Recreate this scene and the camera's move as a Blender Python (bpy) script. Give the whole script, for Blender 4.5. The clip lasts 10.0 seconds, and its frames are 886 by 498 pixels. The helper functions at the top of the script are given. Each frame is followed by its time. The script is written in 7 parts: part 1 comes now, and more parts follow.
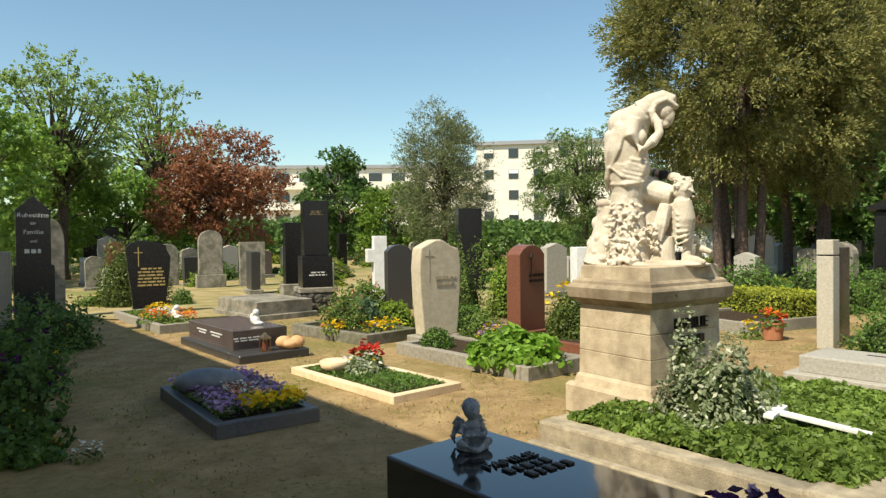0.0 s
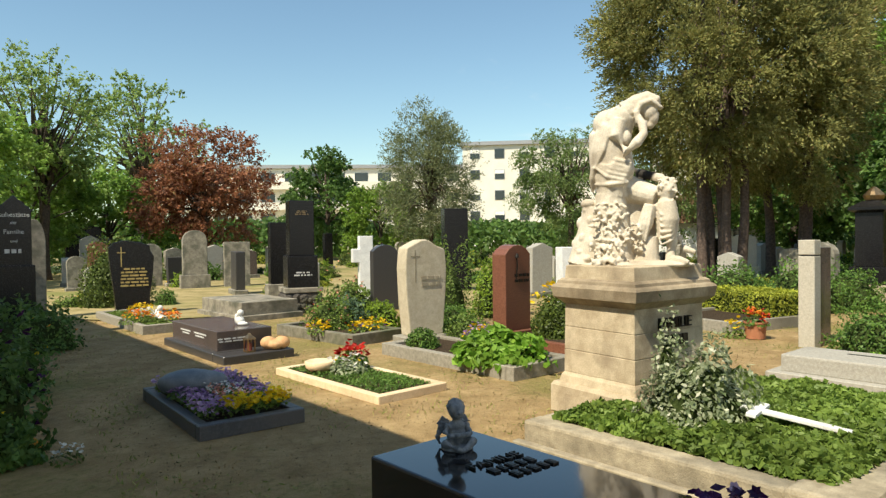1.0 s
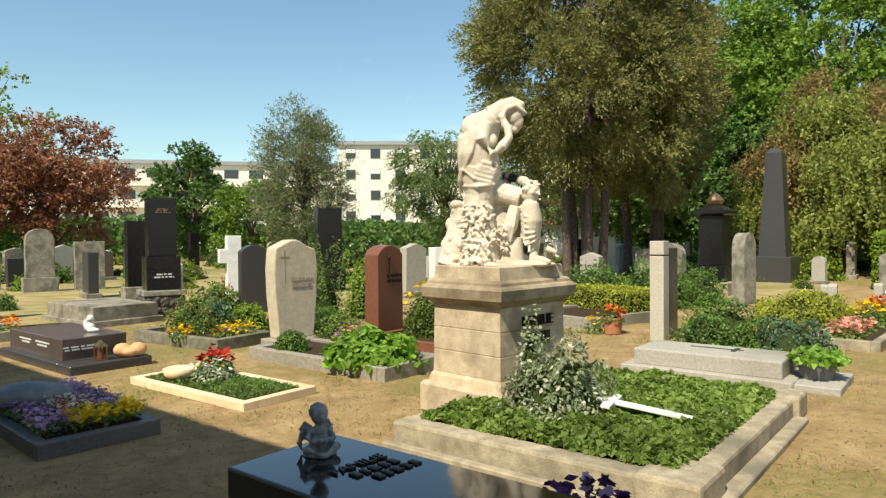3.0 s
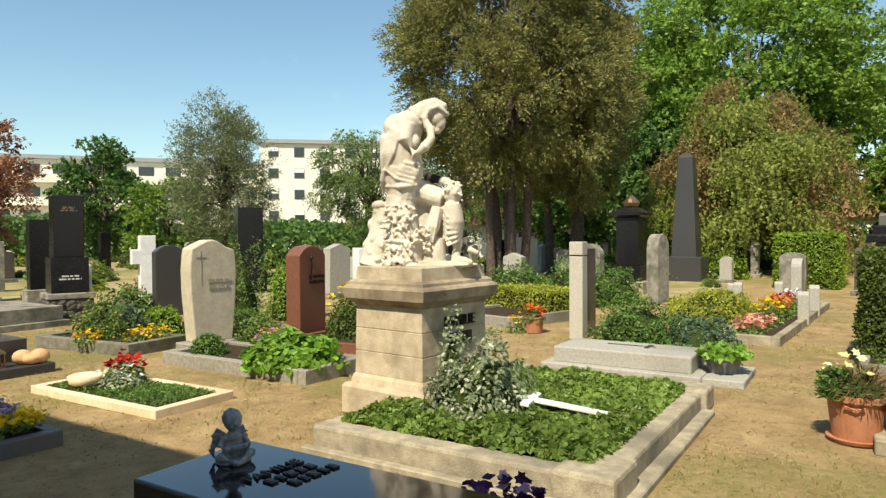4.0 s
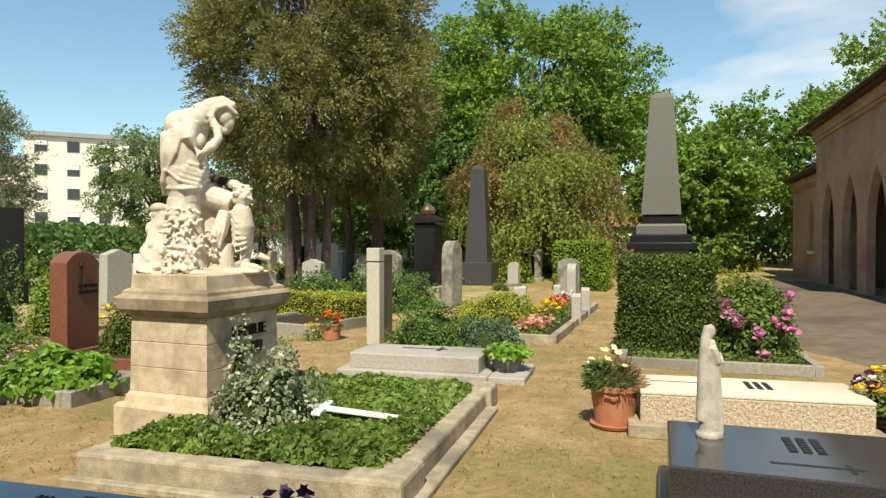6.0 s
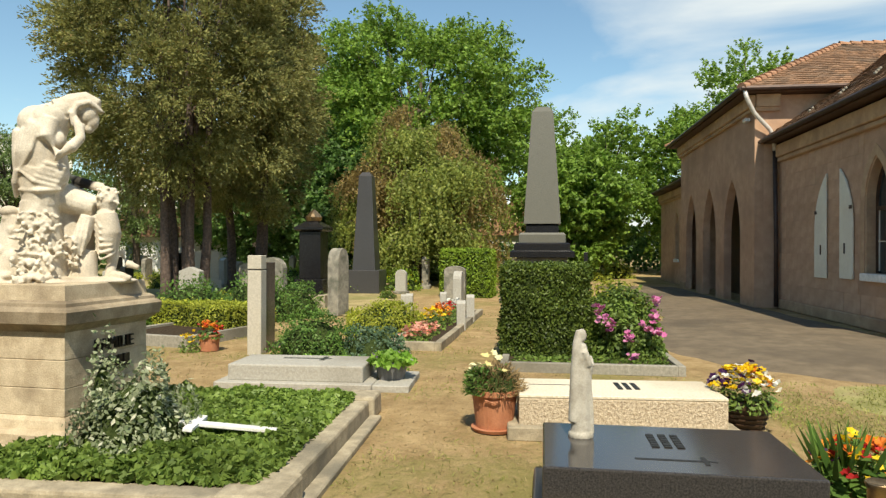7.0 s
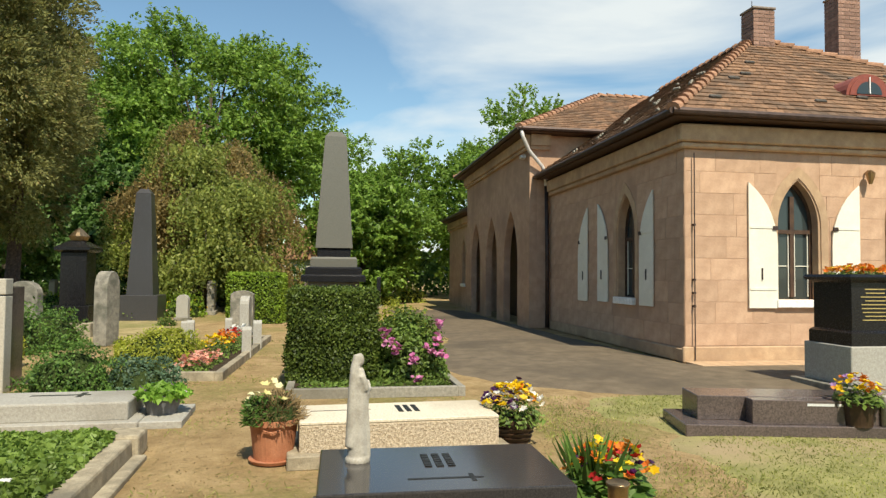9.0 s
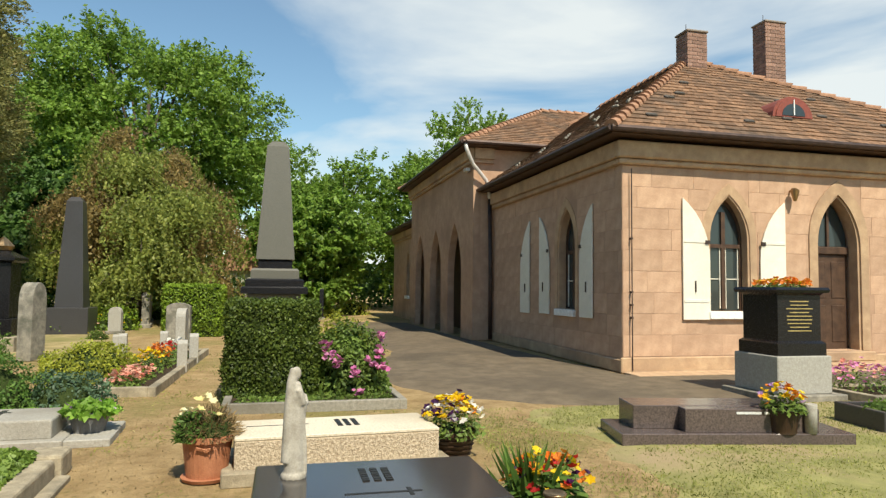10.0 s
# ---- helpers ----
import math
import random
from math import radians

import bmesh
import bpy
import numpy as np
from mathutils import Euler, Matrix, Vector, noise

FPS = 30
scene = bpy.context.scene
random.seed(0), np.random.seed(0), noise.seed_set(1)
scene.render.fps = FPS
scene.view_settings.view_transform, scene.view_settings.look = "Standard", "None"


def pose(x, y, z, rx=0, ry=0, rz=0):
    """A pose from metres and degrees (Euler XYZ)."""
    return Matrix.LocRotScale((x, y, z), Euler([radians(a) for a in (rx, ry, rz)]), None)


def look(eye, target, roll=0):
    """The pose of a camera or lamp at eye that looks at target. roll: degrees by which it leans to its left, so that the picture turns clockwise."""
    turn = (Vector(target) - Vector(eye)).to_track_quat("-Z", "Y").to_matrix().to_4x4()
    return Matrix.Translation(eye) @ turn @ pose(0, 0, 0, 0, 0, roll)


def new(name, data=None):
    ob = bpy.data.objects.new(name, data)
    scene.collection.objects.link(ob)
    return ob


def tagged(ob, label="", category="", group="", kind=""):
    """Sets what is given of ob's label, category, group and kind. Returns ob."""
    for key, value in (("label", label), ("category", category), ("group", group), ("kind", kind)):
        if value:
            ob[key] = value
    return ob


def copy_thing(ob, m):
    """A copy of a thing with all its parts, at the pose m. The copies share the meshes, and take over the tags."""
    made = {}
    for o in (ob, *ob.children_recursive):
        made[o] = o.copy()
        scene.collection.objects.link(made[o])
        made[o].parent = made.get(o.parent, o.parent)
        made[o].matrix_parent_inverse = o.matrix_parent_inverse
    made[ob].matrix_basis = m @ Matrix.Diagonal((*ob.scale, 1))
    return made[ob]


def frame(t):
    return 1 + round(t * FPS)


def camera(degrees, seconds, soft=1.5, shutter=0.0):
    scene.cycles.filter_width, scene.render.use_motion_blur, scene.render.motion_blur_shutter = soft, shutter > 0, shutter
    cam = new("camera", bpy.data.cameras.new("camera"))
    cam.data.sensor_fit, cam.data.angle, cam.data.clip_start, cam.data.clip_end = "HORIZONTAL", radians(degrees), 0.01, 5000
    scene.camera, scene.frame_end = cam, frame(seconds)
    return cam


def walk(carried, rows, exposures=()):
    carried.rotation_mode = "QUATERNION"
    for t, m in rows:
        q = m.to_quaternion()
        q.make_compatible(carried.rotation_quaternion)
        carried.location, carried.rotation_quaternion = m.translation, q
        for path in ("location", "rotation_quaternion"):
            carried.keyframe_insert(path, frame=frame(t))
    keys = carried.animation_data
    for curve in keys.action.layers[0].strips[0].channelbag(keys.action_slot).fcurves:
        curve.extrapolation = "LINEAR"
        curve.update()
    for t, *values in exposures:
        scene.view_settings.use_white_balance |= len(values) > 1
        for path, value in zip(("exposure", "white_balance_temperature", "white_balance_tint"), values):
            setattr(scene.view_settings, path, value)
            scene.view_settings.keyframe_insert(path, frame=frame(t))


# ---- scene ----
cam = camera(67.06, 10.0, soft=1.35)
# seconds, eye x y z, yaw, pitch, roll
PATH = [
    (0.0, -0.036, -0.532, 1.604, -35.10, -0.99, -0.67),
    (0.5, -0.034, -0.532, 1.604, -35.40, -1.00, -0.66),
    (1.0, -0.028, -0.533, 1.604, -36.28, -1.00, -0.64),
    (1.5, -0.016, -0.535, 1.604, -37.98, -1.03, -0.61),
    (2.0, 0.001, -0.539, 1.605, -40.65, -1.05, -0.56),
    (2.5, 0.020, -0.544, 1.605, -43.76, -1.07, -0.50),
    (4.0, 0.071, -0.565, 1.606, -53.19, -1.09, -0.31),
    (4.5, 0.088, -0.575, 1.607, -56.80, -1.08, -0.24),
    (5.0, 0.106, -0.589, 1.607, -60.99, -0.99, -0.16),
    (5.5, 0.122, -0.605, 1.608, -65.30, -0.85, -0.08),
    (7.0, 0.159, -0.671, 1.609, -79.45, 0.05, 0.20),
    (7.5, 0.166, -0.696, 1.610, -83.85, 0.49, 0.29),
    (8.0, 0.170, -0.724, 1.610, -88.56, 1.10, 0.38),
    (8.5, 0.173, -0.752, 1.611, -92.71, 1.59, 0.46),
    (9.0, 0.173, -0.780, 1.611, -96.78, 2.25, 0.54),
    (9.5, 0.171, -0.801, 1.611, -99.64, 2.77, 0.60),
    (10.0, 0.170, -0.815, 1.612, -101.48, 3.33, 0.63),
]
walk(cam, [(t, pose(x, y, z, 0, 0, yaw) @ pose(0, 0, 0, 90 + pitch, 0, 0) @ pose(0, 0, 0, 0, 0, roll))
           for t, x, y, z, yaw, pitch, roll in PATH],
     [(0.0, 0.47, 7150, 5), (4.0, 0.50, 7100, 5), (7.0, 0.43, 7050, 5), (10.0, 0.36, 6900, 5)])

# ---- world and sun ----
SUN_WAY = Vector((-0.74, -0.16, 1.0)).normalized()  # towards the sun
world = bpy.data.worlds.new("sky")
scene.world = world
world.use_nodes = True
wn, wl = world.node_tree.nodes, world.node_tree.links
bg = wn["Background"]
sky = wn.new("ShaderNodeTexSky")
sky.sky_type = 'NISHITA'
sky.sun_disc = False
sky.sun_elevation = math.asin(SUN_WAY.z)
sky.sun_rotation = math.atan2(SUN_WAY.x, SUN_WAY.y)
sky.air_density, sky.dust_density, sky.ozone_density = 1.2, 0.10, 1.4
# wisps of cloud, on a flat layer high above
geo = wn.new("ShaderNodeTexCoord")
sep = wn.new("ShaderNodeSeparateXYZ")
wl.new(geo.outputs["Generated"], sep.inputs[0])
zp = wn.new("ShaderNodeMath"); zp.operation = 'MAXIMUM'; zp.inputs[1].default_value = 0.03
wl.new(sep.outputs[2], zp.inputs[0])
zz = wn.new("ShaderNodeMath"); zz.operation = 'ADD'; zz.inputs[1].default_value = 0.08
wl.new(zp.outputs[0], zz.inputs[0])
dx = wn.new("ShaderNodeMath"); dx.operation = 'DIVIDE'
dy = wn.new("ShaderNodeMath"); dy.operation = 'DIVIDE'
wl.new(sep.outputs[0], dx.inputs[0]); wl.new(zz.outputs[0], dx.inputs[1])
wl.new(sep.outputs[1], dy.inputs[0]); wl.new(zz.outputs[0], dy.inputs[1])
com = wn.new("ShaderNodeCombineXYZ")
wl.new(dx.outputs[0], com.inputs[0]); wl.new(dy.outputs[0], com.inputs[1])
cn = wn.new("ShaderNodeTexNoise")
cn.inputs["Scale"].default_value = 0.62
cn.inputs["Detail"].default_value = 7.0
cn.inputs["Roughness"].default_value = 0.52
cn.inputs["Distortion"].default_value = 0.5
mp = wn.new("ShaderNodeMapping"); mp.inputs["Location"].default_value = (1.3, 5.2, 0.0)
wl.new(com.outputs[0], mp.inputs[0]); wl.new(mp.outputs[0], cn.inputs["Vector"])
# cloudier towards the south-east
bank = wn.new("ShaderNodeVectorMath"); bank.operation = 'DOT_PRODUCT'
bank.inputs[1].default_value = (0.50, -0.62, -0.85)
wl.new(geo.outputs["Generated"], bank.inputs[0])
add = wn.new("ShaderNodeMath"); add.operation = 'MULTIPLY_ADD'
add.inputs[1].default_value = 0.30
wl.new(bank.outputs["Value"], add.inputs[0]); wl.new(cn.outputs["Fac"], add.inputs[2])
cr = wn.new("ShaderNodeValToRGB")
cr.color_ramp.elements[0].position, cr.color_ramp.elements[0].color = 0.49, (0, 0, 0, 1)
cr.color_ramp.elements[1].position, cr.color_ramp.elements[1].color = 0.69, (0.9, 0.9, 0.9, 1)
wl.new(add.outputs[0], cr.inputs[0])
cm = wn.new("ShaderNodeMixRGB"); cm.inputs[2].default_value = (6.3, 6.7, 7.1, 1)
tint = wn.new("ShaderNodeMixRGB"); tint.blend_type = 'MULTIPLY'
tint.inputs[0].default_value, tint.inputs[2].default_value = 1.0, (0.86, 1.0, 1.06, 1)
wl.new(sky.outputs[0], tint.inputs[1])
wl.new(cr.outputs[0], cm.inputs[0]); wl.new(tint.outputs[0], cm.inputs[1])
wl.new(cm.outputs[0], bg.inputs["Color"])
bg.inputs["Strength"].default_value = 0.108

sun = new("sun", bpy.data.lights.new("sun", 'SUN'))
sun.data.energy, sun.data.angle, sun.data.color = 5.0, radians(0.53), (1.0, 0.925, 0.81)
sun.matrix_world = look(SUN_WAY * 60, (0, 0, 0))

# ---- materials ----


def mat(name, c1, c2, rough=0.7, scale=6.0, metal=0.0, bump=0.25, spec=0.4, fine=90.0, c3=None, big=0.7, island=0.0, obj=0.0, coat=0.0):
    """A surface of two tones mixed at a coarse scale, fine grain in colour and relief, and stains c3 at a large scale."""
    m = bpy.data.materials.new(name)
    m.use_nodes = True
    n, l = m.node_tree.nodes, m.node_tree.links
    b = n["Principled BSDF"]
    tc = n.new("ShaderNodeTexCoord")
    n1 = n.new("ShaderNodeTexNoise"); n1.inputs["Scale"].default_value = scale; n1.inputs["Detail"].default_value = 6; n1.inputs["Roughness"].default_value = 0.62
    n2 = n.new("ShaderNodeTexNoise"); n2.inputs["Scale"].default_value = fine; n2.inputs["Detail"].default_value = 3
    n3 = n.new("ShaderNodeTexNoise"); n3.inputs["Scale"].default_value = big; n3.inputs["Detail"].default_value = 5
    for q in (n1, n2, n3):
        l.new(tc.outputs["Object"], q.inputs["Vector"])
    r1 = n.new("ShaderNodeValToRGB")
    r1.color_ramp.elements[0].position, r1.color_ramp.elements[1].position = 0.36, 0.66
    r1.color_ramp.elements[0].color, r1.color_ramp.elements[1].color = (*c1, 1), (*c2, 1)
    l.new(n1.outputs["Fac"], r1.inputs[0])
    out = r1.outputs[0]
    if c3:
        r3 = n.new("ShaderNodeValToRGB")
        r3.color_ramp.elements[0].position, r3.color_ramp.elements[1].position = 0.50, 0.68
        l.new(n3.outputs["Fac"], r3.inputs[0])
        mx = n.new("ShaderNodeMixRGB"); mx.inputs[2].default_value = (*c3, 1)
        l.new(r3.outputs[0], mx.inputs[0]); l.new(out, mx.inputs[1])
        out = mx.outputs[0]
    # grain
    g = n.new("ShaderNodeMapRange"); g.inputs[3].default_value, g.inputs[4].default_value = 0.72, 1.28
    l.new(n2.outputs["Fac"], g.inputs[0])
    vm = n.new("ShaderNodeVectorMath"); vm.operation = 'SCALE'
    l.new(out, vm.inputs[0]); l.new(g.outputs[0], vm.inputs["Scale"])
    out = vm.outputs[0]
    for amount, node, sock in ((island, "ShaderNodeNewGeometry", "Random Per Island"), (obj, "ShaderNodeObjectInfo", "Random")):
        if amount:
            q = n.new(node)
            mr = n.new("ShaderNodeMapRange"); mr.inputs[3].default_value, mr.inputs[4].default_value = 1 - amount, 1 + amount
            l.new(q.outputs[sock], mr.inputs[0])
            v2 = n.new("ShaderNodeVectorMath"); v2.operation = 'SCALE'
            l.new(out, v2.inputs[0]); l.new(mr.outputs[0], v2.inputs["Scale"])
            out = v2.outputs[0]
    l.new(out, b.inputs["Base Color"])
    b.inputs["Metallic"].default_value = metal
    b.inputs["Specular IOR Level"].default_value = spec
    b.inputs["Coat Weight"].default_value = coat
    b.inputs["Coat Roughness"].default_value = 0.05
    rr = n.new("ShaderNodeMapRange"); rr.inputs[3].default_value, rr.inputs[4].default_value = max(rough - 0.08, 0.02), min(rough + 0.1, 1)
    l.new(n1.outputs["Fac"], rr.inputs[0]); l.new(rr.outputs[0], b.inputs["Roughness"])
    if bump:
        ad = n.new("ShaderNodeMath"); ad.operation = 'MULTIPLY_ADD'; ad.inputs[1].default_value = 0.4
        l.new(n2.outputs["Fac"], ad.inputs[0]); l.new(n1.outputs["Fac"], ad.inputs[2])
        bp = n.new("ShaderNodeBump"); bp.inputs["Strength"].default_value = bump; bp.inputs["Distance"].default_value = 0.02
        l.new(ad.outputs[0], bp.inputs["Height"]); l.new(bp.outputs[0], b.inputs["Normal"])
    return m


def leafmat(name, c1, c2, through_light=0.35, rough=0.5, hue=None):
    """Leaves: each its own tone, some light passing through."""
    m = bpy.data.materials.new(name)
    m.use_nodes = True
    n, l = m.node_tree.nodes, m.node_tree.links
    b = n["Principled BSDF"]
    q = n.new("ShaderNodeNewGeometry")
    r = n.new("ShaderNodeValToRGB")
    r.color_ramp.elements[0].color, r.color_ramp.elements[1].color = (*c1, 1), (*c2, 1)
    if hue:
        e = r.color_ramp.elements.new(0.93); e.color = (*c2, 1)
        r.color_ramp.elements[-1].color = (*hue, 1)
    l.new(q.outputs["Random Per Island"], r.inputs[0])
    tc = n.new("ShaderNodeTexCoord")
    nz = n.new("ShaderNodeTexNoise"); nz.inputs["Scale"].default_value = 1.3; nz.inputs["Detail"].default_value = 3
    l.new(tc.outputs["Object"], nz.inputs["Vector"])
    mr = n.new("ShaderNodeMapRange"); mr.inputs[1].default_value, mr.inputs[2].default_value = 0.3, 0.7
    mr.inputs[3].default_value, mr.inputs[4].default_value = 0.65, 1.3
    l.new(nz.outputs["Fac"], mr.inputs[0])
    vm = n.new("ShaderNodeVectorMath"); vm.operation = 'SCALE'
    l.new(r.outputs[0], vm.inputs[0]); l.new(mr.outputs[0], vm.inputs["Scale"])
    l.new(vm.outputs[0], b.inputs["Base Color"])
    b.inputs["Roughness"].default_value = rough
    b.inputs["Specular IOR Level"].default_value = 0.3
    t = n.new("ShaderNodeBsdfTranslucent")
    l.new(vm.outputs[0], t.inputs["Color"])
    mx = n.new("ShaderNodeMixShader"); mx.inputs[0].default_value = through_light
    l.new(b.outputs[0], mx.inputs[1]); l.new(t.outputs[0], mx.inputs[2])
    l.new(mx.outputs[0], n["Material Output"].inputs[0])
    return m


def plain(name, c, rough=0.5, metal=0.0, spec=0.4):
    return mat(name, tuple(v * 0.85 for v in c), tuple(min(v * 1.15, 1) for v in c), rough, 14, metal, 0.05, spec)


M = dict(
    sandstone=mat("pale_sandstone", (0.40, 0.32, 0.215), (0.55, 0.46, 0.325), 0.88, 7, c3=(0.25, 0.195, 0.13), big=2.4, bump=0.45),
    sandstained=mat("stained_brown_sandstone", (0.24, 0.185, 0.12), (0.42, 0.345, 0.24), 0.9, 6, c3=(0.15, 0.115, 0.075), big=1.6, bump=0.35),
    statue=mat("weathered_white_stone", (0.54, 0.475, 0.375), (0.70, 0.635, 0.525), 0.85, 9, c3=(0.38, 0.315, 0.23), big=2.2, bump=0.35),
    kerb=mat("weathered_concrete_kerb", (0.25, 0.21, 0.145), (0.42, 0.36, 0.255), 0.9, 8, c3=(0.17, 0.15, 0.11), big=1.6, bump=0.5),
    greykerb=mat("grey_granite_kerb", (0.22, 0.20, 0.16), (0.33, 0.305, 0.25), 0.75, 20, c3=(0.16, 0.145, 0.11), bump=0.2),
    darkkerb=mat("dark_granite_kerb", (0.07, 0.07, 0.075), (0.11, 0.11, 0.115), 0.4, 40, c3=(0.13, 0.12, 0.11), bump=0.08),
    mosskerb=mat("mossy_kerb", (0.13, 0.12, 0.09), (0.24, 0.22, 0.17), 0.9, 10, c3=(0.09, 0.10, 0.05), bump=0.5),
    sandkerb=mat("light_sandstone_kerb", (0.66, 0.50, 0.32), (0.80, 0.63, 0.42), 0.8, 8, c3=(0.58, 0.43, 0.27), bump=0.2),
    black=mat("black_granite", (0.007, 0.007, 0.008), (0.018, 0.017, 0.018), 0.25, 60, bump=0.0, spec=0.35),
    blackpolish=mat("polished_black_granite", (0.005, 0.005, 0.007), (0.013, 0.013, 0.016), 0.07, 60, bump=0.0, spec=0.6, coat=0.5),
    darkstone=mat("dark_grey_granite", (0.035, 0.034, 0.036), (0.065, 0.062, 0.062), 0.3, 70, c3=(0.045, 0.043, 0.042), bump=0.04, spec=0.5),
    brownstone=mat("polished_brown_granite", (0.07, 0.055, 0.05), (0.14, 0.105, 0.095), 0.22, 55, bump=0.03, spec=0.5, c3=(0.06, 0.05, 0.045)),
    slabdark=mat("polished_dark_granite", (0.030, 0.028, 0.028), (0.055, 0.050, 0.048), 0.12, 90, bump=0.0, spec=0.6),
    obelisk=mat("grey_syenite", (0.085, 0.082, 0.064), (0.145, 0.138, 0.112), 0.45, 60, bump=0.05),
    grey=mat("grey_granite", (0.31, 0.29, 0.25), (0.40, 0.38, 0.33), 0.75, 30, c3=(0.24, 0.22, 0.18), bump=0.2),
    greylight=mat("light_grey_granite", (0.41, 0.37, 0.30), (0.51, 0.47, 0.39), 0.78, 40, c3=(0.34, 0.30, 0.24), bump=0.2),
    beige=mat("beige_shell_limestone", (0.46, 0.395, 0.285), (0.57, 0.505, 0.38), 0.75, 12, c3=(0.43, 0.365, 0.26), bump=0.15),
    creamslab=mat("cream_granite", (0.55, 0.48, 0.36), (0.74, 0.67, 0.53), 0.7, 50, c3=(0.48, 0.41, 0.30), bump=0.25),
    rough_cream=mat("bush_hammered_cream_granite", (0.36, 0.28, 0.19), (0.62, 0.52, 0.38), 0.9, 38, bump=1.0, fine=60),
    redstone=mat("red_granite", (0.135, 0.053, 0.033), (0.225, 0.092, 0.057), 0.35, 50, bump=0.05),
    whitestone=mat("white_marble", (0.66, 0.66, 0.64), (0.82, 0.82, 0.80), 0.6, 6, c3=(0.52, 0.51, 0.47), bump=0.1),
    oldstone=mat("lichen_grey_stone", (0.17, 0.155, 0.125), (0.33, 0.30, 0.24), 0.95, 7, c3=(0.10, 0.10, 0.075), big=2.5, bump=0.5),
    rubble=mat("dark_rubble_stone", (0.05, 0.045, 0.04), (0.12, 0.105, 0.09), 0.95, 9, bump=0.8, c3=(0.08, 0.085, 0.05)),
    soil=mat("grave_soil", (0.035, 0.025, 0.016), (0.07, 0.05, 0.033), 1.0, 25, bump=0.9, spec=0.1),
    terracotta=mat("terracotta", (0.36, 0.14, 0.07), (0.46, 0.20, 0.105), 0.75, 9, c3=(0.36, 0.15, 0.09), big=3, bump=0.1),
    darkpot=mat("dark_glazed_pot", (0.03, 0.016, 0.01), (0.06, 0.035, 0.02), 0.35, 9, bump=0.1),
    greypot=mat("grey_plastic_planter", (0.11, 0.115, 0.12), (0.17, 0.17, 0.175), 0.5, 15, bump=0.05),
    pebble=mat("grey_boulder", (0.10, 0.115, 0.13), (0.19, 0.205, 0.22), 0.45, 5, bump=0.1),
    ochre=mat("ochre_sandstone", (0.55, 0.30, 0.14), (0.68, 0.42, 0.22), 0.6, 10, bump=0.2),
    bronze=mat("dark_bronze", (0.018, 0.017, 0.016), (0.05, 0.046, 0.04), 0.4, 20, 0.7, 0.05),
    angel=mat("grey_cast_stone", (0.11, 0.125, 0.135), (0.25, 0.265, 0.28), 0.6, 25, bump=0.2),
    madonna=mat("pale_cast_stone", (0.36, 0.33, 0.275), (0.48, 0.45, 0.385), 0.75, 10, c3=(0.26, 0.235, 0.185), big=7, bump=0.08),
    white=plain("white_paint", (0.80, 0.79, 0.75), 0.5),
    shutter=mat("cream_shutter_paint", (0.72, 0.68, 0.56), (0.80, 0.76, 0.64), 0.55, 3, c3=(0.66, 0.61, 0.50), bump=0.08),
    gold=plain("gold_lettering", (0.60, 0.45, 0.18), 0.4, 0.6),
    silver=plain("pale_lettering", (0.62, 0.62, 0.60), 0.4),
    brass=plain("worn_brass", (0.35, 0.24, 0.13), 0.3, 0.9),
    wall=mat("pink_sandstone", (0.43, 0.268, 0.17), (0.54, 0.355, 0.235), 0.9, 3.2, c3=(0.36, 0.225, 0.148), big=0.5, bump=0.4, obj=0.09),
    trimstone=mat("buff_sandstone_trim", (0.40, 0.26, 0.155), (0.52, 0.36, 0.22), 0.9, 4, c3=(0.31, 0.205, 0.13), bump=0.35, obj=0.08),
    rooftile=mat("clay_roof_tiles", (0.14, 0.078, 0.043), (0.28, 0.158, 0.088), 0.9, 14, c3=(0.12, 0.08, 0.052), big=0.9, bump=0.5, island=0.30),
    ridgetile=mat("clay_ridge_tiles", (0.26, 0.135, 0.078), (0.38, 0.21, 0.125), 0.85, 12, bump=0.3, obj=0.2),
    brick=mat("chimney_brick", (0.20, 0.115, 0.085), (0.33, 0.205, 0.155), 0.9, 20, bump=0.4, obj=0.25),
    mortar=mat("chimney_mortar", (0.20, 0.16, 0.13), (0.30, 0.26, 0.22), 0.95, 20, bump=0.4),
    wood=mat("dark_brown_timber", (0.05, 0.026, 0.015), (0.095, 0.052, 0.03), 0.55, 6, bump=0.15),
    gutter=mat("dark_gutter_metal", (0.05, 0.035, 0.03), (0.09, 0.06, 0.05), 0.5, 6, 0.5, 0.05),
    zinc=plain("pale_downpipe", (0.62, 0.58, 0.54), 0.4, 0.2),
    redmetal=plain("red_painted_metal", (0.23, 0.06, 0.04), 0.5),
    bark=mat("brown_bark", (0.05, 0.038, 0.028), (0.12, 0.092, 0.068), 0.95, 12, bump=1.0, fine=40),
    barkred=mat("fibrous_cypress_bark", (0.06, 0.042, 0.034), (0.14, 0.10, 0.08), 0.95, 14, bump=1.0, fine=30),
    ivory=mat("cream_render", (0.70, 0.66, 0.57), (0.78, 0.74, 0.65), 0.9, 0.6, c3=(0.66, 0.62, 0.53), bump=0.02, big=0.1),
    roofgrey=plain("grey_flat_roof", (0.30, 0.31, 0.33), 0.8),
    asphalt=mat("worn_asphalt", (0.110, 0.083, 0.053), (0.172, 0.133, 0.088), 0.95, 3.0, c3=(0.080, 0.062, 0.042), big=0.35, bump=0.3, fine=120),
)


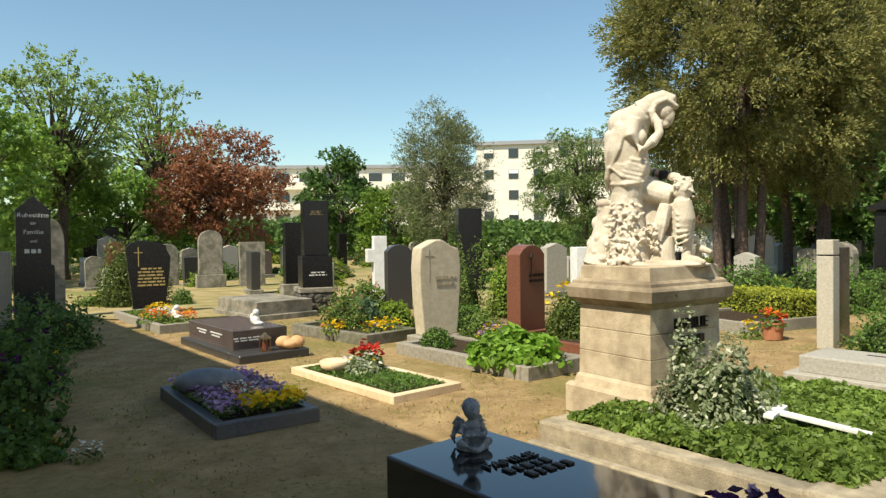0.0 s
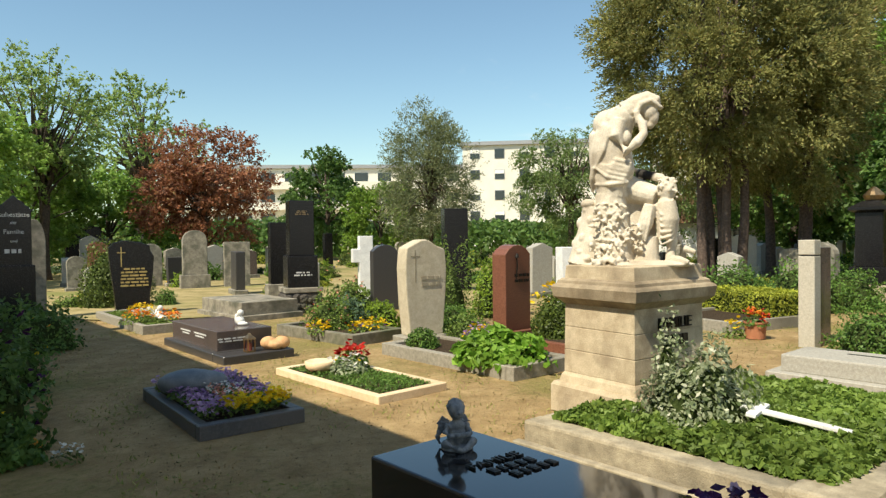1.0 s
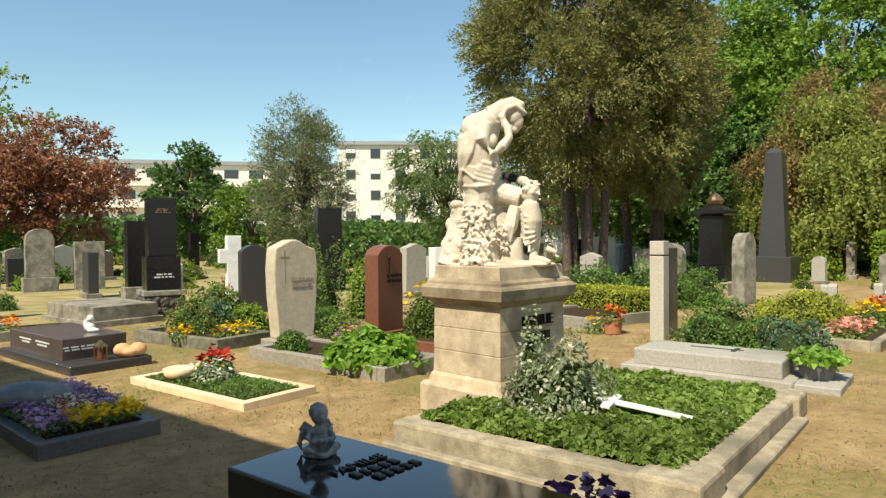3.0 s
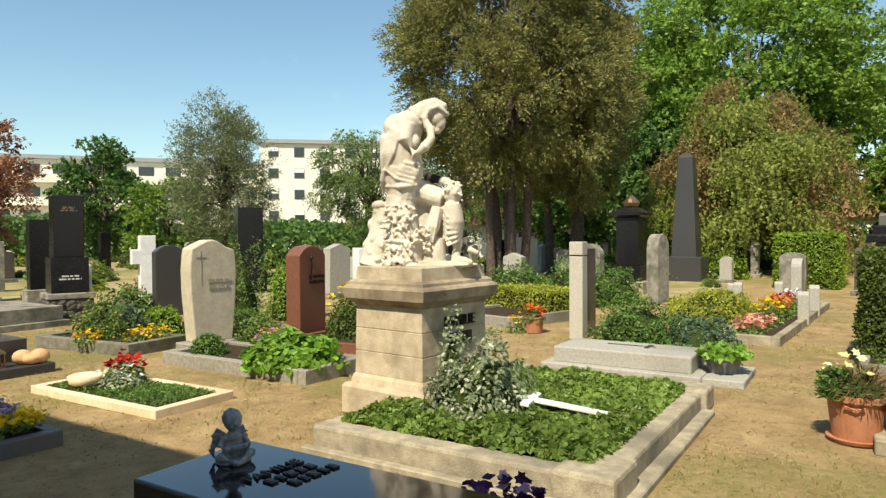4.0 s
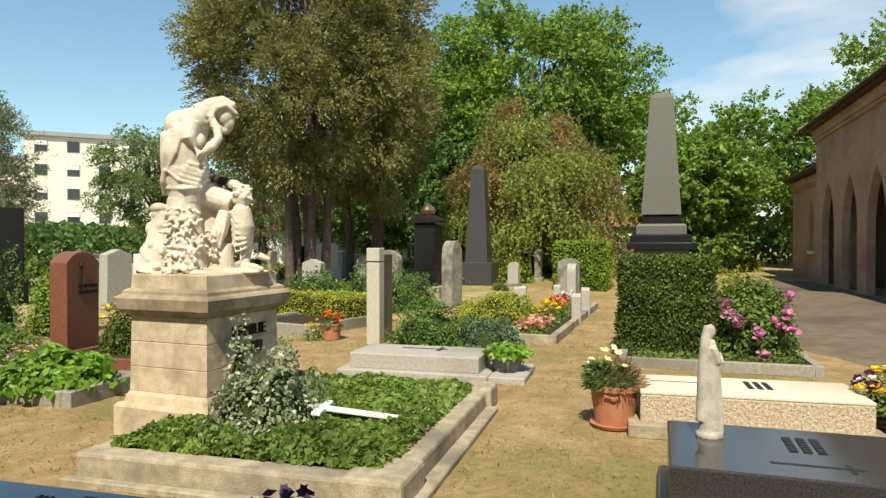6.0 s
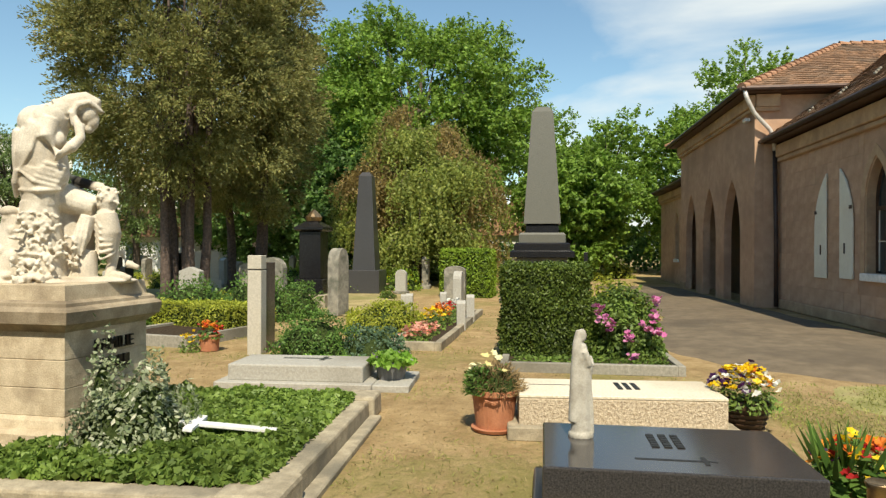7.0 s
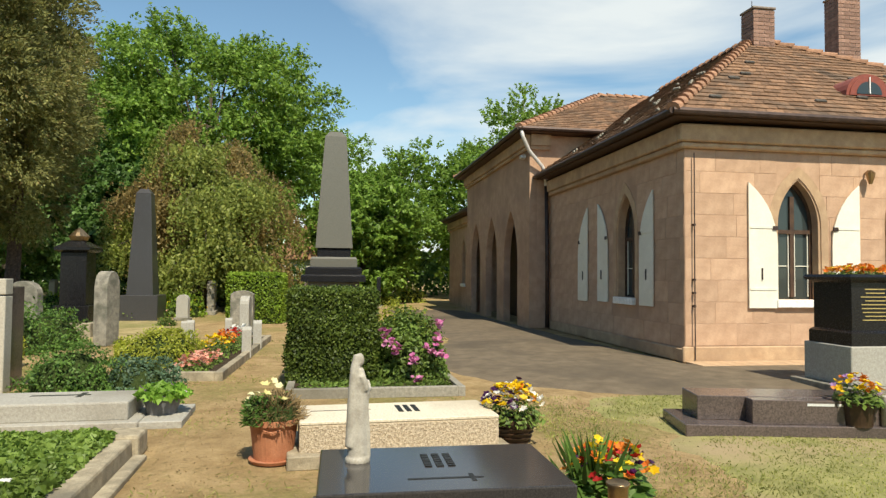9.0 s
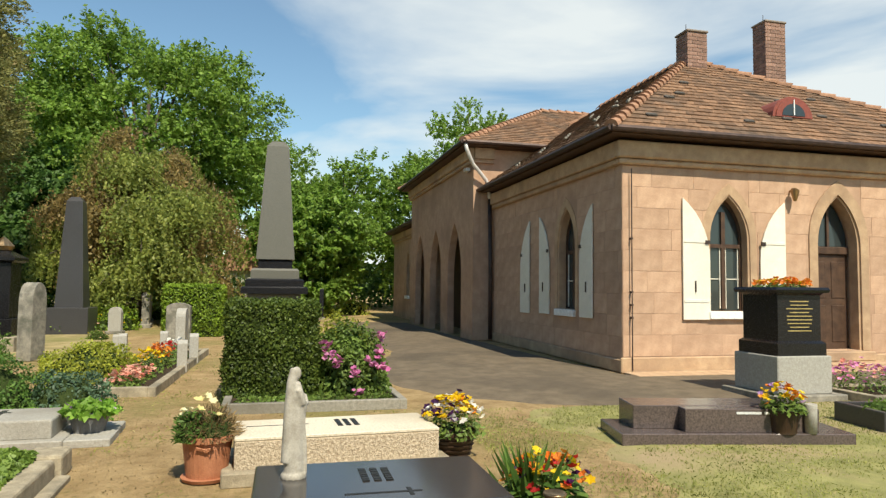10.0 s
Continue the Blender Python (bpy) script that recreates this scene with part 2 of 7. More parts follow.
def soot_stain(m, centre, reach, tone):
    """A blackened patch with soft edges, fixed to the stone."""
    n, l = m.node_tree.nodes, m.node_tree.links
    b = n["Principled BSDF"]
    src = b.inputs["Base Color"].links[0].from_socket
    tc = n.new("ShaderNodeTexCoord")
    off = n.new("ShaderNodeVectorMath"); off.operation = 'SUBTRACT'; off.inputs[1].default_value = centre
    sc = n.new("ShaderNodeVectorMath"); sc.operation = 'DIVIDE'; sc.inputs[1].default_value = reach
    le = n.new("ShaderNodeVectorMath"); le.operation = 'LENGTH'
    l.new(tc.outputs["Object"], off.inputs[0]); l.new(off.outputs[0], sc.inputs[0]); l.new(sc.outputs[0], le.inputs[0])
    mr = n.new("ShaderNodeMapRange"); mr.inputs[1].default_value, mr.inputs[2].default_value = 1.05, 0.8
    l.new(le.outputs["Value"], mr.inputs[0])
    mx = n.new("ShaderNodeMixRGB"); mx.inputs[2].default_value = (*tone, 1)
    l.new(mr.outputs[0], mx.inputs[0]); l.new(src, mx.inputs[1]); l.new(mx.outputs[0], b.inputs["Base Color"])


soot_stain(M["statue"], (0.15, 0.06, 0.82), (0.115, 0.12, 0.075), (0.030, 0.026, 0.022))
LEAF = dict(
    cypress=leafmat("cypress_foliage", (0.155, 0.17, 0.052), (0.30, 0.29, 0.098), 0.38, 0.65, (0.33, 0.235, 0.11)),
    oak=leafmat("maple_foliage", (0.125, 0.215, 0.032), (0.27, 0.41, 0.068), 0.48),
    copper=leafmat("coppery_young_foliage", (0.20, 0.155, 0.050), (0.40, 0.30, 0.115), 0.42, 0.5, (0.44, 0.26, 0.13)),
    weep=leafmat("weeping_beech_foliage", (0.17, 0.225, 0.045), (0.36, 0.39, 0.095), 0.45),
    pale=leafmat("young_acacia_foliage", (0.160, 0.248, 0.065), (0.349, 0.466, 0.146), 0.45),
    lime=leafmat("lime_tree_foliage", (0.150, 0.260, 0.050), (0.335, 0.50, 0.110), 0.48),
    beech=leafmat("copper_beech_foliage", (0.19, 0.076, 0.040), (0.44, 0.195, 0.105), 0.42, 0.5, (0.40, 0.30, 0.13)),
    # dark lime leaves; also paints shade into the shrubs beside the path
    deep=leafmat("dark_lime_and_shade_foliage", (0.052, 0.110, 0.024), (0.140, 0.245, 0.054), 0.40),
    pine=leafmat("juniper_foliage", (0.105, 0.135, 0.062), (0.24, 0.265, 0.125), 0.3, 0.6),
    birch=leafmat("birch_foliage", (0.105, 0.168, 0.049), (0.238, 0.322, 0.105), 0.4),
    yew=leafmat("yew_needles", (0.045, 0.075, 0.012), (0.14, 0.19, 0.032), 0.30),
    lush=leafmat("clipped_privet_leaves", (0.13, 0.22, 0.02), (0.30, 0.42, 0.05), 0.4),
    golden=leafmat("golden_shrub_leaves", (0.242, 0.286, 0.033), (0.484, 0.495, 0.066), 0.4),
    cover=leafmat("ground_cover_leaves", (0.088, 0.15, 0.026), (0.225, 0.32, 0.068), 0.35),
    hosta=leafmat("lime_green_leaves", (0.13, 0.28, 0.03), (0.28, 0.46, 0.07), 0.4),
    shrub=leafmat("shrub_leaves", (0.068, 0.145, 0.028), (0.175, 0.295, 0.060), 0.38),
    varieg=leafmat("variegated_euonymus_leaves", (0.13, 0.18, 0.075), (0.44, 0.48, 0.31), 0.35, 0.5, (0.70, 0.70, 0.55)),
    dry=leafmat("dry_stems", (0.20, 0.145, 0.07), (0.36, 0.26, 0.13), 0.3),
    grass=leafmat("grass_blades", (0.20, 0.225, 0.050), (0.38, 0.38, 0.115), 0.4, 0.6, (0.48, 0.40, 0.20)),
    blue=leafmat("blue_green_juniper", (0.060, 0.115, 0.060), (0.13, 0.205, 0.115), 0.3),
    red=leafmat("red_petals", (0.35, 0.012, 0.012), (0.60, 0.035, 0.022), 0.3),
    orange=leafmat("orange_petals", (0.70, 0.16, 0.02), (0.85, 0.36, 0.05), 0.3),
    yellow=leafmat("yellow_petals", (0.72, 0.44, 0.01), (0.86, 0.66, 0.03), 0.3),
    violet=leafmat("violet_petals", (0.30, 0.15, 0.36), (0.62, 0.46, 0.64), 0.3),
    darkviolet=leafmat("dark_violet_petals", (0.035, 0.008, 0.05), (0.11, 0.02, 0.14), 0.2),
    pink=leafmat("pink_petals", (0.62, 0.16, 0.38), (0.80, 0.34, 0.56), 0.3),
    salmon=leafmat("salmon_petals", (0.70, 0.24, 0.17), (0.82, 0.48, 0.36), 0.3),
    whitep=leafmat("white_petals", (0.72, 0.70, 0.64), (0.86, 0.85, 0.80), 0.3),
    cream=leafmat("cream_rose_petals", (0.80, 0.68, 0.28), (0.88, 0.82, 0.50), 0.3),
)

# ---- helpers for building ----
rng = np.random.default_rng(7)


def thing(name, label, category, at=(0, 0, 0), rz=0.0, group="", kind=""):
    ob = new(name)
    ob.empty_display_size = 0.1
    ob.matrix_basis = pose(*at, 0, 0, rz)
    return tagged(ob, label, category, group, kind)


def part(name, bm, material, parent=None, label="", smooth=False):
    """Links a bmesh, or a (verts, faces) pair, as one mesh object under a thing or a part."""
    me = bpy.data.meshes.new(name)
    if isinstance(bm, tuple):
        me.from_pydata(bm[0], [], bm[1])
        me.update()
    else:
        bmesh.ops.recalc_face_normals(bm, faces=bm.faces[:])
        bm.to_mesh(me)
        bm.free()
    if smooth:
        me.polygons.foreach_set("use_smooth", [True] * len(me.polygons))
    me.materials.append(material)
    ob = new(name, me)
    if parent:
        ob.parent = parent
    if name in ("bloom", "foliage", "crown"):
        tagged(ob, kind="stuff")
    return tagged(ob, label) if label else ob


def box(x0, x1, y0, y1, z0, z1, bevel=0.0, bm=None, segs=1):
    b = bmesh.new()
    bmesh.ops.create_cube(b, size=1.0)
    bmesh.ops.scale(b, vec=(x1 - x0, y1 - y0, z1 - z0), verts=b.verts)
    bmesh.ops.translate(b, vec=((x0 + x1) / 2, (y0 + y1) / 2, (z0 + z1) / 2), verts=b.verts)
    if bevel:
        bmesh.ops.bevel(b, geom=b.edges[:], offset=bevel, segments=segs, affect='EDGES', profile=0.5)
    return join(bm, b)


def join(bm, b):
    if bm is None:
        return b
    me = bpy.data.meshes.new("tmp")
    b.to_mesh(me)
    b.free()
    bm.from_mesh(me)
    bpy.data.meshes.remove(me)
    return bm


def prism(points, y0, y1, bevel=0.0, bm=None):
    """An outline in x and z, drawn out along y."""
    b = bmesh.new()
    f = b.faces.new([b.verts.new((x, y0, z)) for x, z in points])
    r = bmesh.ops.extrude_face_region(b, geom=[f])
    bmesh.ops.translate(b, vec=(0, y1 - y0, 0), verts=[v for v in r["geom"] if isinstance(v, bmesh.types.BMVert)])
    if bevel:
        long = [e for e in b.edges if len(e.link_faces) == 2 and e.calc_face_angle(0) > 0.5]
        bmesh.ops.bevel(b, geom=long, offset=bevel, segments=2, affect='EDGES', profile=0.5)
    return join(bm, b)


def rings(levels, closed=True, bm=None):
    """A square shaft from (z, half-width x, half-width y) levels."""
    b = bmesh.new()
    rows = [[b.verts.new((sx * wx, sy * wy, z)) for sx, sy in ((-1, -1), (1, -1), (1, 1), (-1, 1))] for z, wx, wy in levels]
    for lo, hi in zip(rows, rows[1:]):
        for k in range(4):
            b.faces.new((lo[k], lo[(k + 1) % 4], hi[(k + 1) % 4], hi[k]))
    b.faces.new(rows[0][::-1])
    b.faces.new(rows[-1])
    return join(bm, b)


def lathe(profile, n=24, bm=None, at=(0, 0, 0)):
    b = bmesh.new()
    rows = []
    for r, z in profile:
        rows.append([b.verts.new((at[0] + r * math.cos(2 * math.pi * k / n), at[1] + r * math.sin(2 * math.pi * k / n), at[2] + z)) for k in range(n)])
    for lo, hi in zip(rows, rows[1:]):
        for k in range(n):
            b.faces.new((lo[k], lo[(k + 1) % n], hi[(k + 1) % n], hi[k]))
    b.faces.new(rows[0][::-1])
    b.faces.new(rows[-1])
    return join(bm, b)


def tube(points, radii, n=7):
    """Verts and faces of a bent, tapering tube."""
    pts = [Vector(p) for p in points]
    verts, faces = [], []
    for i, p in enumerate(pts):
        d = (pts[min(i + 1, len(pts) - 1)] - pts[max(i - 1, 0)]).normalized()
        a = d.orthogonal().normalized()
        c = d.cross(a)
        for k in range(n):
            w = 2 * math.pi * k / n
            verts.append(tuple(p + (a * math.cos(w) + c * math.sin(w)) * radii[i]))
    for i in range(len(pts) - 1):
        for k in range(n):
            faces.append((i * n + k, i * n + (k + 1) % n, (i + 1) * n + (k + 1) % n, (i + 1) * n + k))
    faces.append(tuple(range(n))[::-1])
    faces.append(tuple((len(pts) - 1) * n + k for k in range(n)))
    return verts, faces


def merge(*pairs):
    verts, faces = [], []
    for v, f in pairs:
        o = len(verts)
        verts += list(v)
        faces += [tuple(i + o for i in q) for q in f]
    return verts, faces


def blades(points, ways, size, wide=0.5, spread=0.6, fold=True):
    """Leaves: a small kite at each point, facing along the way, turned at random; with fold off its tip points along the way."""
    p = np.asarray(points, float)
    n = len(p)
    w = np.asarray(ways, float) + rng.normal(0, spread, (n, 3))
    w /= np.linalg.norm(w, axis=1)[:, None] + 1e-9
    s = np.cross(w, rng.normal(0, 1, (n, 3)))
    s /= np.linalg.norm(s, axis=1)[:, None] + 1e-9
    if fold:
        w = np.cross(s, w)  # the way is the leaf's face, not its tip
    ln = (np.asarray(size) * rng.uniform(0.65, 1.35, n))[:, None]
    a, b, c, d = p - w * ln * 0.5, p + s * ln * wide * 0.5, p + w * ln * 0.5, p - s * ln * wide * 0.5
    v = np.stack([a, b, c, d], 1).reshape(-1, 3)
    f = np.arange(4 * n).reshape(-1, 4)
    return v.tolist(), f.tolist()


def ball_points(n, inner=0.6):
    v = rng.normal(0, 1, (n, 3))
    v /= np.linalg.norm(v, axis=1)[:, None]
    return v, v * rng.uniform(inner ** 3, 1, n)[:, None] ** (1 / 3)


# letter bars: writing that cannot be made out
def bars(parent, lines, x0, z, width, height, material, y, name="inscription", face=-1, lift=0.006):
    """Rows of short raised bars on a face that looks along y."""
    for i in range(lines):
        x = x0 - width / 2 * rng.uniform(0.72, 1.0)
        end = -x + 2 * x0
        while x < end - 0.01:
            ln = min(rng.uniform(0.03, 0.13) * width / 0.4, end - x)
            zz = z - i * height * 1.9
            part(name, box(x, x + ln, *sorted((y, y + face * lift)), zz, zz + height), material, parent)
            x += ln + 0.025


# ---- ground ----
def ground_material():
    m = bpy.data.materials.new("dry_sandy_earth_with_grass")
    m.use_nodes = True
    n, l = m.node_tree.nodes, m.node_tree.links
    b = n["Principled BSDF"]
    tc = n.new("ShaderNodeTexCoord")

    def noise_at(scale, detail=5, rough=0.6):
        q = n.new("ShaderNodeTexNoise")
        q.inputs["Scale"].default_value, q.inputs["Detail"].default_value, q.inputs["Roughness"].default_value = scale, detail, rough
        l.new(tc.outputs["Object"], q.inputs["Vector"])
        return q.outputs["Fac"]

    def ramp(fac, p0, c0, p1, c1):
        r = n.new("ShaderNodeValToRGB")
        r.color_ramp.elements[0].position, r.color_ramp.elements[1].position = p0, p1
        r.color_ramp.elements[0].color, r.color_ramp.elements[1].color = (*c0, 1), (*c1, 1)
        l.new(fac, r.inputs[0])
        return r.outputs[0]

    def mix(fac, a, c):
        q = n.new("ShaderNodeMixRGB")
        l.new(fac, q.inputs[0]); l.new(a, q.inputs[1])
        if isinstance(c, tuple):
            q.inputs[2].default_value = (*c, 1)
        else:
            l.new(c, q.inputs[2])
        return q.outputs[0]

    big, mid, fine, grit = noise_at(0.35), noise_at(2.2, 8, 0.7), noise_at(14, 6, 0.7), noise_at(120, 3)
    base = ramp(mid, 0.35, (0.265, 0.178, 0.085), 0.68, (0.475, 0.342, 0.178))
    base = mix(ramp(big, 0.52, (0, 0, 0), 0.70, (0.75, 0.75, 0.75)), base, (0.27, 0.215, 0.105))
    tuft = n.new("ShaderNodeMath"); tuft.operation = 'MULTIPLY_ADD'; tuft.inputs[1].default_value = 0.55
    l.new(fine, tuft.inputs[0]); l.new(big, tuft.inputs[2])
    base = mix(ramp(tuft.outputs[0], 0.76, (0, 0, 0), 0.92, (0.75, 0.75, 0.75)), base, (0.22, 0.20, 0.065))
    dark = ramp(fine, 0.56, (0, 0, 0), 0.72, (0.6, 0.6, 0.6))
    base = mix(dark, base, (0.16, 0.11, 0.065))
    g = n.new("ShaderNodeMapRange"); g.inputs[3].default_value, g.inputs[4].default_value = 0.7, 1.3
    l.new(grit, g.inputs[0])
    vm = n.new("ShaderNodeVectorMath"); vm.operation = 'SCALE'
    l.new(base, vm.inputs[0]); l.new(g.outputs[0], vm.inputs["Scale"])
    l.new(vm.outputs[0], b.inputs["Base Color"])
    b.inputs["Roughness"].default_value = 1.0
    b.inputs["Specular IOR Level"].default_value = 0.1
    ad = n.new("ShaderNodeMath"); ad.operation = 'MULTIPLY_ADD'; ad.inputs[1].default_value = 0.35
    l.new(grit, ad.inputs[0]); l.new(fine, ad.inputs[2])
    bp = n.new("ShaderNodeBump"); bp.inputs["Strength"].default_value = 0.9; bp.inputs["Distance"].default_value = 0.04
    l.new(ad.outputs[0], bp.inputs["Height"]); l.new(bp.outputs[0], b.inputs["Normal"])
    return m


M["earth"] = ground_material()


def axis(fine_lo, fine_hi, step, far):
    a = list(np.arange(fine_lo, fine_hi + 1e-6, step))
    out, s = [], step
    while fine_hi + s < far:
        s *= 1.6
        out.append(s)
    return [fine_lo - q for q in reversed(out)] + a + [fine_hi + q for q in out]


gx, gy = axis(-4, 22, 0.25, 2500), axis(-12, 18, 0.25, 2500)
gv = []
for y in gy:
    for x in gx:
        near = 1.0 if (-4 <= x <= 22 and -12 <= y <= 18) else 0.0
        gv.append((x, y, near * (0.012 * noise.noise((x * 0.8, y * 0.8, 0)) + 0.006 * noise.noise((x * 3.1, y * 3.1, 4)) - 0.012)))
nx = len(gx)
gf = [(j * nx + i, j * nx + i + 1, (j + 1) * nx + i + 1, (j + 1) * nx + i) for j in range(len(gy) - 1) for i in range(nx - 1)]
tagged(part("ground", (gv, gf), M["earth"], smooth=True), "dry sandy earth with thin grass between the graves", "ground", kind="structure")

# asphalt drive round the chapel
B_ROT, B_AT = 2.5, (12.3, -6.87)
rv = []
path_in = [(30.5, -1.6), (24, -2.0), (17.2, -3.0), (12.6, -1.75), (11.0, -2.35), (10.0, -2.95), (9.25, -3.9), (8.85, -5.2), (8.9, -6.6), (9.1, -9.0), (9.2, -24)]
path_out = [(30.5, -5.6), (24, -5.9), (17.2, -6.3), (14.6, -6.6), (12.15, -6.95), (12.15, -7.2), (12.2, -7.6), (12.2, -8.0), (12.25, -8.6), (12.3, -9.4), (12.8, -24)]
for (a, b), (c, d) in zip(path_in, path_out):
    for k in range(9):
        s = k / 8
        rv.append((a + (c - a) * s, b + (d - b) * s, -0.016 + 0.05 * math.sin(math.pi * s) ** 0.5 + 0.004 * noise.noise((a * 2, k, 0))))
rf = [(i * 9 + k, i * 9 + k + 1, (i + 1) * 9 + k + 1, (i + 1) * 9 + k) for i in range(len(path_in) - 1) for k in range(8)]
tagged(part("road", (rv, rf), M["asphalt"], smooth=True), "worn brown-grey asphalt drive beside the chapel", "road", kind="structure")

# plain wall of the house behind the camera, which throws the shade over the near path
wall_b = box(-0.15, 0.15, -9.0, 11.0, 0, 6.0)
ob = part("wall_west", wall_b, M["ivory"])
ob.matrix_basis = pose(-1.75, 4.0, 0, 0, 0, 4.0)
tagged(ob, "plain rendered wall behind the path", "wall", kind="structure")

# ---- chapel ----


def arch_outline(w, h, k=1.25, n=7):
    """Pointed arch of width w and height h standing on z = 0: points from the left foot over the apex to the right foot."""
    r = w * k
    rise = math.sqrt(r * r - (r - w / 2) ** 2)
    spring = h - rise
    pts = [(-w / 2, 0.0)]
    a1 = math.acos((r - w / 2) / r)
    for i in range(n + 1):
        a = a1 * i / n
        pts.append((w / 2 - w + r - r * math.cos(a), spring + r * math.sin(a)))
    left = pts
    right = [(-x, z) for x, z in reversed(left[:-1])]
    return left + right


def arched_wall(length, height, thick, openings, bm=None):
    """A wall along x from 0 to length, its face at y = 0 and its back at y = thick; openings: (centre, sill, width, height)."""
    b = bmesh.new()

    def slab(pts):
        fr = [b.verts.new((x, 0, z)) for x, z in pts]
        bk = [b.verts.new((x, thick, z)) for x, z in pts]
        b.faces.new(fr)
        b.faces.new(bk[::-1])
        for i in range(len(pts)):
            j = (i + 1) % len(pts)
            b.faces.new((fr[i], bk[i], bk[j], fr[j]))

    x = 0.0
    for c, sill, w, h in sorted(openings):
        slab([(x, 0), (c - w / 2, 0), (c - w / 2, height), (x, height)])
        if sill > 0.01:
            slab([(c - w / 2, 0), (c + w / 2, 0), (c + w / 2, sill), (c - w / 2, sill)])
        o = [(c + px, sill + pz) for px, pz in arch_outline(w, h)][1:-1]
        for (xa, za), (xb, zb) in zip(o, o[1:]):
            slab([(xa, za), (xb, zb), (xb, height), (xa, height)])
        x = c + w / 2
    slab([(x, 0), (length, 0), (length, height), (x, height)])
    bmesh.ops.remove_doubles(b, verts=b.verts[:], dist=0.0005)
    return join(bm, b)


def moved(ob, x, y, z=0, rz=0.0):
    ob.matrix_basis = pose(x, y, z, 0, 0, rz)
    return ob


chapel = thing("chapel", "low pink sandstone cemetery chapel with clay-tiled hipped roofs", "chapel", (*B_AT, 0), B_ROT)
EAVE, BAY_EAVE = 4.55, 6.0
WINDOW = (1.2, 0.98, 2.45)
# front wall, facing -x: local x of the wall runs along -y of the chapel
FRONT = [(2.42, 1.2, 0.98, 2.38), (5.12, 0.38, 1.12, 3.33), (8.3, 1.2, 0.98, 2.38)]
w = part("wall", arched_wall(10.6, EAVE, 0.45, FRONT), M["wall"], chapel)
moved(w, 0, 0, 0, -90)
WING = [(5.48, 1.15, 0.98, 2.42)]
w = part("wall", arched_wall(7.65, EAVE, 0.45, WING), M["wall"], chapel)
moved(w, 8.1, 0, 0, 180)
w = part("wall", box(0.45, 9.0, -10.6, -10.2, 0, EAVE), M["wall"], chapel)
# bay with three pointed doorways, then the far wing
w = part("wall", arched_wall(9.8, BAY_EAVE, 0.24, [(1.9, 0.0, 1.8, 3.85), (4.75, 0.0, 1.8, 3.85), (7.55, 0.0, 1.8, 3.85)]), M["wall"], chapel)
moved(w, 17.9, 0.65, 0, 180)
part("wall", box(8.102, 8.55, -9.0, 0.409, 0, BAY_EAVE), M["wall"], chapel)
part("wall", box(17.5, 17.9, -9.0, 0.409, 0, BAY_EAVE), M["wall"], chapel)
w = part("wall", arched_wall(8.0, EAVE, 0.45, [(4.2, 1.2, 0.9, 2.3)]), M["wall"], chapel)
moved(w, 25.91, 0.05, 0, 180)
part("wall", box(26.0, 26.4, -9.0, -0.4, 0, EAVE), M["wall"], chapel)
# dark sheet added across the open porch, its colour standing in for shade
part("wall", box(8.56, 17.49, -0.85, -0.70, 0, BAY_EAVE), M["wood"], chapel, "dark sheet added behind the porch arches for the shade inside")


def tiles(a, b, c, d, course=0.26, wide=0.19):
    """Overlapping clay tiles over a roof plane: eave from a to b, top from d to c."""
    a, b, c, d = (Vector(q) for q in (a, b, c, d))
    nrm = (b - a).cross(d - a).normalized()
    if nrm.z < 0:
        nrm = -nrm
    rows = max(3, int(((a + b) / 2 - (c + d) / 2).length / course))
    verts, faces = [], []
    for i in range(rows):
        s0, s1 = i / rows, min((i + 1.25) / rows, 1.0)
        p0, p1, q0, q1 = a.lerp(d, s0), b.lerp(c, s0), a.lerp(d, s1), b.lerp(c, s1)
        n = max(1, round((p1 - p0).length / wide))
        for k in range(n):
            u0, u1 = (k + 0.02) / n, (k + 0.98) / n
            up = nrm * (0.032 + rng.uniform(-0.006, 0.010))
            quad = [p0.lerp(p1, u0), p0.lerp(p1, u1), q0.lerp(q1, u1), q0.lerp(q1, u0)]
            o = len(verts)
            verts += [tuple(quad[0] + up), tuple(quad[1] + up), tuple(quad[2] + nrm * 0.008), tuple(quad[3] + nrm * 0.008),
                      tuple(quad[0] + up * 0.2), tuple(quad[1] + up * 0.2)]
            faces += [(o, o + 1, o + 2, o + 3), (o + 4, o + 5, o + 1, o)]
    return verts, faces


def ridge(p, q, parent, step=0.36):
    """Half-round clay tiles laid along a hip or ridge."""
    p, q = Vector(p), Vector(q)
    n = max(2, int((q - p).length / step))
    d = (q - p).normalized()
    side = d.cross(Vector((0, 0, 1))).normalized()
    top = side.cross(d)
    verts, faces = [], []
    for j, (s, r) in enumerate(((0.0, 0.135), (1.0, 0.105))):
        for k in range(7):
            w = math.pi * k / 6
            verts.append((math.cos(w) * r, s * step * 1.12, math.sin(w) * r - 0.03 + (0.03 if j == 0 else 0)))
    faces = [(k, k + 1, 8 + k, 7 + k) for k in range(6)] + [(0, 1, 2, 3, 4, 5, 6)]
    first = None
    for i in range(n):
        at = p + d * (i * step)
        if first is None:
            first = part("ridge_tile", (verts, faces), M["ridgetile"], parent, smooth=False)
            tile = first
        else:
            tile = first.copy()
            scene.collection.objects.link(tile)
        tile.matrix_basis = Matrix(((side.x, d.x, top.x, at.x), (side.y, d.y, top.y, at.y), (side.z, d.z, top.z, at.z), (0, 0, 0, 1)))


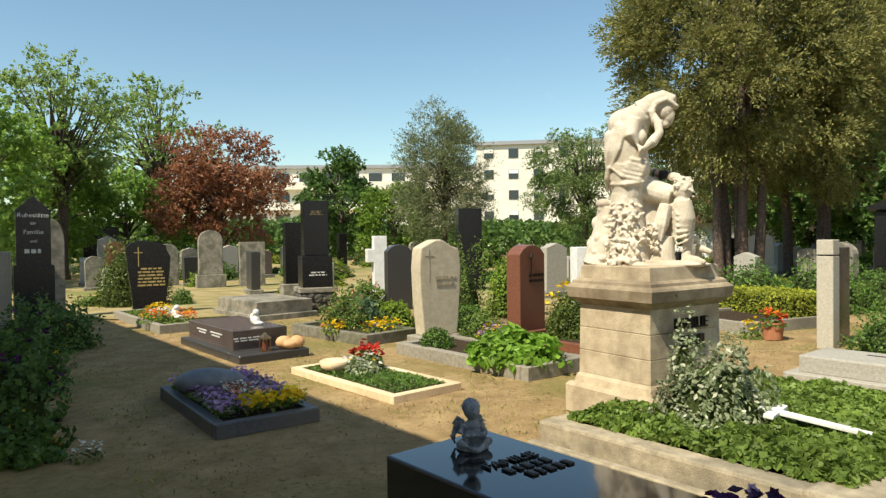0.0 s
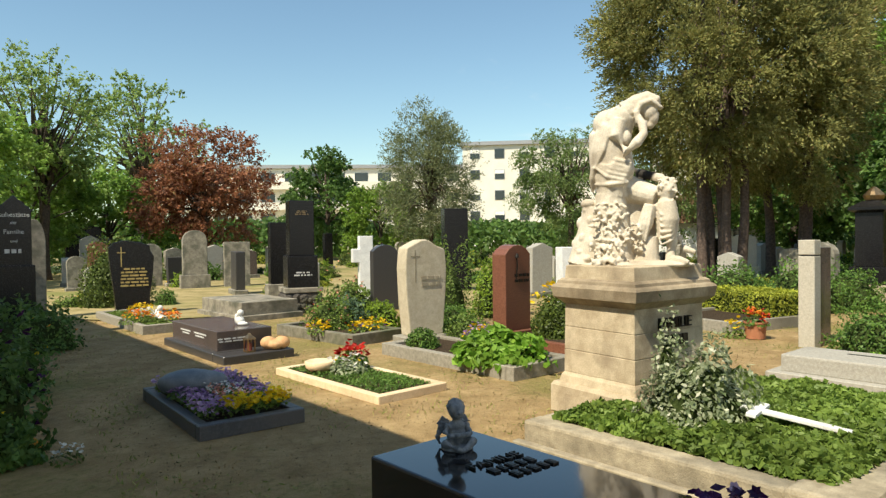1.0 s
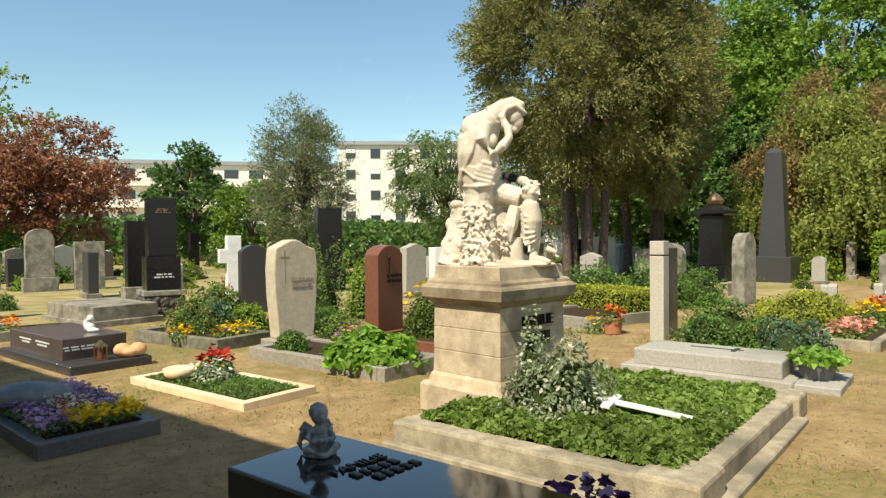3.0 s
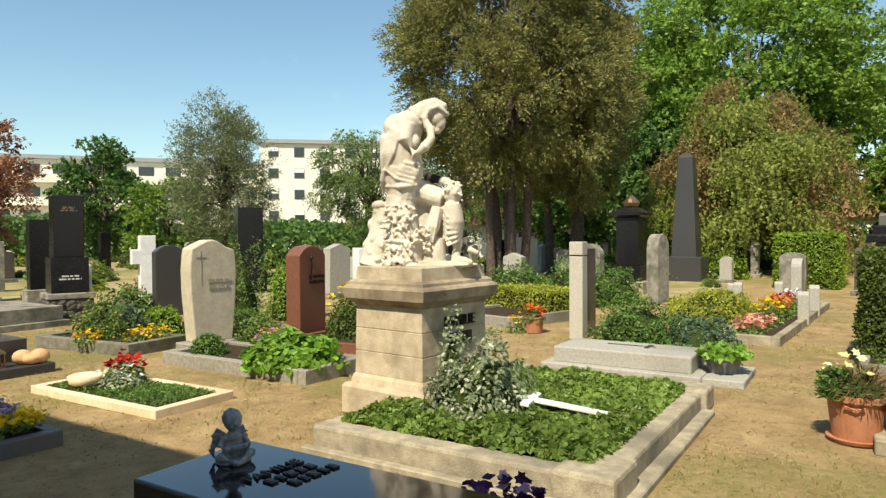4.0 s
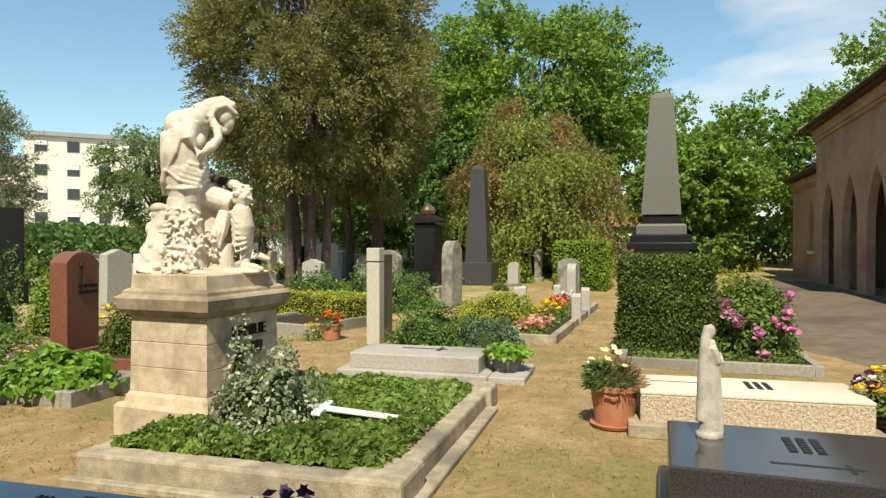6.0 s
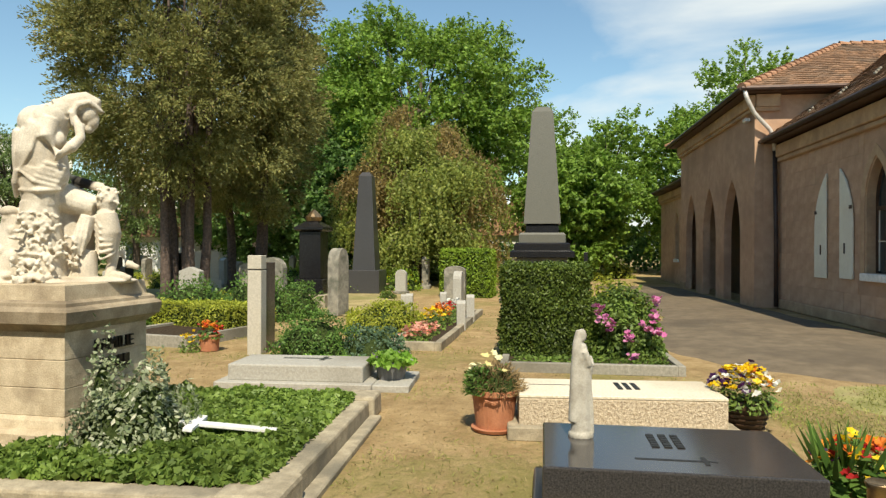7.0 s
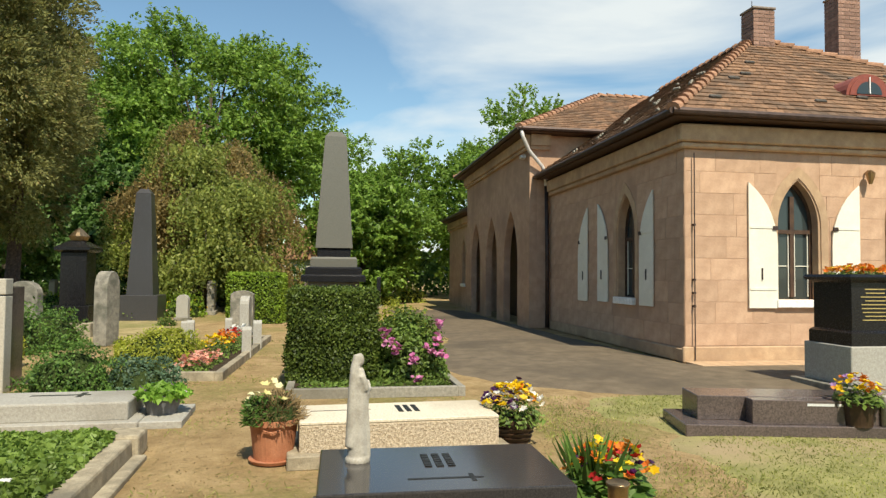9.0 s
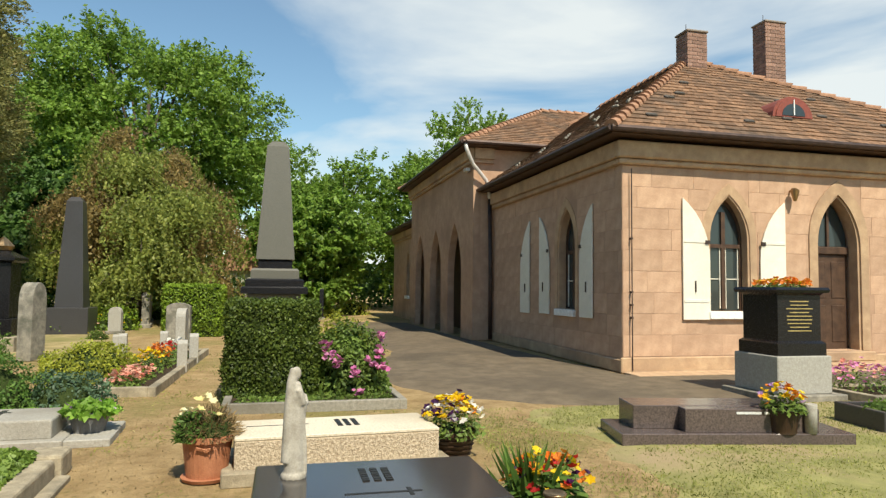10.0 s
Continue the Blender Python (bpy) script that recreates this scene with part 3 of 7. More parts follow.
def hip_roof(x0, x1, y0, y1, z, top, ra, rb, over=0.50, hips=True, along_x=False):
    """A hipped roof part with eaves at z over the walls x0..x1, y0..y1 and a ridge from ra to rb (both x, y) at height top."""
    a, b, c, d = (x0 - over, y1 + over, z), (x1 + over, y1 + over, z), (x1 + over, y0 - over, z), (x0 - over, y0 - over, z)
    p, q = (*ra, top), (*rb, top)
    core = bmesh.new()
    v = [core.verts.new(r) for r in (a, b, c, d, p, q)]
    planes = ((0, 1, 5, 4), (1, 2, 5), (2, 3, 4, 5), (3, 0, 4)) if along_x else ((0, 1, 4), (1, 2, 5, 4), (2, 3, 5), (3, 0, 4, 5))
    for idx in (*planes, (3, 2, 1, 0)):
        core.faces.new([v[k] for k in idx])
    roof = part("roof", core, M["rooftile"], chapel, "weathered red-brown clay tiles")
    if along_x:
        t = merge(tiles(a, b, q, p), tiles(b, c, q, q), tiles(c, d, p, q), tiles(d, a, p, p))
    else:
        t = merge(tiles(a, b, p, p), tiles(b, c, q, p), tiles(c, d, q, q), tiles(d, a, p, q))
    tagged(part("roof_tiles", t, M["rooftile"], roof), kind="stuff")
    if hips:
        ridge(a, p, roof); ridge(d, p if along_x else q, roof); ridge(b, q if along_x else p, roof)
        if (Vector(p) - Vector(q)).length > 0.5:
            ridge(p, q, roof)
    # gutter and boards under the eaves
    for k, (e, f) in enumerate(((a, b), (d, a), (c, d))):
        e, f = Vector(e), Vector(f)
        g = tube([e + Vector((0, 0, -0.02)), e.lerp(f, 0.5) + Vector((0, 0, -0.03)), f + Vector((0, 0, -0.02))], [0.065] * 3, 8)
        part("gutter", g, M["gutter"], roof)
    for k, (e, f) in enumerate(((x0 - over + 0.05, y1),)):
        part("soffit", box(x0 - over + 0.08, x1 + over - 0.08, y0 - over + 0.08, y1 + over - 0.08, z - 0.10, z - 0.004), M["wood"], roof)
    return roof


R1 = hip_roof(0, 14.0, -10.6, 0, EAVE + 0.16, 8.2, (4.75, -4.7), (10.5, -4.7), along_x=True)
R2 = hip_roof(8.1, 17.9, -9.0, 0.65, BAY_EAVE + 0.12, 8.75, (13.0, -3.6), (13.0, -6.0))
R3 = hip_roof(17.9, 25.9, -9.0, 0.05, EAVE + 0.16, 7.2, (22.0, -4.0), (22.0, -5.0), hips=False)

# cornice under the eaves, plinth course, corner quoins
for args in ((-0.16, 0, -10.6, 0.16, EAVE - 0.34, EAVE), (-0.10, 0, -10.6, 0.10, EAVE - 0.46, EAVE - 0.345)):
    part("cornice", box(*args, bevel=0.03), M["trimstone"], chapel)
for o, z0, z1 in ((0.16, EAVE - 0.34, EAVE), (0.10, EAVE - 0.46, EAVE - 0.345)):
    part("cornice", box(0.004, 8.1, 0.003, o, z0, z1, bevel=0.02), M["trimstone"], chapel)
    part("cornice", box(17.92, 25.9, 0.053, 0.05 + o, z0, z1, bevel=0.02), M["trimstone"], chapel)
    part("cornice", box(8.0, 18.0, 0.653, 0.65 + o, z0 + BAY_EAVE - EAVE, z1 + BAY_EAVE - EAVE, bevel=0.02), M["trimstone"], chapel)
    part("cornice", box(8.1 - o, 8.1, 0.01, 0.65, z0 + BAY_EAVE - EAVE, z1 + BAY_EAVE - EAVE, bevel=0), M["trimstone"], chapel)
part("plinth", box(-0.07, -0.003, -4.45, 0.07, 0, 0.30, bevel=0.02), M["trimstone"], chapel)
part("plinth", box(-0.07, -0.003, -10.6, -5.85, 0, 0.30, bevel=0.02), M["trimstone"], chapel)
part("plinth", box(0.0, 8.1, 0.003, 0.05, 0, 0.26, bevel=0.02), M["trimstone"], chapel)
part("plinth", box(16.9, 17.9, 0.653, 0.70, 0, 0.3, bevel=0.02), M["trimstone"], chapel)
part("doorstep", box(-0.55, 0.42, -5.95, -4.35, 0, 0.17, bevel=0.02), M["trimstone"], chapel)
part("doorstep", box(-0.25, 0.42, -5.80, -4.45, 0.171, 0.37, bevel=0.02), M["trimstone"], chapel)


def arch_ring(w, h, extra, y0, y1, foot=0.0):
    """A moulded surround round a pointed opening: its inner outline w by h, extra wide."""
    inner = arch_outline(w, h)
    outer = [(x * (w + 2 * extra) / w, z * (h + extra * 1.5) / h) for x, z in arch_outline(w, h)]
    b = bmesh.new()
    rows = []
    for o in (inner, outer):
        rows.append([[b.verts.new((x, y, max(z, 0) + foot)) for x, z in o] for y in (y0, y1)])
    (i0, i1), (o0, o1) = rows
    n = len(inner)
    for k in range(n - 1):
        b.faces.new((i0[k], i0[k + 1], o0[k + 1], o0[k]))
        b.faces.new((i1[k], o1[k], o1[k + 1], i1[k + 1]))
        b.faces.new((i0[k], i1[k], i1[k + 1], i0[k + 1]))
        b.faces.new((o0[k], o0[k + 1], o1[k + 1], o1[k]))
    for k in (0, n - 1):
        b.faces.new((i0[k], o0[k], o1[k], i1[k]))
    return b


def arch_fill(w, h, y0, y1):
    return prism([(x, z) for x, z in arch_outline(w, h)], y0, y1)


def glass_material():
    m = bpy.data.materials.new("window_glass")
    m.use_nodes = True
    b = m.node_tree.nodes["Principled BSDF"]
    b.inputs["Base Color"].default_value = (0.035, 0.045, 0.045, 1)
    b.inputs["Roughness"].default_value = 0.04
    b.inputs["Specular IOR Level"].default_value = 0.55
    return m


M["glass"] = glass_material()


def chapel_window(x, y, rz, sill, w=0.98, h=2.4):
    """A pointed window set back in its opening: timber frame with glazing bars, panes, a white sill."""
    win = new("window")
    win.parent = chapel
    win.matrix_basis = pose(x, y, sill, 0, 0, rz)
    part("window_frame", arch_ring(w - 0.20, h - 0.14, 0.10, 0.20, 0.27), M["wood"], win)
    part("pane", arch_fill(w - 0.20, h - 0.14, 0.235, 0.245), M["glass"], win, "dark reflecting glass")
    b = box(-0.045, 0.045, 0.19, 0.26, 0.04, h - 0.35)
    part("mullion", b, M["wood"], win)
    part("transom", box(-w / 2 + 0.1, w / 2 - 0.1, 0.185, 0.262, 1.30, 1.38), M["wood"], win)
    for z in (0.65,):
        part("glazing_bar", box(-w / 2 + 0.1, w / 2 - 0.1, 0.215, 0.25, z, z + 0.018), M["shutter"], win)
    for sx in (-1, 1):
        part("glazing_bar", box(sx * 0.36 - 0.008, sx * 0.36 + 0.008, 0.215, 0.25, 0.05, 1.3), M["shutter"], win)
        part("glazing_bar", box(sx * 0.07 - 0.008, sx * 0.07 + 0.008, 0.215, 0.25, 0.05, 1.3), M["shutter"], win)
    part("window_sill", box(-w / 2 - 0.03, w / 2 + 0.03, -0.09, 0.30, -0.16, -0.003, bevel=0.012), M["white"], win, "white painted stone sill")
    part("surround", arch_ring(w + 0.002, h, 0.15, -0.012, 0.012), M["trimstone"], win)
    part("reveal", arch_ring(w - 0.10, h - 0.05, 0.048, 0.012, 0.19), M["trimstone"], win)
    return win


chapel_window(0, -2.42, -90, 1.2)
chapel_window(0, -8.3, -90, 1.2)
chapel_window(2.62, 0, 180, 1.15)
chapel_window(21.71, 0.05, 180, 1.2, 0.9, 2.3)


def shutter(x, y, rz, flip, sill, w=0.62, h=2.45):
    """One leaf of a pointed shutter, opened flat against the wall."""
    o = arch_outline(2 * w, h, 1.25)
    half = [(p, z) for p, z in o if p <= 1e-6]  # left half
    half = half + [(0.0, 0.0)]
    # hinge side is the straight high side when opened
    pts = [(p * flip, z) for p, z in half]
    sh = new("shutter")
    sh.parent = chapel
    sh.matrix_basis = pose(x, y, sill, 0, 0, rz)
    part("shutter_leaf", prism(pts, -0.06, -0.025, 0.006), M["shutter"], sh)
    for z in (0.35, 1.55):
        part("batten", box(*sorted((-0.57 * flip, -0.02 * flip)), -0.072, -0.058, z, z + 0.05), M["shutter"], sh)
    part("hinge", box(*sorted((-0.61 * flip, -0.50 * flip)), -0.08, -0.06, 1.52, 1.60), M["gutter"], sh)
    part("latch", box(*sorted((-0.28 * flip, -0.26 * flip)), -0.085, -0.06, 0.55, 0.78), M["gutter"], sh)
    return sh


# seen from outside: leaf with its straight edge away from the window
shutter(0, -1.31, -90, -1, 1.03)
shutter(0, -3.74, -90, 1, 1.03)
shutter(1.20, 0, 180, 1, 1.0)
shutter(4.15, 0, 180, -1, 1.0)
shutter(4.85, 0, 180, 1, 0.97, 0.66)

# front door
door = new("door")
door.parent = chapel
door.matrix_basis = pose(0, -5.12, 0.38, 0, 0, -90)
part("door_leaf", box(-0.50, 0.50, 0.30, 0.36, 0, 2.05, bevel=0.01), M["wood"], door, "dark brown timber door standing ajar")
for sx in (-1, 1):
    for z0, z1 in ((0.15, 0.95), (1.1, 1.9)):
        part("door_panel", box(sx * 0.25 - 0.17, sx * 0.25 + 0.17, 0.285, 0.305, z0, z1, bevel=0.012), M["wood"], door)
part("transom", box(-0.55, 0.55, 0.24, 0.38, 2.05, 2.22, bevel=0.02), M["wood"], door)
part("fanlight", prism([(x, z) for x, z in arch_outline(1.04, 3.27)[1:-1] if z > 2.2] , 0.31, 0.33), M["glass"], door)
part("fanlight_bar", box(-0.03, 0.03, 0.27, 0.34, 2.2, 3.15), M["wood"], door)
part("surround", arch_ring(1.122, 3.33, 0.2, -0.03, 0.012), M["trimstone"], door)
part("moulding", arch_ring(1.02, 3.27, 0.049, 0.012, 0.24), M["trimstone"], door)



def ashlar(length, z0, z1, holes, place, seed, course=0.41):
    """Squared sandstone blocks facing a wall, a little proud of it; holes: (from, to, from height, to height) kept free."""
    r = random.Random(seed)
    rows = round((z1 - z0) / course)
    hgt = (z1 - z0) / rows
    shared = {}
    for i in range(rows):
        za, zb = z0 + i * hgt + 0.0025, z0 + (i + 1) * hgt - 0.0025
        x = -r.uniform(0, 0.5)
        while x < length:
            ln = r.choice((0.62, 0.78, 0.95, 1.15))
            a, b = max(x + 0.0025, 0.01), min(x + ln - 0.0025, length - 0.01)
            x += ln
            spans = [(a, b)]
            for h0, h1, g0, g1 in holes:
                if zb > g0 and za < g1:
                    nxt = []
                    for p, q in spans:
                        if q <= h0 or p >= h1:
                            nxt.append((p, q))
                        else:
                            nxt += [(p, h0 - 0.004), (h1 + 0.004, q)]
                    spans = nxt
            for p, q in spans:
                if q - p < 0.12:
                    continue
                key = (round(q - p, 2), r.randrange(2))
                if key not in shared:
                    w_ = key[0]
                    o = part("block", box(0, w_, -0.005 - 0.003 * key[1], 0.002, 0, zb - za, bevel=0.003), M["wall"], chapel)
                    shared[key] = o
                else:
                    o = shared[key].copy()
                    scene.collection.objects.link(o)
                o.matrix_basis = place @ pose(p, 0, za)


ashlar(10.6, 0.31, EAVE - 0.47, [(1.75, 3.09, 1.0, 2.6), (1.95, 2.89, 2.6, 4.0), (4.30, 5.94, 0.0, 2.6), (4.5, 5.74, 2.6, 4.2), (7.63, 8.97, 1.0, 2.6), (7.8, 8.8, 2.6, 4.0)], pose(0, 0, 0, 0, 0, -90), 21)
ashlar(8.09, 0.27, EAVE - 0.47, [(4.8, 6.15, 1.0, 2.6), (4.97, 5.99, 2.6, 4.0)], pose(8.1, 0, 0, 0, 0, 180), 22)
# wall lamp, camera, lightning wires, downpipe
lamp = new("wall_lamp"); lamp.parent = chapel
lamp.matrix_basis = pose(-0.004, -3.9, 3.72)
part("bracket", tube([(0, 0, 0), (-0.10, 0, 0.05), (-0.16, 0, 0.0)], [0.02, 0.02, 0.015]), M["brass"], lamp)
part("lantern", lathe([(0.03, -0.22), (0.07, -0.10), (0.09, 0.0), (0.02, 0.06)], 10, at=(-0.16, 0, 0)), M["brass"], lamp)
part("lightning_wire", tube([(-0.08, -0.16, 4.0), (-0.08, -0.16, 2), (-0.09, -0.16, 0.05)], [0.012] * 3, 5), M["gutter"], chapel)
for z in (1.05, 1.3, 1.55, 2.6):
    part("wire_clip", box(-0.10, 0.0, -0.18, -0.14, z, z + 0.04), M["gutter"], chapel)
pipe = tube([(7.65, 1.05, 6.05), (7.65, 1.0, 5.85), (7.8, 0.76, 5.45), (7.93, 0.30, 5.0), (7.95, 0.20, 4.8), (7.95, 0.16, 4.4)], [0.06] * 6, 10)
part("downpipe", pipe, M["zinc"], chapel, "pale swan-neck downpipe", smooth=True)
part("downpipe", tube([(7.95, 0.16, 4.4), (7.95, 0.12, 2), (7.95, 0.12, 0.05)], [0.06] * 3, 10), M["gutter"], chapel, smooth=True)
part("floodlight", box(8.3, 8.55, 0.70, 0.86, 5.3, 5.42, bevel=0.02), M["zinc"], chapel)


def chimney(x, y, wx, wy, z0, z1):
    """A brick chimney stack: every brick a piece of its own round a mortar core."""
    ch = new("chimney"); ch.parent = chapel
    ch.matrix_basis = pose(x, y, 0)
    part("core", box(-wx / 2 + 0.012, wx / 2 - 0.012, -wy / 2 + 0.012, wy / 2 - 0.012, z0 - 0.6, z1 - 0.02), M["mortar"], ch)
    part("cap", box(-wx / 2 - 0.03, wx / 2 + 0.03, -wy / 2 - 0.03, wy / 2 + 0.03, z1, z1 + 0.06, bevel=0.015), M["mortar"], ch)
    part("flashing", box(-wx / 2 - 0.02, wx / 2 + 0.02, -wy / 2 - 0.02, wy / 2 + 0.02, z0 - 0.5, z0 + 0.05), M["zinc"], ch)
    meshes = {}
    rows = int((z1 - z0) / 0.105)
    for r in range(rows):
        z = z0 + 0.06 + r * 0.105
        for axis_ in (0, 1):
            ln = wx if axis_ == 0 else wy
            n = 2 if r % 2 else 3
            cut = [0.0, 0.5, 1.0] if n == 2 else [0.0, 0.25, 0.75, 1.0]
            for u0, u1 in zip(cut, cut[1:]):
                a0, a1 = -ln / 2 + ln * u0 + 0.005, -ln / 2 + ln * u1 - 0.005
                for s in (-1, 1):
                    if (axis_, s) in ((0, -1), (1, 1)):
                        continue
                    key = (axis_, s, round(a0, 3), round(a1, 3))
                    if key not in meshes:
                        o = (wy if axis_ == 0 else wx) / 2
                        y0, y1 = sorted((s * (o - 0.06), s * o))
                        bb = box(a0, a1, y0, y1, 0, 0.09) if axis_ == 0 else box(y0, y1, a0, a1, 0, 0.09)
                        brick = part("brick", bb, M["brick"], ch)
                        meshes[key] = brick
                    else:
                        brick = meshes[key].copy()
                        scene.collection.objects.link(brick)
                    brick.matrix_basis = pose(0, 0, z)
    part("rod", tube([(0.1, 0.1, z1), (0.1, 0.1, z1 + 0.35)], [0.012, 0.01], 5), M["gutter"], ch)
    return ch


chimney(4.3, -4.55, 0.55, 0.62, 7.3, 8.75)
chimney(4.0, -6.85, 0.52, 0.66, 7.1, 9.15)

# eyebrow dormer in the front roof plane
dm = new("dormer"); dm.parent = chapel
dm.matrix_basis = pose(0.72, -4.6, 5.52, 0, 0, -90) @ Matrix.Diagonal((0.82, 0.82, 0.82, 1))
ring = [(0.56 * math.cos(math.pi * k / 12), 0.50 * math.sin(math.pi * k / 12)) for k in range(13)]
part("dormer_hood", prism([(x * 1.16, z * 1.16) for x, z in ring], -0.10, 1.2), M["redmetal"], dm, "rust-red rounded hood")
part("dormer_frame", prism([(x * 1.0, z) for x, z in ring], -0.13, -0.101), M["redmetal"], dm)
part("dormer_pane", prism([(x * 0.66, z * 0.66 + 0.04) for x, z in ring], -0.145, -0.131), M["glass"], dm)
part("dormer_bar", box(-0.015, 0.015, -0.165, -0.146, 0.05, 0.48), M["white"], dm)

# snow stops and worn tiles on the shaded roof plane
for k in range(26):
    u, v_ = 0.6 + (k * 0.37 % 1.0) * 7.0, 0.10 + (k * 0.618 % 1.0) * 0.62
    if u < 0.5 + v_ * 5.0:
        u += v_ * 4.5
    yy, zz_ = 0.5 - v_ * 5.2, EAVE + 0.16 + v_ * 3.49
    o = part("snow_stop", box(-0.05, 0.05, -0.03, 0.03, 0.02, 0.075, bevel=0.01), M["greykerb"], R1)
    o.matrix_basis = pose(u, yy, zz_, -33, 0, 0)
for k in range(12):
    u, v_ = 0.6 + (k * 0.618 % 1.0) * 8.5, 0.12 + (k * 0.29 % 1.0) * 0.5
    u = max(u, 5.0 * v_ + 0.4)
    o = part("snow_stop", box(-0.05, 0.05, -0.12, 0.12, 0.02, 0.075, bevel=0.015), M["rubble"], R1)
    o.matrix_basis = pose(-0.5 + v_ * 5.25, 0.3 - u - v_ * 0.2, EAVE + 0.16 + v_ * 3.49, 0, -33, 0)
# light paving along the front wall
fp_ = thing("paving_strip", "strip of light paving stones along the chapel front", "pavement", (*B_AT, 0), B_ROT, kind="structure")
slab_me = None
for k in range(34):
    for q in range(2):
        if slab_me is None:
            slab_me = part("paving_stone", box(0, 0.29, 0, 0.29, -0.01, 0.032, bevel=0.006), M["trimstone"], fp_)
            o = slab_me
        else:
            o = slab_me.copy()
            scene.collection.objects.link(o)
        o.matrix_basis = pose(-0.38 - q * 0.30, -0.25 - k * 0.30, 0.0)

# ---- trees ----


def tree(name, label, at, height, crown, leaf, bark, trunk=0.25, clumps=90, leaves=26000, size=0.16, clump=0.30, inner=0.35,
         droop=0.0, limbs=26, stems=1, low=0.0, spread=0.7, seed=1, twig=0.42, needles=False):
    """A tapered trunk with limbs that reach into a crown of leaf clumps. crown: (centre z, half-width x, half-width y, half-height)."""
    global rng
    rng = np.random.default_rng(seed)
    tr = thing(name, label, "tree", at, float(rng.uniform(0, 360)))
    cz, rx, ry, rz = crown
    d, p = ball_points(clumps, inner)
    # uneven outline: lobes push some sides out
    lobes = rng.normal(0, 1, (7, 3))
    lobes /= np.linalg.norm(lobes, axis=1)[:, None]
    swell = 0.86 + 0.20 * np.max(np.clip(d @ lobes.T, 0, 1) ** 6, axis=1) + rng.normal(0, 0.05, clumps)
    p = p * swell[:, None]
    if low:
        p[:, 2] = np.where(p[:, 2] < 0, p[:, 2] * low, p[:, 2])
    centres = p * (rx, ry, rz) + (0, 0, cz)
    rad = clump * min(rx, rz) * rng.uniform(0.55, 1.25, clumps)
    each = np.maximum((leaves * rad ** 2 / np.sum(rad ** 2)).astype(int), 4)
    pts, ways = [], []
    per = 12
    along = np.linspace(0.12, 1.0, per)
    for c, r, k in zip(centres, rad, each):
        # twigs that leave the clump outwards, each set with leaves along its length
        nt = max(int(k) // per, 2)
        v, b = ball_points(nt, 0.2)
        base = c + b * (r * 0.85, r * 0.85, r * (0.75 if needles else 0.42))
        out = (c - (0, 0, cz - rz * 0.3)) / np.linalg.norm(c - (0, 0, cz - rz * 0.3))
        way = v + out * 0.9 + rng.normal(0, 0.3, (nt, 3)) + (0, 0, 0.15 - droop)
        way /= np.linalg.norm(way, axis=1)[:, None]
        ln = twig * rng.uniform(0.6, 1.4, nt)
        q = base[:, None, :] + way[:, None, :] * (ln[:, None] * along)[:, :, None] + rng.normal(0, twig * 0.10, (nt, per, 3))
        q[:, :, 2] -= (0.12 + 0.5 * droop) * ln[:, None] * along ** 2
        pts.append(q.reshape(-1, 3))
        ways.append(np.repeat(way * (1.0 if needles else 0.45) + (0, 0, 0.0 if needles else 0.55), per, axis=0))
    pts, ways = np.concatenate(pts), np.concatenate(ways)
    keep = pts[:, 2] > 0.15
    part("crown", blades(pts[keep], ways[keep], size, 0.40 if needles else 0.62, spread, not needles), leaf, tr)
    wood = []
    for s in range(stems):
        ox, oy = (0, 0) if stems == 1 else (rng.uniform(-0.9, 0.9), rng.uniform(-0.9, 0.9))
        top = Vector((ox * 1.6, oy * 1.6, cz + rz * 0.55))
        pt = [Vector((ox, oy, -0.1)).lerp(top, q) + Vector((rng.normal(0, 0.06), rng.normal(0, 0.06), 0)) * (q * 3) for q in (0, 0.06, 0.2, 0.4, 0.6, 0.8, 1.0)]
        wood.append(("trunk", tube(pt, [trunk * q for q in (1.5, 1.05, 0.9, 0.75, 0.55, 0.35, 0.1)], 10)))
        for c in centres[rng.permutation(clumps)[:max(2, limbs // stems)]]:
            q = rng.uniform(0.28, 0.75)
            a = pt[2].lerp(top, q * 0.8)
            c = Vector(c)
            if c.z < a.z - 0.5 and not droop:
                a = pt[2]
            mid = a.lerp(c, 0.5) + Vector((rng.normal(0, 0.15), rng.normal(0, 0.15), 0.25 + 0.6 * droop))
            wood.append(("limb", tube([a, a.lerp(mid, 0.5) + Vector((0, 0, 0.1)), mid, c], [trunk * 0.34, trunk * 0.26, trunk * 0.18, trunk * 0.05], 5)))
    for name_, w_ in wood:
        part(name_, w_, bark, tr, smooth=True)
    return tr


tree("cypress_tree", "big dark olive cypress with several reddish trunks", (19.0, 11.0, 0), 12, (7.5, 3.7, 3.7, 5.4), LEAF["cypress"], M["barkred"],
     0.15, 330, 220000, 0.105, 0.165, 0.62, droop=0.35, limbs=40, stems=5, low=0.85, spread=0.4, seed=3, twig=0.36, needles=True)
tree("cypress_tree", "big dark olive cypress with several reddish trunks", (22.5, 10.9, 0), 12, (7.5, 3.3, 3.3, 5.6), LEAF["cypress"], M["barkred"],
     0.17, 240, 130000, 0.115, 0.17, 0.62, droop=0.35, limbs=30, stems=3, low=0.9, spread=0.4, seed=4, twig=0.36, needles=True)
tree("maple_tree", "tall broad green maple in full leaf", (40.5, 8.4, 0), 16, (9.6, 7.2, 7.2, 6.6), LEAF["oak"], M["bark"], 0.42, 190, 120000, 0.22, 0.22, 0.5, limbs=40, seed=5, twig=0.7)
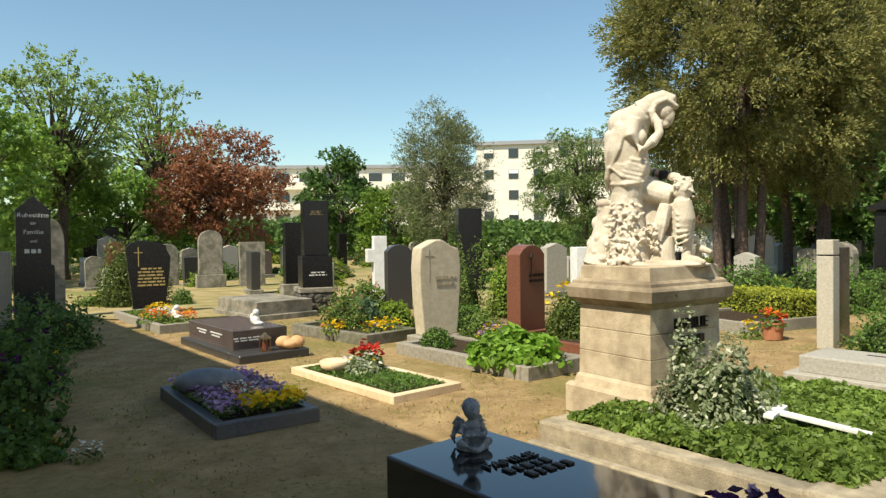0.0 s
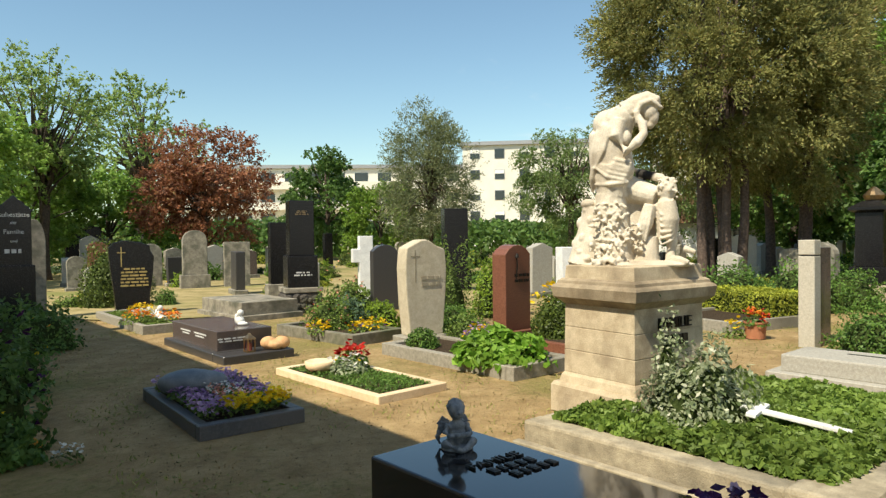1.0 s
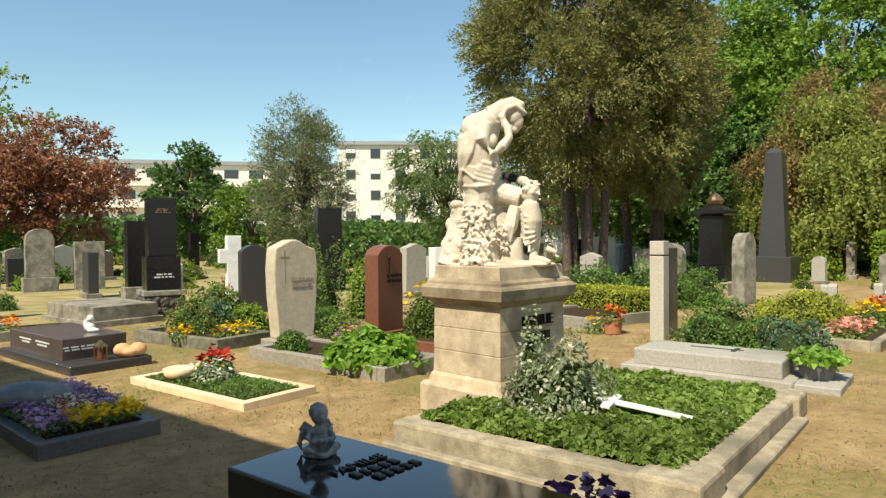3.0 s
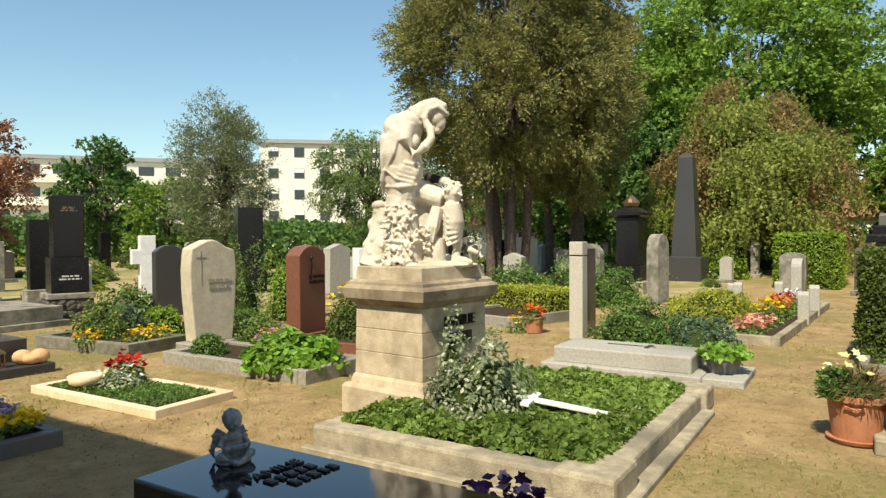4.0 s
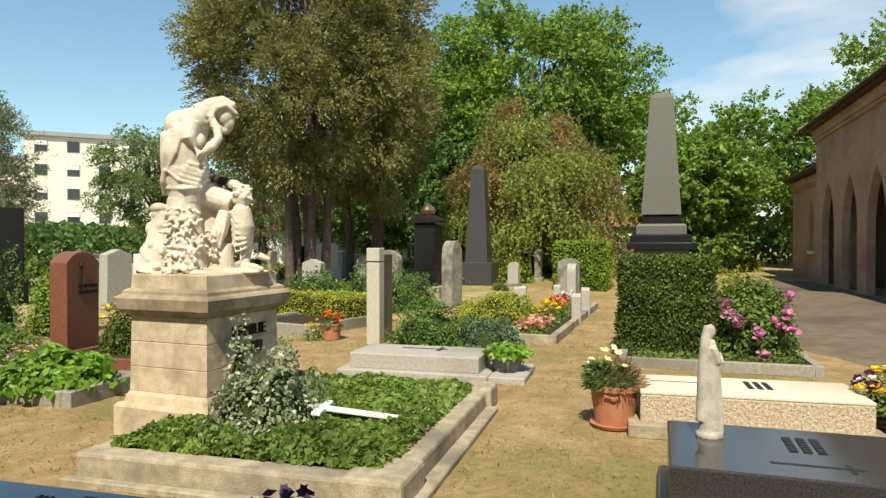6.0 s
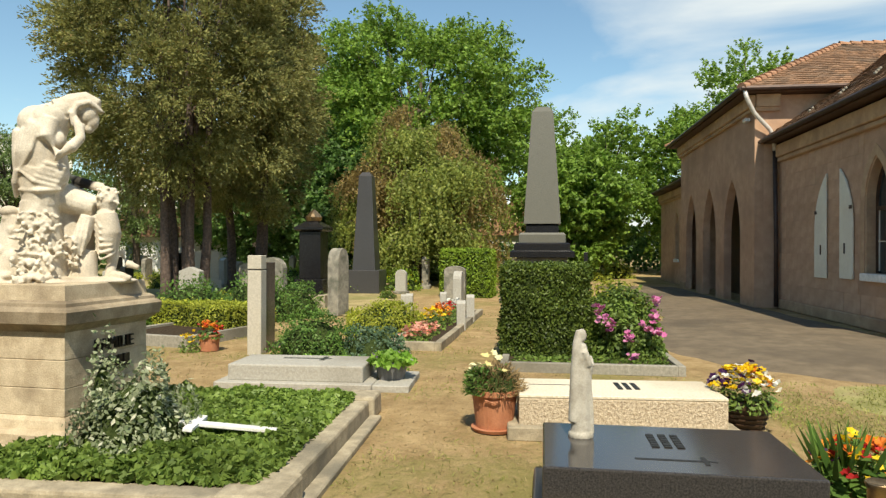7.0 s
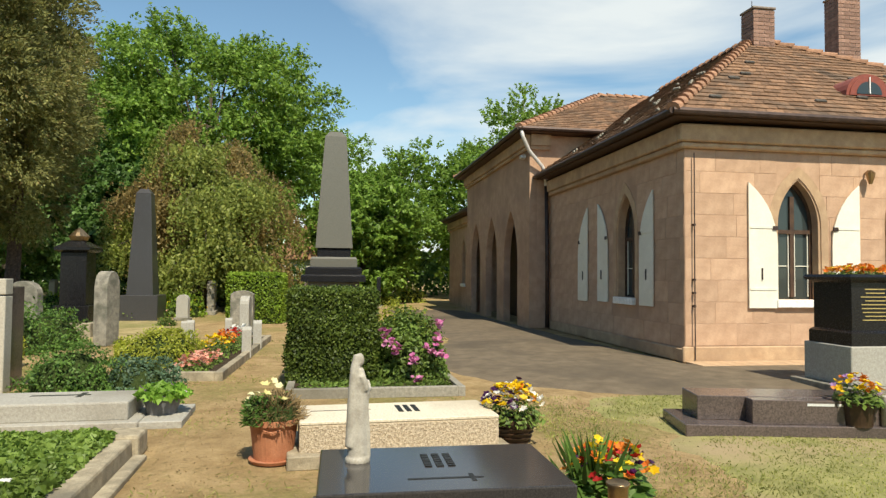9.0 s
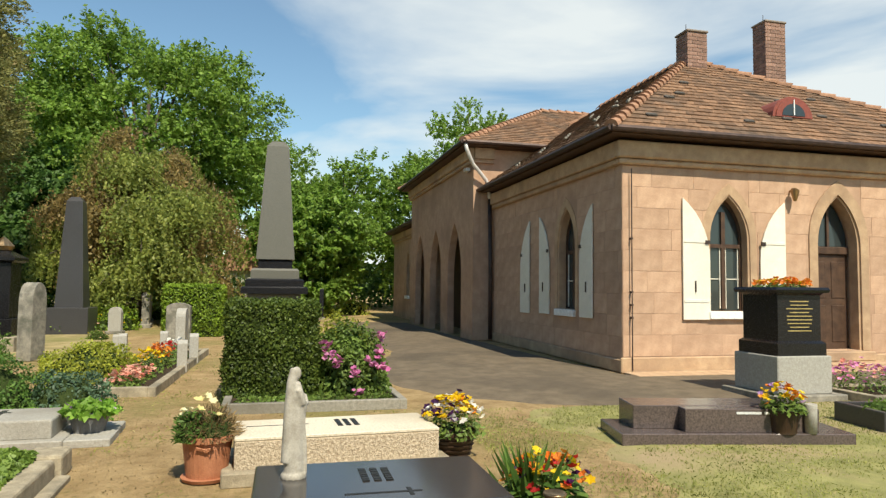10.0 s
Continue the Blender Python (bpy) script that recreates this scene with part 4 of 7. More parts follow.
tree("maple_tree", "tall broad green maple in full leaf", (44, 15.5, 0), 14, (8.6, 5.5, 5.5, 6.0), LEAF["oak"], M["bark"], 0.4, 110, 34000, 0.28, 0.24, 0.6, limbs=24, seed=6, twig=0.5)


def weeping_tree(name, label, at, r, height, leaves, trunk, seed):
    """A weeping tree: limbs that arch up and over, and curtains of hanging twigs in two leaf tones."""
    global rng
    rng = np.random.default_rng(seed)
    tr = thing(name, label, "tree", at)
    wood = [tube([(0, 0, -0.1), (0.05, 0.0, 0.8), (-0.1, 0.1, height * 0.45), (0.0, 0.0, height * 0.75)], [trunk * 1.4, trunk, trunk * 0.8, trunk * 0.35], 9)]
    tones = ([], [])
    dirs = ([], [])
    for k in range(140):
        a = rng.uniform(0, 2 * np.pi)
        f = rng.uniform(0.15, 1.0) ** 0.6 * rng.uniform(0.8, 1.12)
        top = height * (0.97 - 0.50 * f * f + rng.normal(0, 0.045))
        if rng.random() < 0.5:
            top *= rng.uniform(0.40, 0.85)
        ox, oy = math.cos(a) * r * f, math.sin(a) * r * f
        start = Vector((0, 0, height * rng.uniform(0.4, 0.72)))
        crest = Vector((ox * 0.6, oy * 0.6, top))
        tip = Vector((ox, oy, top - 0.35 - 0.5 * f))
        wood.append(tube([start, start.lerp(crest, 0.5) + Vector((0, 0, 0.3)), crest, tip], [trunk * 0.36, trunk * 0.24, trunk * 0.14, 0.01], 5))
        tone = 1 if noise.noise((ox * 0.45 + 3.0, oy * 0.45, top * 0.5)) > (0.12 - 0.40 * (top / height - 0.6)) else 0
        for j in range(44):
            u = rng.uniform(0.0, 1.0)
            o = np.array(crest.lerp(tip, u)) + rng.normal(0, 0.30, 3) * (1, 1, 0.5)
            ln = rng.uniform(0.4, 1.3) * (0.8 + 0.6 * f)
            m = int(ln / 0.055)
            t_ = np.linspace(0, 1, m)[:, None]
            sway = np.array([math.cos(a), math.sin(a), 0.0]) * 0.28 + rng.normal(0, 0.16, 3) * (1, 1, 0)
            q = o + sway * (t_ ** 0.6) + np.array([0, 0, -ln]) * t_ ** 1.3 + rng.normal(0, 0.045, (m, 3))
            tones[tone].append(q)
            dirs[tone].append(np.tile((sway[0], sway[1], -0.5), (m, 1)) + np.array([math.cos(a), math.sin(a), 0.6]) * 0.5)
    for tone, leaf in enumerate(leaves):
        if tones[tone]:
            q, w_ = np.concatenate(tones[tone]), np.concatenate(dirs[tone])
            keep = q[:, 2] > 0.25
            part("crown", blades(q[keep], w_[keep], 0.15, 0.5, 0.5), leaf, tr)
    part("trunk", wood[0], M["bark"], tr, smooth=True)
    for w_ in wood[1:]:
        part("limb", w_, M["bark"], tr, smooth=True)
    return tr


weeping_tree("weeping_beech", "weeping beech with coppery green hanging branches", (30.0, 6.0, 0), 4.5, 8.1, (LEAF["weep"], LEAF["copper"]), 0.28, 7)
tree("copper_beech", "copper beech with red-brown young leaves", (9.3, 30.8, 0), 7, (4.2, 3.2, 3.0, 2.9), LEAF["beech"], M["bark"], 0.2, 110, 34000, 0.13, 0.22, 0.3, limbs=50, seed=8)
tree("acacia_tree", "thin pale green acacia with open branches", (3.0, 31.5, 0), 10, (6.6, 2.6, 2.6, 3.4), LEAF["pale"], M["bark"], 0.24, 80, 11000, 0.15, 0.22, 0.4, limbs=70, seed=9)
tree("acacia_tree", "thin pale green acacia with open branches", (9.8, 44.5, 0), 12, (7.2, 5.0, 4.6, 5.0), LEAF["pale"], M["bark"], 0.3, 120, 16000, 0.19, 0.20, 0.4, limbs=90, seed=10)
tree("lime_tree", "leafy light green lime tree", (-0.6, 27.5, 0), 7, (3.6, 3.0, 3.0, 3.4), LEAF["lime"], M["bark"], 0.22, 90, 26000, 0.17, 0.26, 0.5, limbs=20, seed=11)
tree("lime_tree", "leafy light green lime tree", (6.3, 36.0, 0), 6, (2.6, 2.9, 2.9, 2.6), LEAF["lime"], M["bark"], 0.2, 80, 22000, 0.18, 0.26, 0.5, limbs=20, seed=12)
tree("lime_tree", "leafy green lime tree in shade", (2.6, 33.5, 0), 6, (3.2, 2.6, 2.6, 3.0), LEAF["lime"], M["bark"], 0.2, 70, 18000, 0.18, 0.26, 0.5, limbs=14, seed=13)
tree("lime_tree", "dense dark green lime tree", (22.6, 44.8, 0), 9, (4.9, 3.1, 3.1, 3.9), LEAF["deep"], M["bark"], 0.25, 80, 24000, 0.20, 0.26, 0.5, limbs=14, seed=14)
tree("lime_tree", "green rounded lime tree", (23.4, 38.6, 0), 6, (3.0, 2.5, 2.5, 2.9), LEAF["oak"], M["bark"], 0.2, 70, 18000, 0.18, 0.26, 0.5, limbs=14, seed=15)
tree("juniper_tree", "grey-green juniper with loose pointed tops", (22.0, 30.6, 0), 9, (4.9, 2.8, 2.8, 4.5), LEAF["pine"], M["bark"], 0.16, 260, 52000, 0.12, 0.17, 0.15, droop=0.1, limbs=80, low=0.9, spread=0.45, seed=16, twig=0.6, needles=True)
tree("birch_tree", "birch with fine hanging pale green twigs", (29.2, 26.6, 0), 8.5, (5.2, 3.0, 3.0, 3.9), LEAF["birch"], M["bark"], 0.2, 110, 30000, 0.12, 0.22, 0.4, droop=1.1, limbs=40, seed=17)
tree("birch_tree", "birch with fine hanging pale green twigs", (33.5, 22.8, 0), 9.5, (5.6, 3.0, 3.0, 4.2), LEAF["birch"], M["bark"], 0.2, 100, 24000, 0.13, 0.22, 0.4, droop=1.0, limbs=30, seed=18)
for k, (x, y, h, r, leaf) in enumerate(((50, -3.4, 11.4, 5.0, "oak"), (46, -8.8, 10.4, 4.6, "oak"), (58, 3, 14.5, 5.0, "oak"), (60, -16, 13, 5, "deep"), (52, -13.5, 17.5, 5.5, "oak"),
                                        (36, 13.5, 8.5, 4.2, "deep"), (40, 19, 8, 4.5, "deep"), (37, -0.8, 7.0, 3.0, "oak"), (33, 9.8, 6.5, 3.0, "deep"))):
    tree("maple_tree", "green maple at the back of the cemetery", (x, y, 0), h, (h * 0.56, r, r, h * 0.45), LEAF[leaf], M["bark"], 0.32, 110, 29000, 0.25, 0.25, 0.45, limbs=18, seed=30 + k, twig=0.6)


def shrub_cloud(rx, ry, h, n, size, box_shape=False, base=0.0, bumps=0.12):
    """Points and ways of leaves over a rounded or clipped bush standing on z = base."""
    v = rng.normal(0, 1, (n, 3))
    v[:, 2] = np.abs(v[:, 2])
    v /= np.linalg.norm(v, axis=1)[:, None]
    if box_shape:
        # even over the five faces of a box
        f = rng.choice(5, n, p=np.array([h * ry, h * ry, h * rx, h * rx, 2 * rx * ry]) / (2 * h * ry + 2 * h * rx + 2 * rx * ry))
        q = rng.uniform(-1, 1, (n, 3))
        w = np.zeros((n, 3))
        for k, (ax, s) in enumerate(((0, -1), (0, 1), (1, -1), (1, 1), (2, 1))):
            q[f == k, ax] = s
            w[f == k, ax] = s
        p = q * (rx, ry, h / 2) + (0, 0, h / 2)
        v = w
        p += v * rng.normal(0, 0.022, n)[:, None]
        wob = np.array([noise.noise((a * 3.2, b * 3.2, c * 3.2)) for a, b, c in p])
        p += v * (wob * 0.05)[:, None]
    else:
        wob = np.array([noise.noise((a * 2.6 + rx * 9, b * 2.6, c * 2.6 + ry * 5)) for a, b, c in v])
        p = v * (1 + bumps * 1.6 * wob + rng.normal(0, 0.04, n) - np.abs(rng.normal(0, 0.10, n)))[:, None] * (rx, ry, h)
    p[:, 2] = np.maximum(p[:, 2], 0.01) + base
    return p, v


def dome(rx, ry, h, base=0.0, n=14):
    pts = []
    rows = 6
    b = bmesh.new()
    prev = None
    for i in range(rows + 1):
        a = math.pi / 2 * i / rows
        ring_ = [b.verts.new((rx * math.cos(a) * math.cos(2 * math.pi * k / n), ry * math.cos(a) * math.sin(2 * math.pi * k / n), base + h * math.sin(a))) for k in range(n)] if i < rows else None
        if ring_ is None:
            tip = b.verts.new((0, 0, base + h))
            for k in range(n):
                b.faces.new((prev[k], prev[(k + 1) % n], tip))
        elif prev:
            for k in range(n):
                b.faces.new((prev[k], prev[(k + 1) % n], ring_[(k + 1) % n], ring_[k]))
        prev = ring_
    return b


# near-black green for bush cores: the inner shade is put into the colour
M["under"] = mat("bush_core_shade", (0.022, 0.034, 0.010), (0.05, 0.068, 0.022), 1.0, 30, bump=0.6, spec=0.05)


def bush(name, label, at, rx, ry, h, leaf, n=2600, size=0.05, rz=0.0, box_shape=False, spread=0.7, wide=0.55, category="shrub", bumps=0.12, flowers=()):
    """A bush: a dark solid core painted as the shade inside, leaves outside; flowers: (material, count, size)."""
    ob = thing(name, label, category, at, rz)
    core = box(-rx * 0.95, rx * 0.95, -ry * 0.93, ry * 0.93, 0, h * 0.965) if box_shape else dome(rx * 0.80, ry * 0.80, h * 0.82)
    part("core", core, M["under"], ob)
    p, v = shrub_cloud(rx, ry, h, n, size, box_shape, bumps=bumps)
    part("foliage", blades(p, v, size, wide, spread, wide > 0.35), leaf, ob)
    for fm, count, fs in flowers:
        p, v = shrub_cloud(rx * 1.03, ry * 1.03, h * 1.04, count, fs, False, bumps=bumps)
        part("bloom", heads(p, fs), LEAF[fm], ob)
    return ob


def heads(points, size, petals=6):
    """Flower heads: a small ring of cupped petals at each point, each turned its own way."""
    verts, faces = [], []
    for p in np.asarray(points):
        nrm = Vector((rng.normal(0, 0.5), rng.normal(0, 0.5), 1.0)).normalized()
        a = nrm.orthogonal().normalized()
        c = nrm.cross(a)
        r = size * rng.uniform(0.7, 1.25) * 0.5
        o = Vector(p)
        start = len(verts)
        verts.append(tuple(o - nrm * r * 0.25))
        for k in range(petals * 2):
            w = math.pi * k / petals
            q = r * (1.0 if k % 2 == 0 else 0.72)
            verts.append(tuple(o + (a * math.cos(w) + c * math.sin(w)) * q + nrm * r * rng.uniform(0.05, 0.4)))
        for k in range(petals * 2):
            faces.append((start, start + 1 + k, start + 1 + (k + 1) % (petals * 2)))
    return verts, faces


bush("yew_hedge", "dark green clipped yew hedge block", (10.36, -0.34, 0), 0.62, 0.61, 1.37, LEAF["yew"], 26000, 0.048, 2, True, 0.9, category="hedge")
bush("privet_hedge", "bright green clipped privet hedge block", (23.0, 2.68, 0), 0.8, 0.84, 1.60, LEAF["lush"], 9000, 0.09, 0, True, 0.9, category="hedge")
bush("azalea_bush", "green azalea bush with large pink blossoms", (10.2, -1.46, 0), 0.56, 0.60, 1.05, LEAF["cover"], 5200, 0.07, flowers=())
bush("golden_shrub", "yellow-green rounded shrub beside the azalea", (10.95, -1.35, 0), 0.6, 0.6, 1.20, LEAF["golden"], 2600, 0.06)

# ---- statue on its pedestal, and its bed ----
ped = thing("pedestal", "pale sandstone monument pedestal with moulded cornice", "pedestal", (4.98, 3.36, 0), -1.0)
part("base_block", rings([(0.0, 0.57, 0.49), (0.24, 0.57, 0.49), (0.27, 0.55, 0.47)]), M["sandstone"], ped)
part("foot_moulding", rings([(0.268, 0.515, 0.435), (0.33, 0.50, 0.42), (0.36, 0.482, 0.402)]), M["sandstone"], ped)
for z0, z1 in ((0.359, 0.565), (0.567, 0.775), (0.777, 0.988)):
    q0, q1 = 0.481 - 0.016 * (z0 - 0.36), 0.481 - 0.016 * (z1 - 0.36)
    part("course", rings([(z0, q0 - 0.004, q0 - 0.084), (z0 + 0.005, q0, q0 - 0.08), (z1 - 0.005, q1, q1 - 0.08), (z1, q1 - 0.004, q1 - 0.084)]), M["sandstone"], ped)
part("cornice", rings([(0.985, 0.475, 0.395), (1.02, 0.51, 0.43), (1.05, 0.55, 0.47), (1.14, 0.565, 0.485), (1.16, 0.55, 0.47), (1.175, 0.525, 0.445), (1.20, 0.52, 0.44), (1.22, 0.49, 0.41)]), M["sandstained"], ped)
part("top_block", rings([(1.218, 0.475, 0.395), (1.33, 0.465, 0.385), (1.34, 0.455, 0.375)]), M["sandstone"], ped)

BED = pose(3.74, 0.98, 0, 0, 0, 4.5)
BX, BY = 2.86, 2.34
bed = thing("grave_bed", "grave bed with weathered stone kerb", "grave", (3.74, 0.98, 0), 4.5)
part("kerb", box(0, 0.20, 0.36, BY, -0.02, 0.17, bevel=0.025, segs=2), M["kerb"], bed)
part("kerb", box(0.42, BX - 0.30, 0, 0.20, -0.02, 0.17, bevel=0.025, segs=2), M["kerb"], bed)
part("kerb", box(BX - 0.20, BX, 0.26, BY, -0.02, 0.17, bevel=0.025, segs=2), M["kerb"], bed)
part("kerb", box(0.202, 0.80, BY - 0.2, BY - 0.002, -0.02, 0.165, bevel=0.025, segs=2), M["kerb"], bed)
part("corner_block", box(-0.05, 0.418, -0.05, 0.358, -0.02, 0.20, bevel=0.03, segs=2), M["kerb"], bed)
part("corner_block", box(BX - 0.298, BX + 0.05, -0.05, 0.258, -0.02, 0.20, bevel=0.03, segs=2), M["kerb"], bed)
part("soil", box(0.19, BX - 0.19, 0.19, BY - 0.19, 0, 0.14), M["soil"], bed)
part("ledge", box(-0.13, BX - 0.3, -0.12, -0.002, -0.02, 0.035, bevel=0.01), M["kerb"], bed)
part("ledge", box(-0.13, -0.052, -0.002, BY, -0.02, 0.035, bevel=0.01), M["kerb"], bed)


# ---- headstones ----


def slab_grave(name, label, at, sx, sy, h, material, rz=0.0, plinth=0.0, plinth_mat=None, over=0.08, bevel=0.012):
    ob = thing(name, label, "grave slab", at, rz)
    if plinth:
        part("plinth", box(-sx / 2 - over, sx / 2 + over, -sy / 2 - over, sy / 2 + over, -0.02, plinth, bevel=0.01), plinth_mat or material, ob)
    part("slab", box(-sx / 2, sx / 2, -sy / 2, sy / 2, plinth - 0.01 if plinth else -0.02, h, bevel=bevel, segs=2), material, ob)
    return ob


def stone(name, label, at, w, d, h, material, rz=0.0, outline=None, bevel=0.012, base=0.0, base_mat=None, category="gravestone"):
    """An upright stone whose face looks along -y of its own frame."""
    ob = thing(name, label, category, at, rz)
    z0 = base
    if base:
        part("base", box(-w / 2 - 0.08, w / 2 + 0.08, -d / 2 - 0.06, d / 2 + 0.06, -0.02, base, bevel=0.012), base_mat or material, ob)
    o = outline or [(-0.5, 0), (0.5, 0), (0.5, 1), (-0.5, 1)]
    part("stone", prism([(x * w, z0 - 0.004 + z * (h - z0)) for x, z in o], -d / 2, d / 2, bevel), material, ob)
    return ob


ROUND = [(-0.5, 0), (0.5, 0), (0.5, 0.90), (0.36, 0.955), (0.18, 0.99), (0, 1.0), (-0.18, 0.99), (-0.36, 0.955), (-0.5, 0.90)]
WAISTED = [(-0.44, 0), (0.44, 0), (0.47, 0.15), (0.53, 0.45), (0.55, 0.70), (0.52, 0.86), (0.50, 0.90), (0.30, 0.93), (0.10, 0.985), (0.0, 1.0), (-0.12, 0.995), (-0.30, 0.96), (-0.50, 0.915), (-0.52, 0.86), (-0.55, 0.70), (-0.53, 0.45), (-0.47, 0.15)]
ARCH = [(-0.5, 0), (0.5, 0), (0.5, 0.78), (0.46, 0.86), (0.35, 0.94), (0.18, 0.985), (0, 1.0), (-0.18, 0.985), (-0.35, 0.94), (-0.46, 0.86), (-0.5, 0.78)]
GABLE = [(-0.5, 0), (0.5, 0), (0.5, 0.9), (0, 1.0), (-0.5, 0.9)]
BOWED = [(-0.36, 0), (0.36, 0), (0.40, 0.25), (0.48, 0.60), (0.50, 0.78), (0.42, 0.86), (0.40, 0.93), (0.20, 0.97), (-0.15, 1.0), (-0.38, 0.97), (-0.50, 0.90), (-0.46, 0.6), (-0.38, 0.25)]


def kerbed(name, label, x0, x1, y0, y1, h, material, rz=0.0, wide=0.10, soil=True):
    """A rectangular kerb round a planted grave: four stones and the soil."""
    cx, cy = (x0 + x1) / 2, (y0 + y1) / 2
    a, b = (x1 - x0) / 2, (y1 - y0) / 2
    ob = thing(name, label, "grave", (cx, cy, 0), rz)
    part("kerb", box(-a, a, -b, -b + wide, -0.02, h, bevel=0.008), material, ob)
    part("kerb", box(-a, a, b - wide, b, -0.02, h, bevel=0.008), material, ob)
    part("kerb", box(-a, -a + wide, -b + wide, b - wide, -0.02, h - 0.002, bevel=0.008), material, ob)
    part("kerb", box(a - wide, a, -b + wide, b - wide, -0.02, h - 0.002, bevel=0.008), material, ob)
    if soil:
        part("soil", box(-a + wide, a - wide, -b + wide, b - wide, -0.02, h * 0.75), M["soil"], ob)
    return ob


# the polished black slab in the foreground
black = slab_grave("black_granite_slab", "polished black granite grave slab in the shade", (2.0, 1.31, 0), 0.66, 2.0, 0.55, M["blackpolish"], 5)
# beige stone with its planted bed
BE = stone("beige_headstone", "tall waisted beige limestone headstone with an engraved cross", (5.63, 7.72, 0), 0.66, 0.26, 1.58, M["beige"], -2, WAISTED, 0.02, 0.16, M["greykerb"])
kerbed("grave_bed", "planted grave with grey granite kerb", 4.86, 5.94, 5.02, 7.5, 0.15, M["greykerb"], 5, 0.12)
RE = stone("red_headstone", "polished red granite headstone with a bronze rose", (7.05, 7.3, 0), 0.58, 0.28, 1.48, M["redstone"], 6, ROUND)
kerbed("grave_bed", "planted grave with red granite kerb", 6.50, 7.6, 5.0, 7.1, 0.16, M["redstone"], 5, 0.1)
kerbed("grave_bed", "flower bed with mossy kerb", 4.56, 5.60, 8.35, 10.4, 0.16, M["mosskerb"], 10, 0.12)
kerbed("pansy_grave", "grave of purple and yellow pansies with dark granite kerb", 1.52, 2.44, 4.93, 6.75, 0.11, M["darkkerb"], 1, 0.10)
kerbed("small_grave", "small grave with light sandstone kerb", 3.16, 4.06, 5.08, 7.12, 0.07, M["sandkerb"], 6, 0.09)
dark = slab_grave("dark_granite_slab", "dark granite slab with white inscription on its side", (3.15, 9.4, 0), 0.80, 1.75, 0.37, M["brownstone"], 4, 0.1, M["darkstone"], 0.10)
part("front_step", box(-0.5, 0.5, -1.35, -0.978, -0.02, 0.1, bevel=0.01), M["darkstone"], dark)
GK = stone("dark_headstone", "dark bowed granite headstone with gold cross and letters", (3.10, 15.2, 0), 0.90, 0.22, 1.62, M["black"], -4, BOWED)
kerbed("grave_bed", "flower grave with grey granite kerb", 2.45, 3.15, 11.7, 14.9, 0.15, M["greykerb"], 4, 0.1)
BS = stone("black_stele", "tall black granite stele with white lettering", (0.79, 12.6, 0), 0.50, 0.24, 2.38, M["black"], 0, GABLE, 0.01)
part("base", box(-0.29, 0.29, -0.18, 0.18, -0.02, 1.22, bevel=0.012), M["black"], BS)
# pillar on rubble
pil = thing("pillar_monument", "tall black granite pillar on a rubble base", "monument", (6.15, 13.2, 0), -12)
part("shaft", box(-0.27, 0.27, -0.2, 0.2, 1.24, 2.44, bevel=0.012), M["black"], pil)
part("middle_block", box(-0.33, 0.33, -0.26, 0.26, 0.55, 1.238, bevel=0.012), M["black"], pil)
part("cap_stone", box(-0.42, 0.42, -0.36, 0.36, 0.44, 0.548, bevel=0.012), M["oldstone"], pil)
part("rubble_base", box(-0.40, 0.40, -0.34, 0.34, -0.02, 0.438, bevel=0.03), M["rubble"], pil)
for k in range(46):
    f = k % 2
    u, z = rng.uniform(-0.36, 0.36), rng.uniform(0.05, 0.38)
    b_ = bmesh.new()
    bmesh.ops.create_icosphere(b_, subdivisions=1, radius=1.0)
    bmesh.ops.scale(b_, vec=(0.085, 0.05, 0.065) if f == 0 else (0.05, 0.085, 0.065), verts=b_.verts)
    bmesh.ops.translate(b_, vec=(u, -0.34, z) if f == 0 else (-0.40, u * 0.9, z), verts=b_.verts)
    part("stone", b_, M["rubble"], pil)
stone("black_stele", "narrow black granite stele with pale lettering", (6.45, 15.2, 0), 0.42, 0.24, 2.02, M["black"], -6, None, 0.01, 0.5, M["oldstone"])
slab_grave("stone_slab", "weathered pale stone grave slab", (5.05, 13.4, 0), 1.25, 1.9, 0.36, M["oldstone"], 6, 0.1)
# white cross
cr_ = thing("stone_cross", "white marble cross with carved vine", "cross", (8.3, 14.1, 0), -18)
part("cross", prism([(-0.17, 0.2), (0.17, 0.2), (0.17, 1.0), (0.34, 1.0), (0.34, 1.34), (0.17, 1.34), (0.17, 1.66), (-0.17, 1.66), (-0.17, 1.34), (-0.34, 1.34), (-0.34, 1.0), (-0.17, 1.0)], -0.13, 0.13, 0.015), M["whitestone"], cr_)
part("foot", box(-0.3, 0.3, -0.22, 0.22, -0.02, 0.2, bevel=0.02), M["whitestone"], cr_)
stone("dark_headstone", "dark granite headstone with engraved cross", (7.75, 12.3, 0), 0.6, 0.2, 1.46, M["darkstone"], -8, ROUND)
stone("black_stele", "black granite stele with a bronze urn", (12.1, 15.4, 0), 0.72, 0.4, 2.46, M["black"], -20, None, 0.012, 0.6)
stone("white_headstone", "pale upright marble headstone among shrubs", (10.2, 9.1, 0), 0.34, 0.3, 1.38, M["whitestone"], -20)
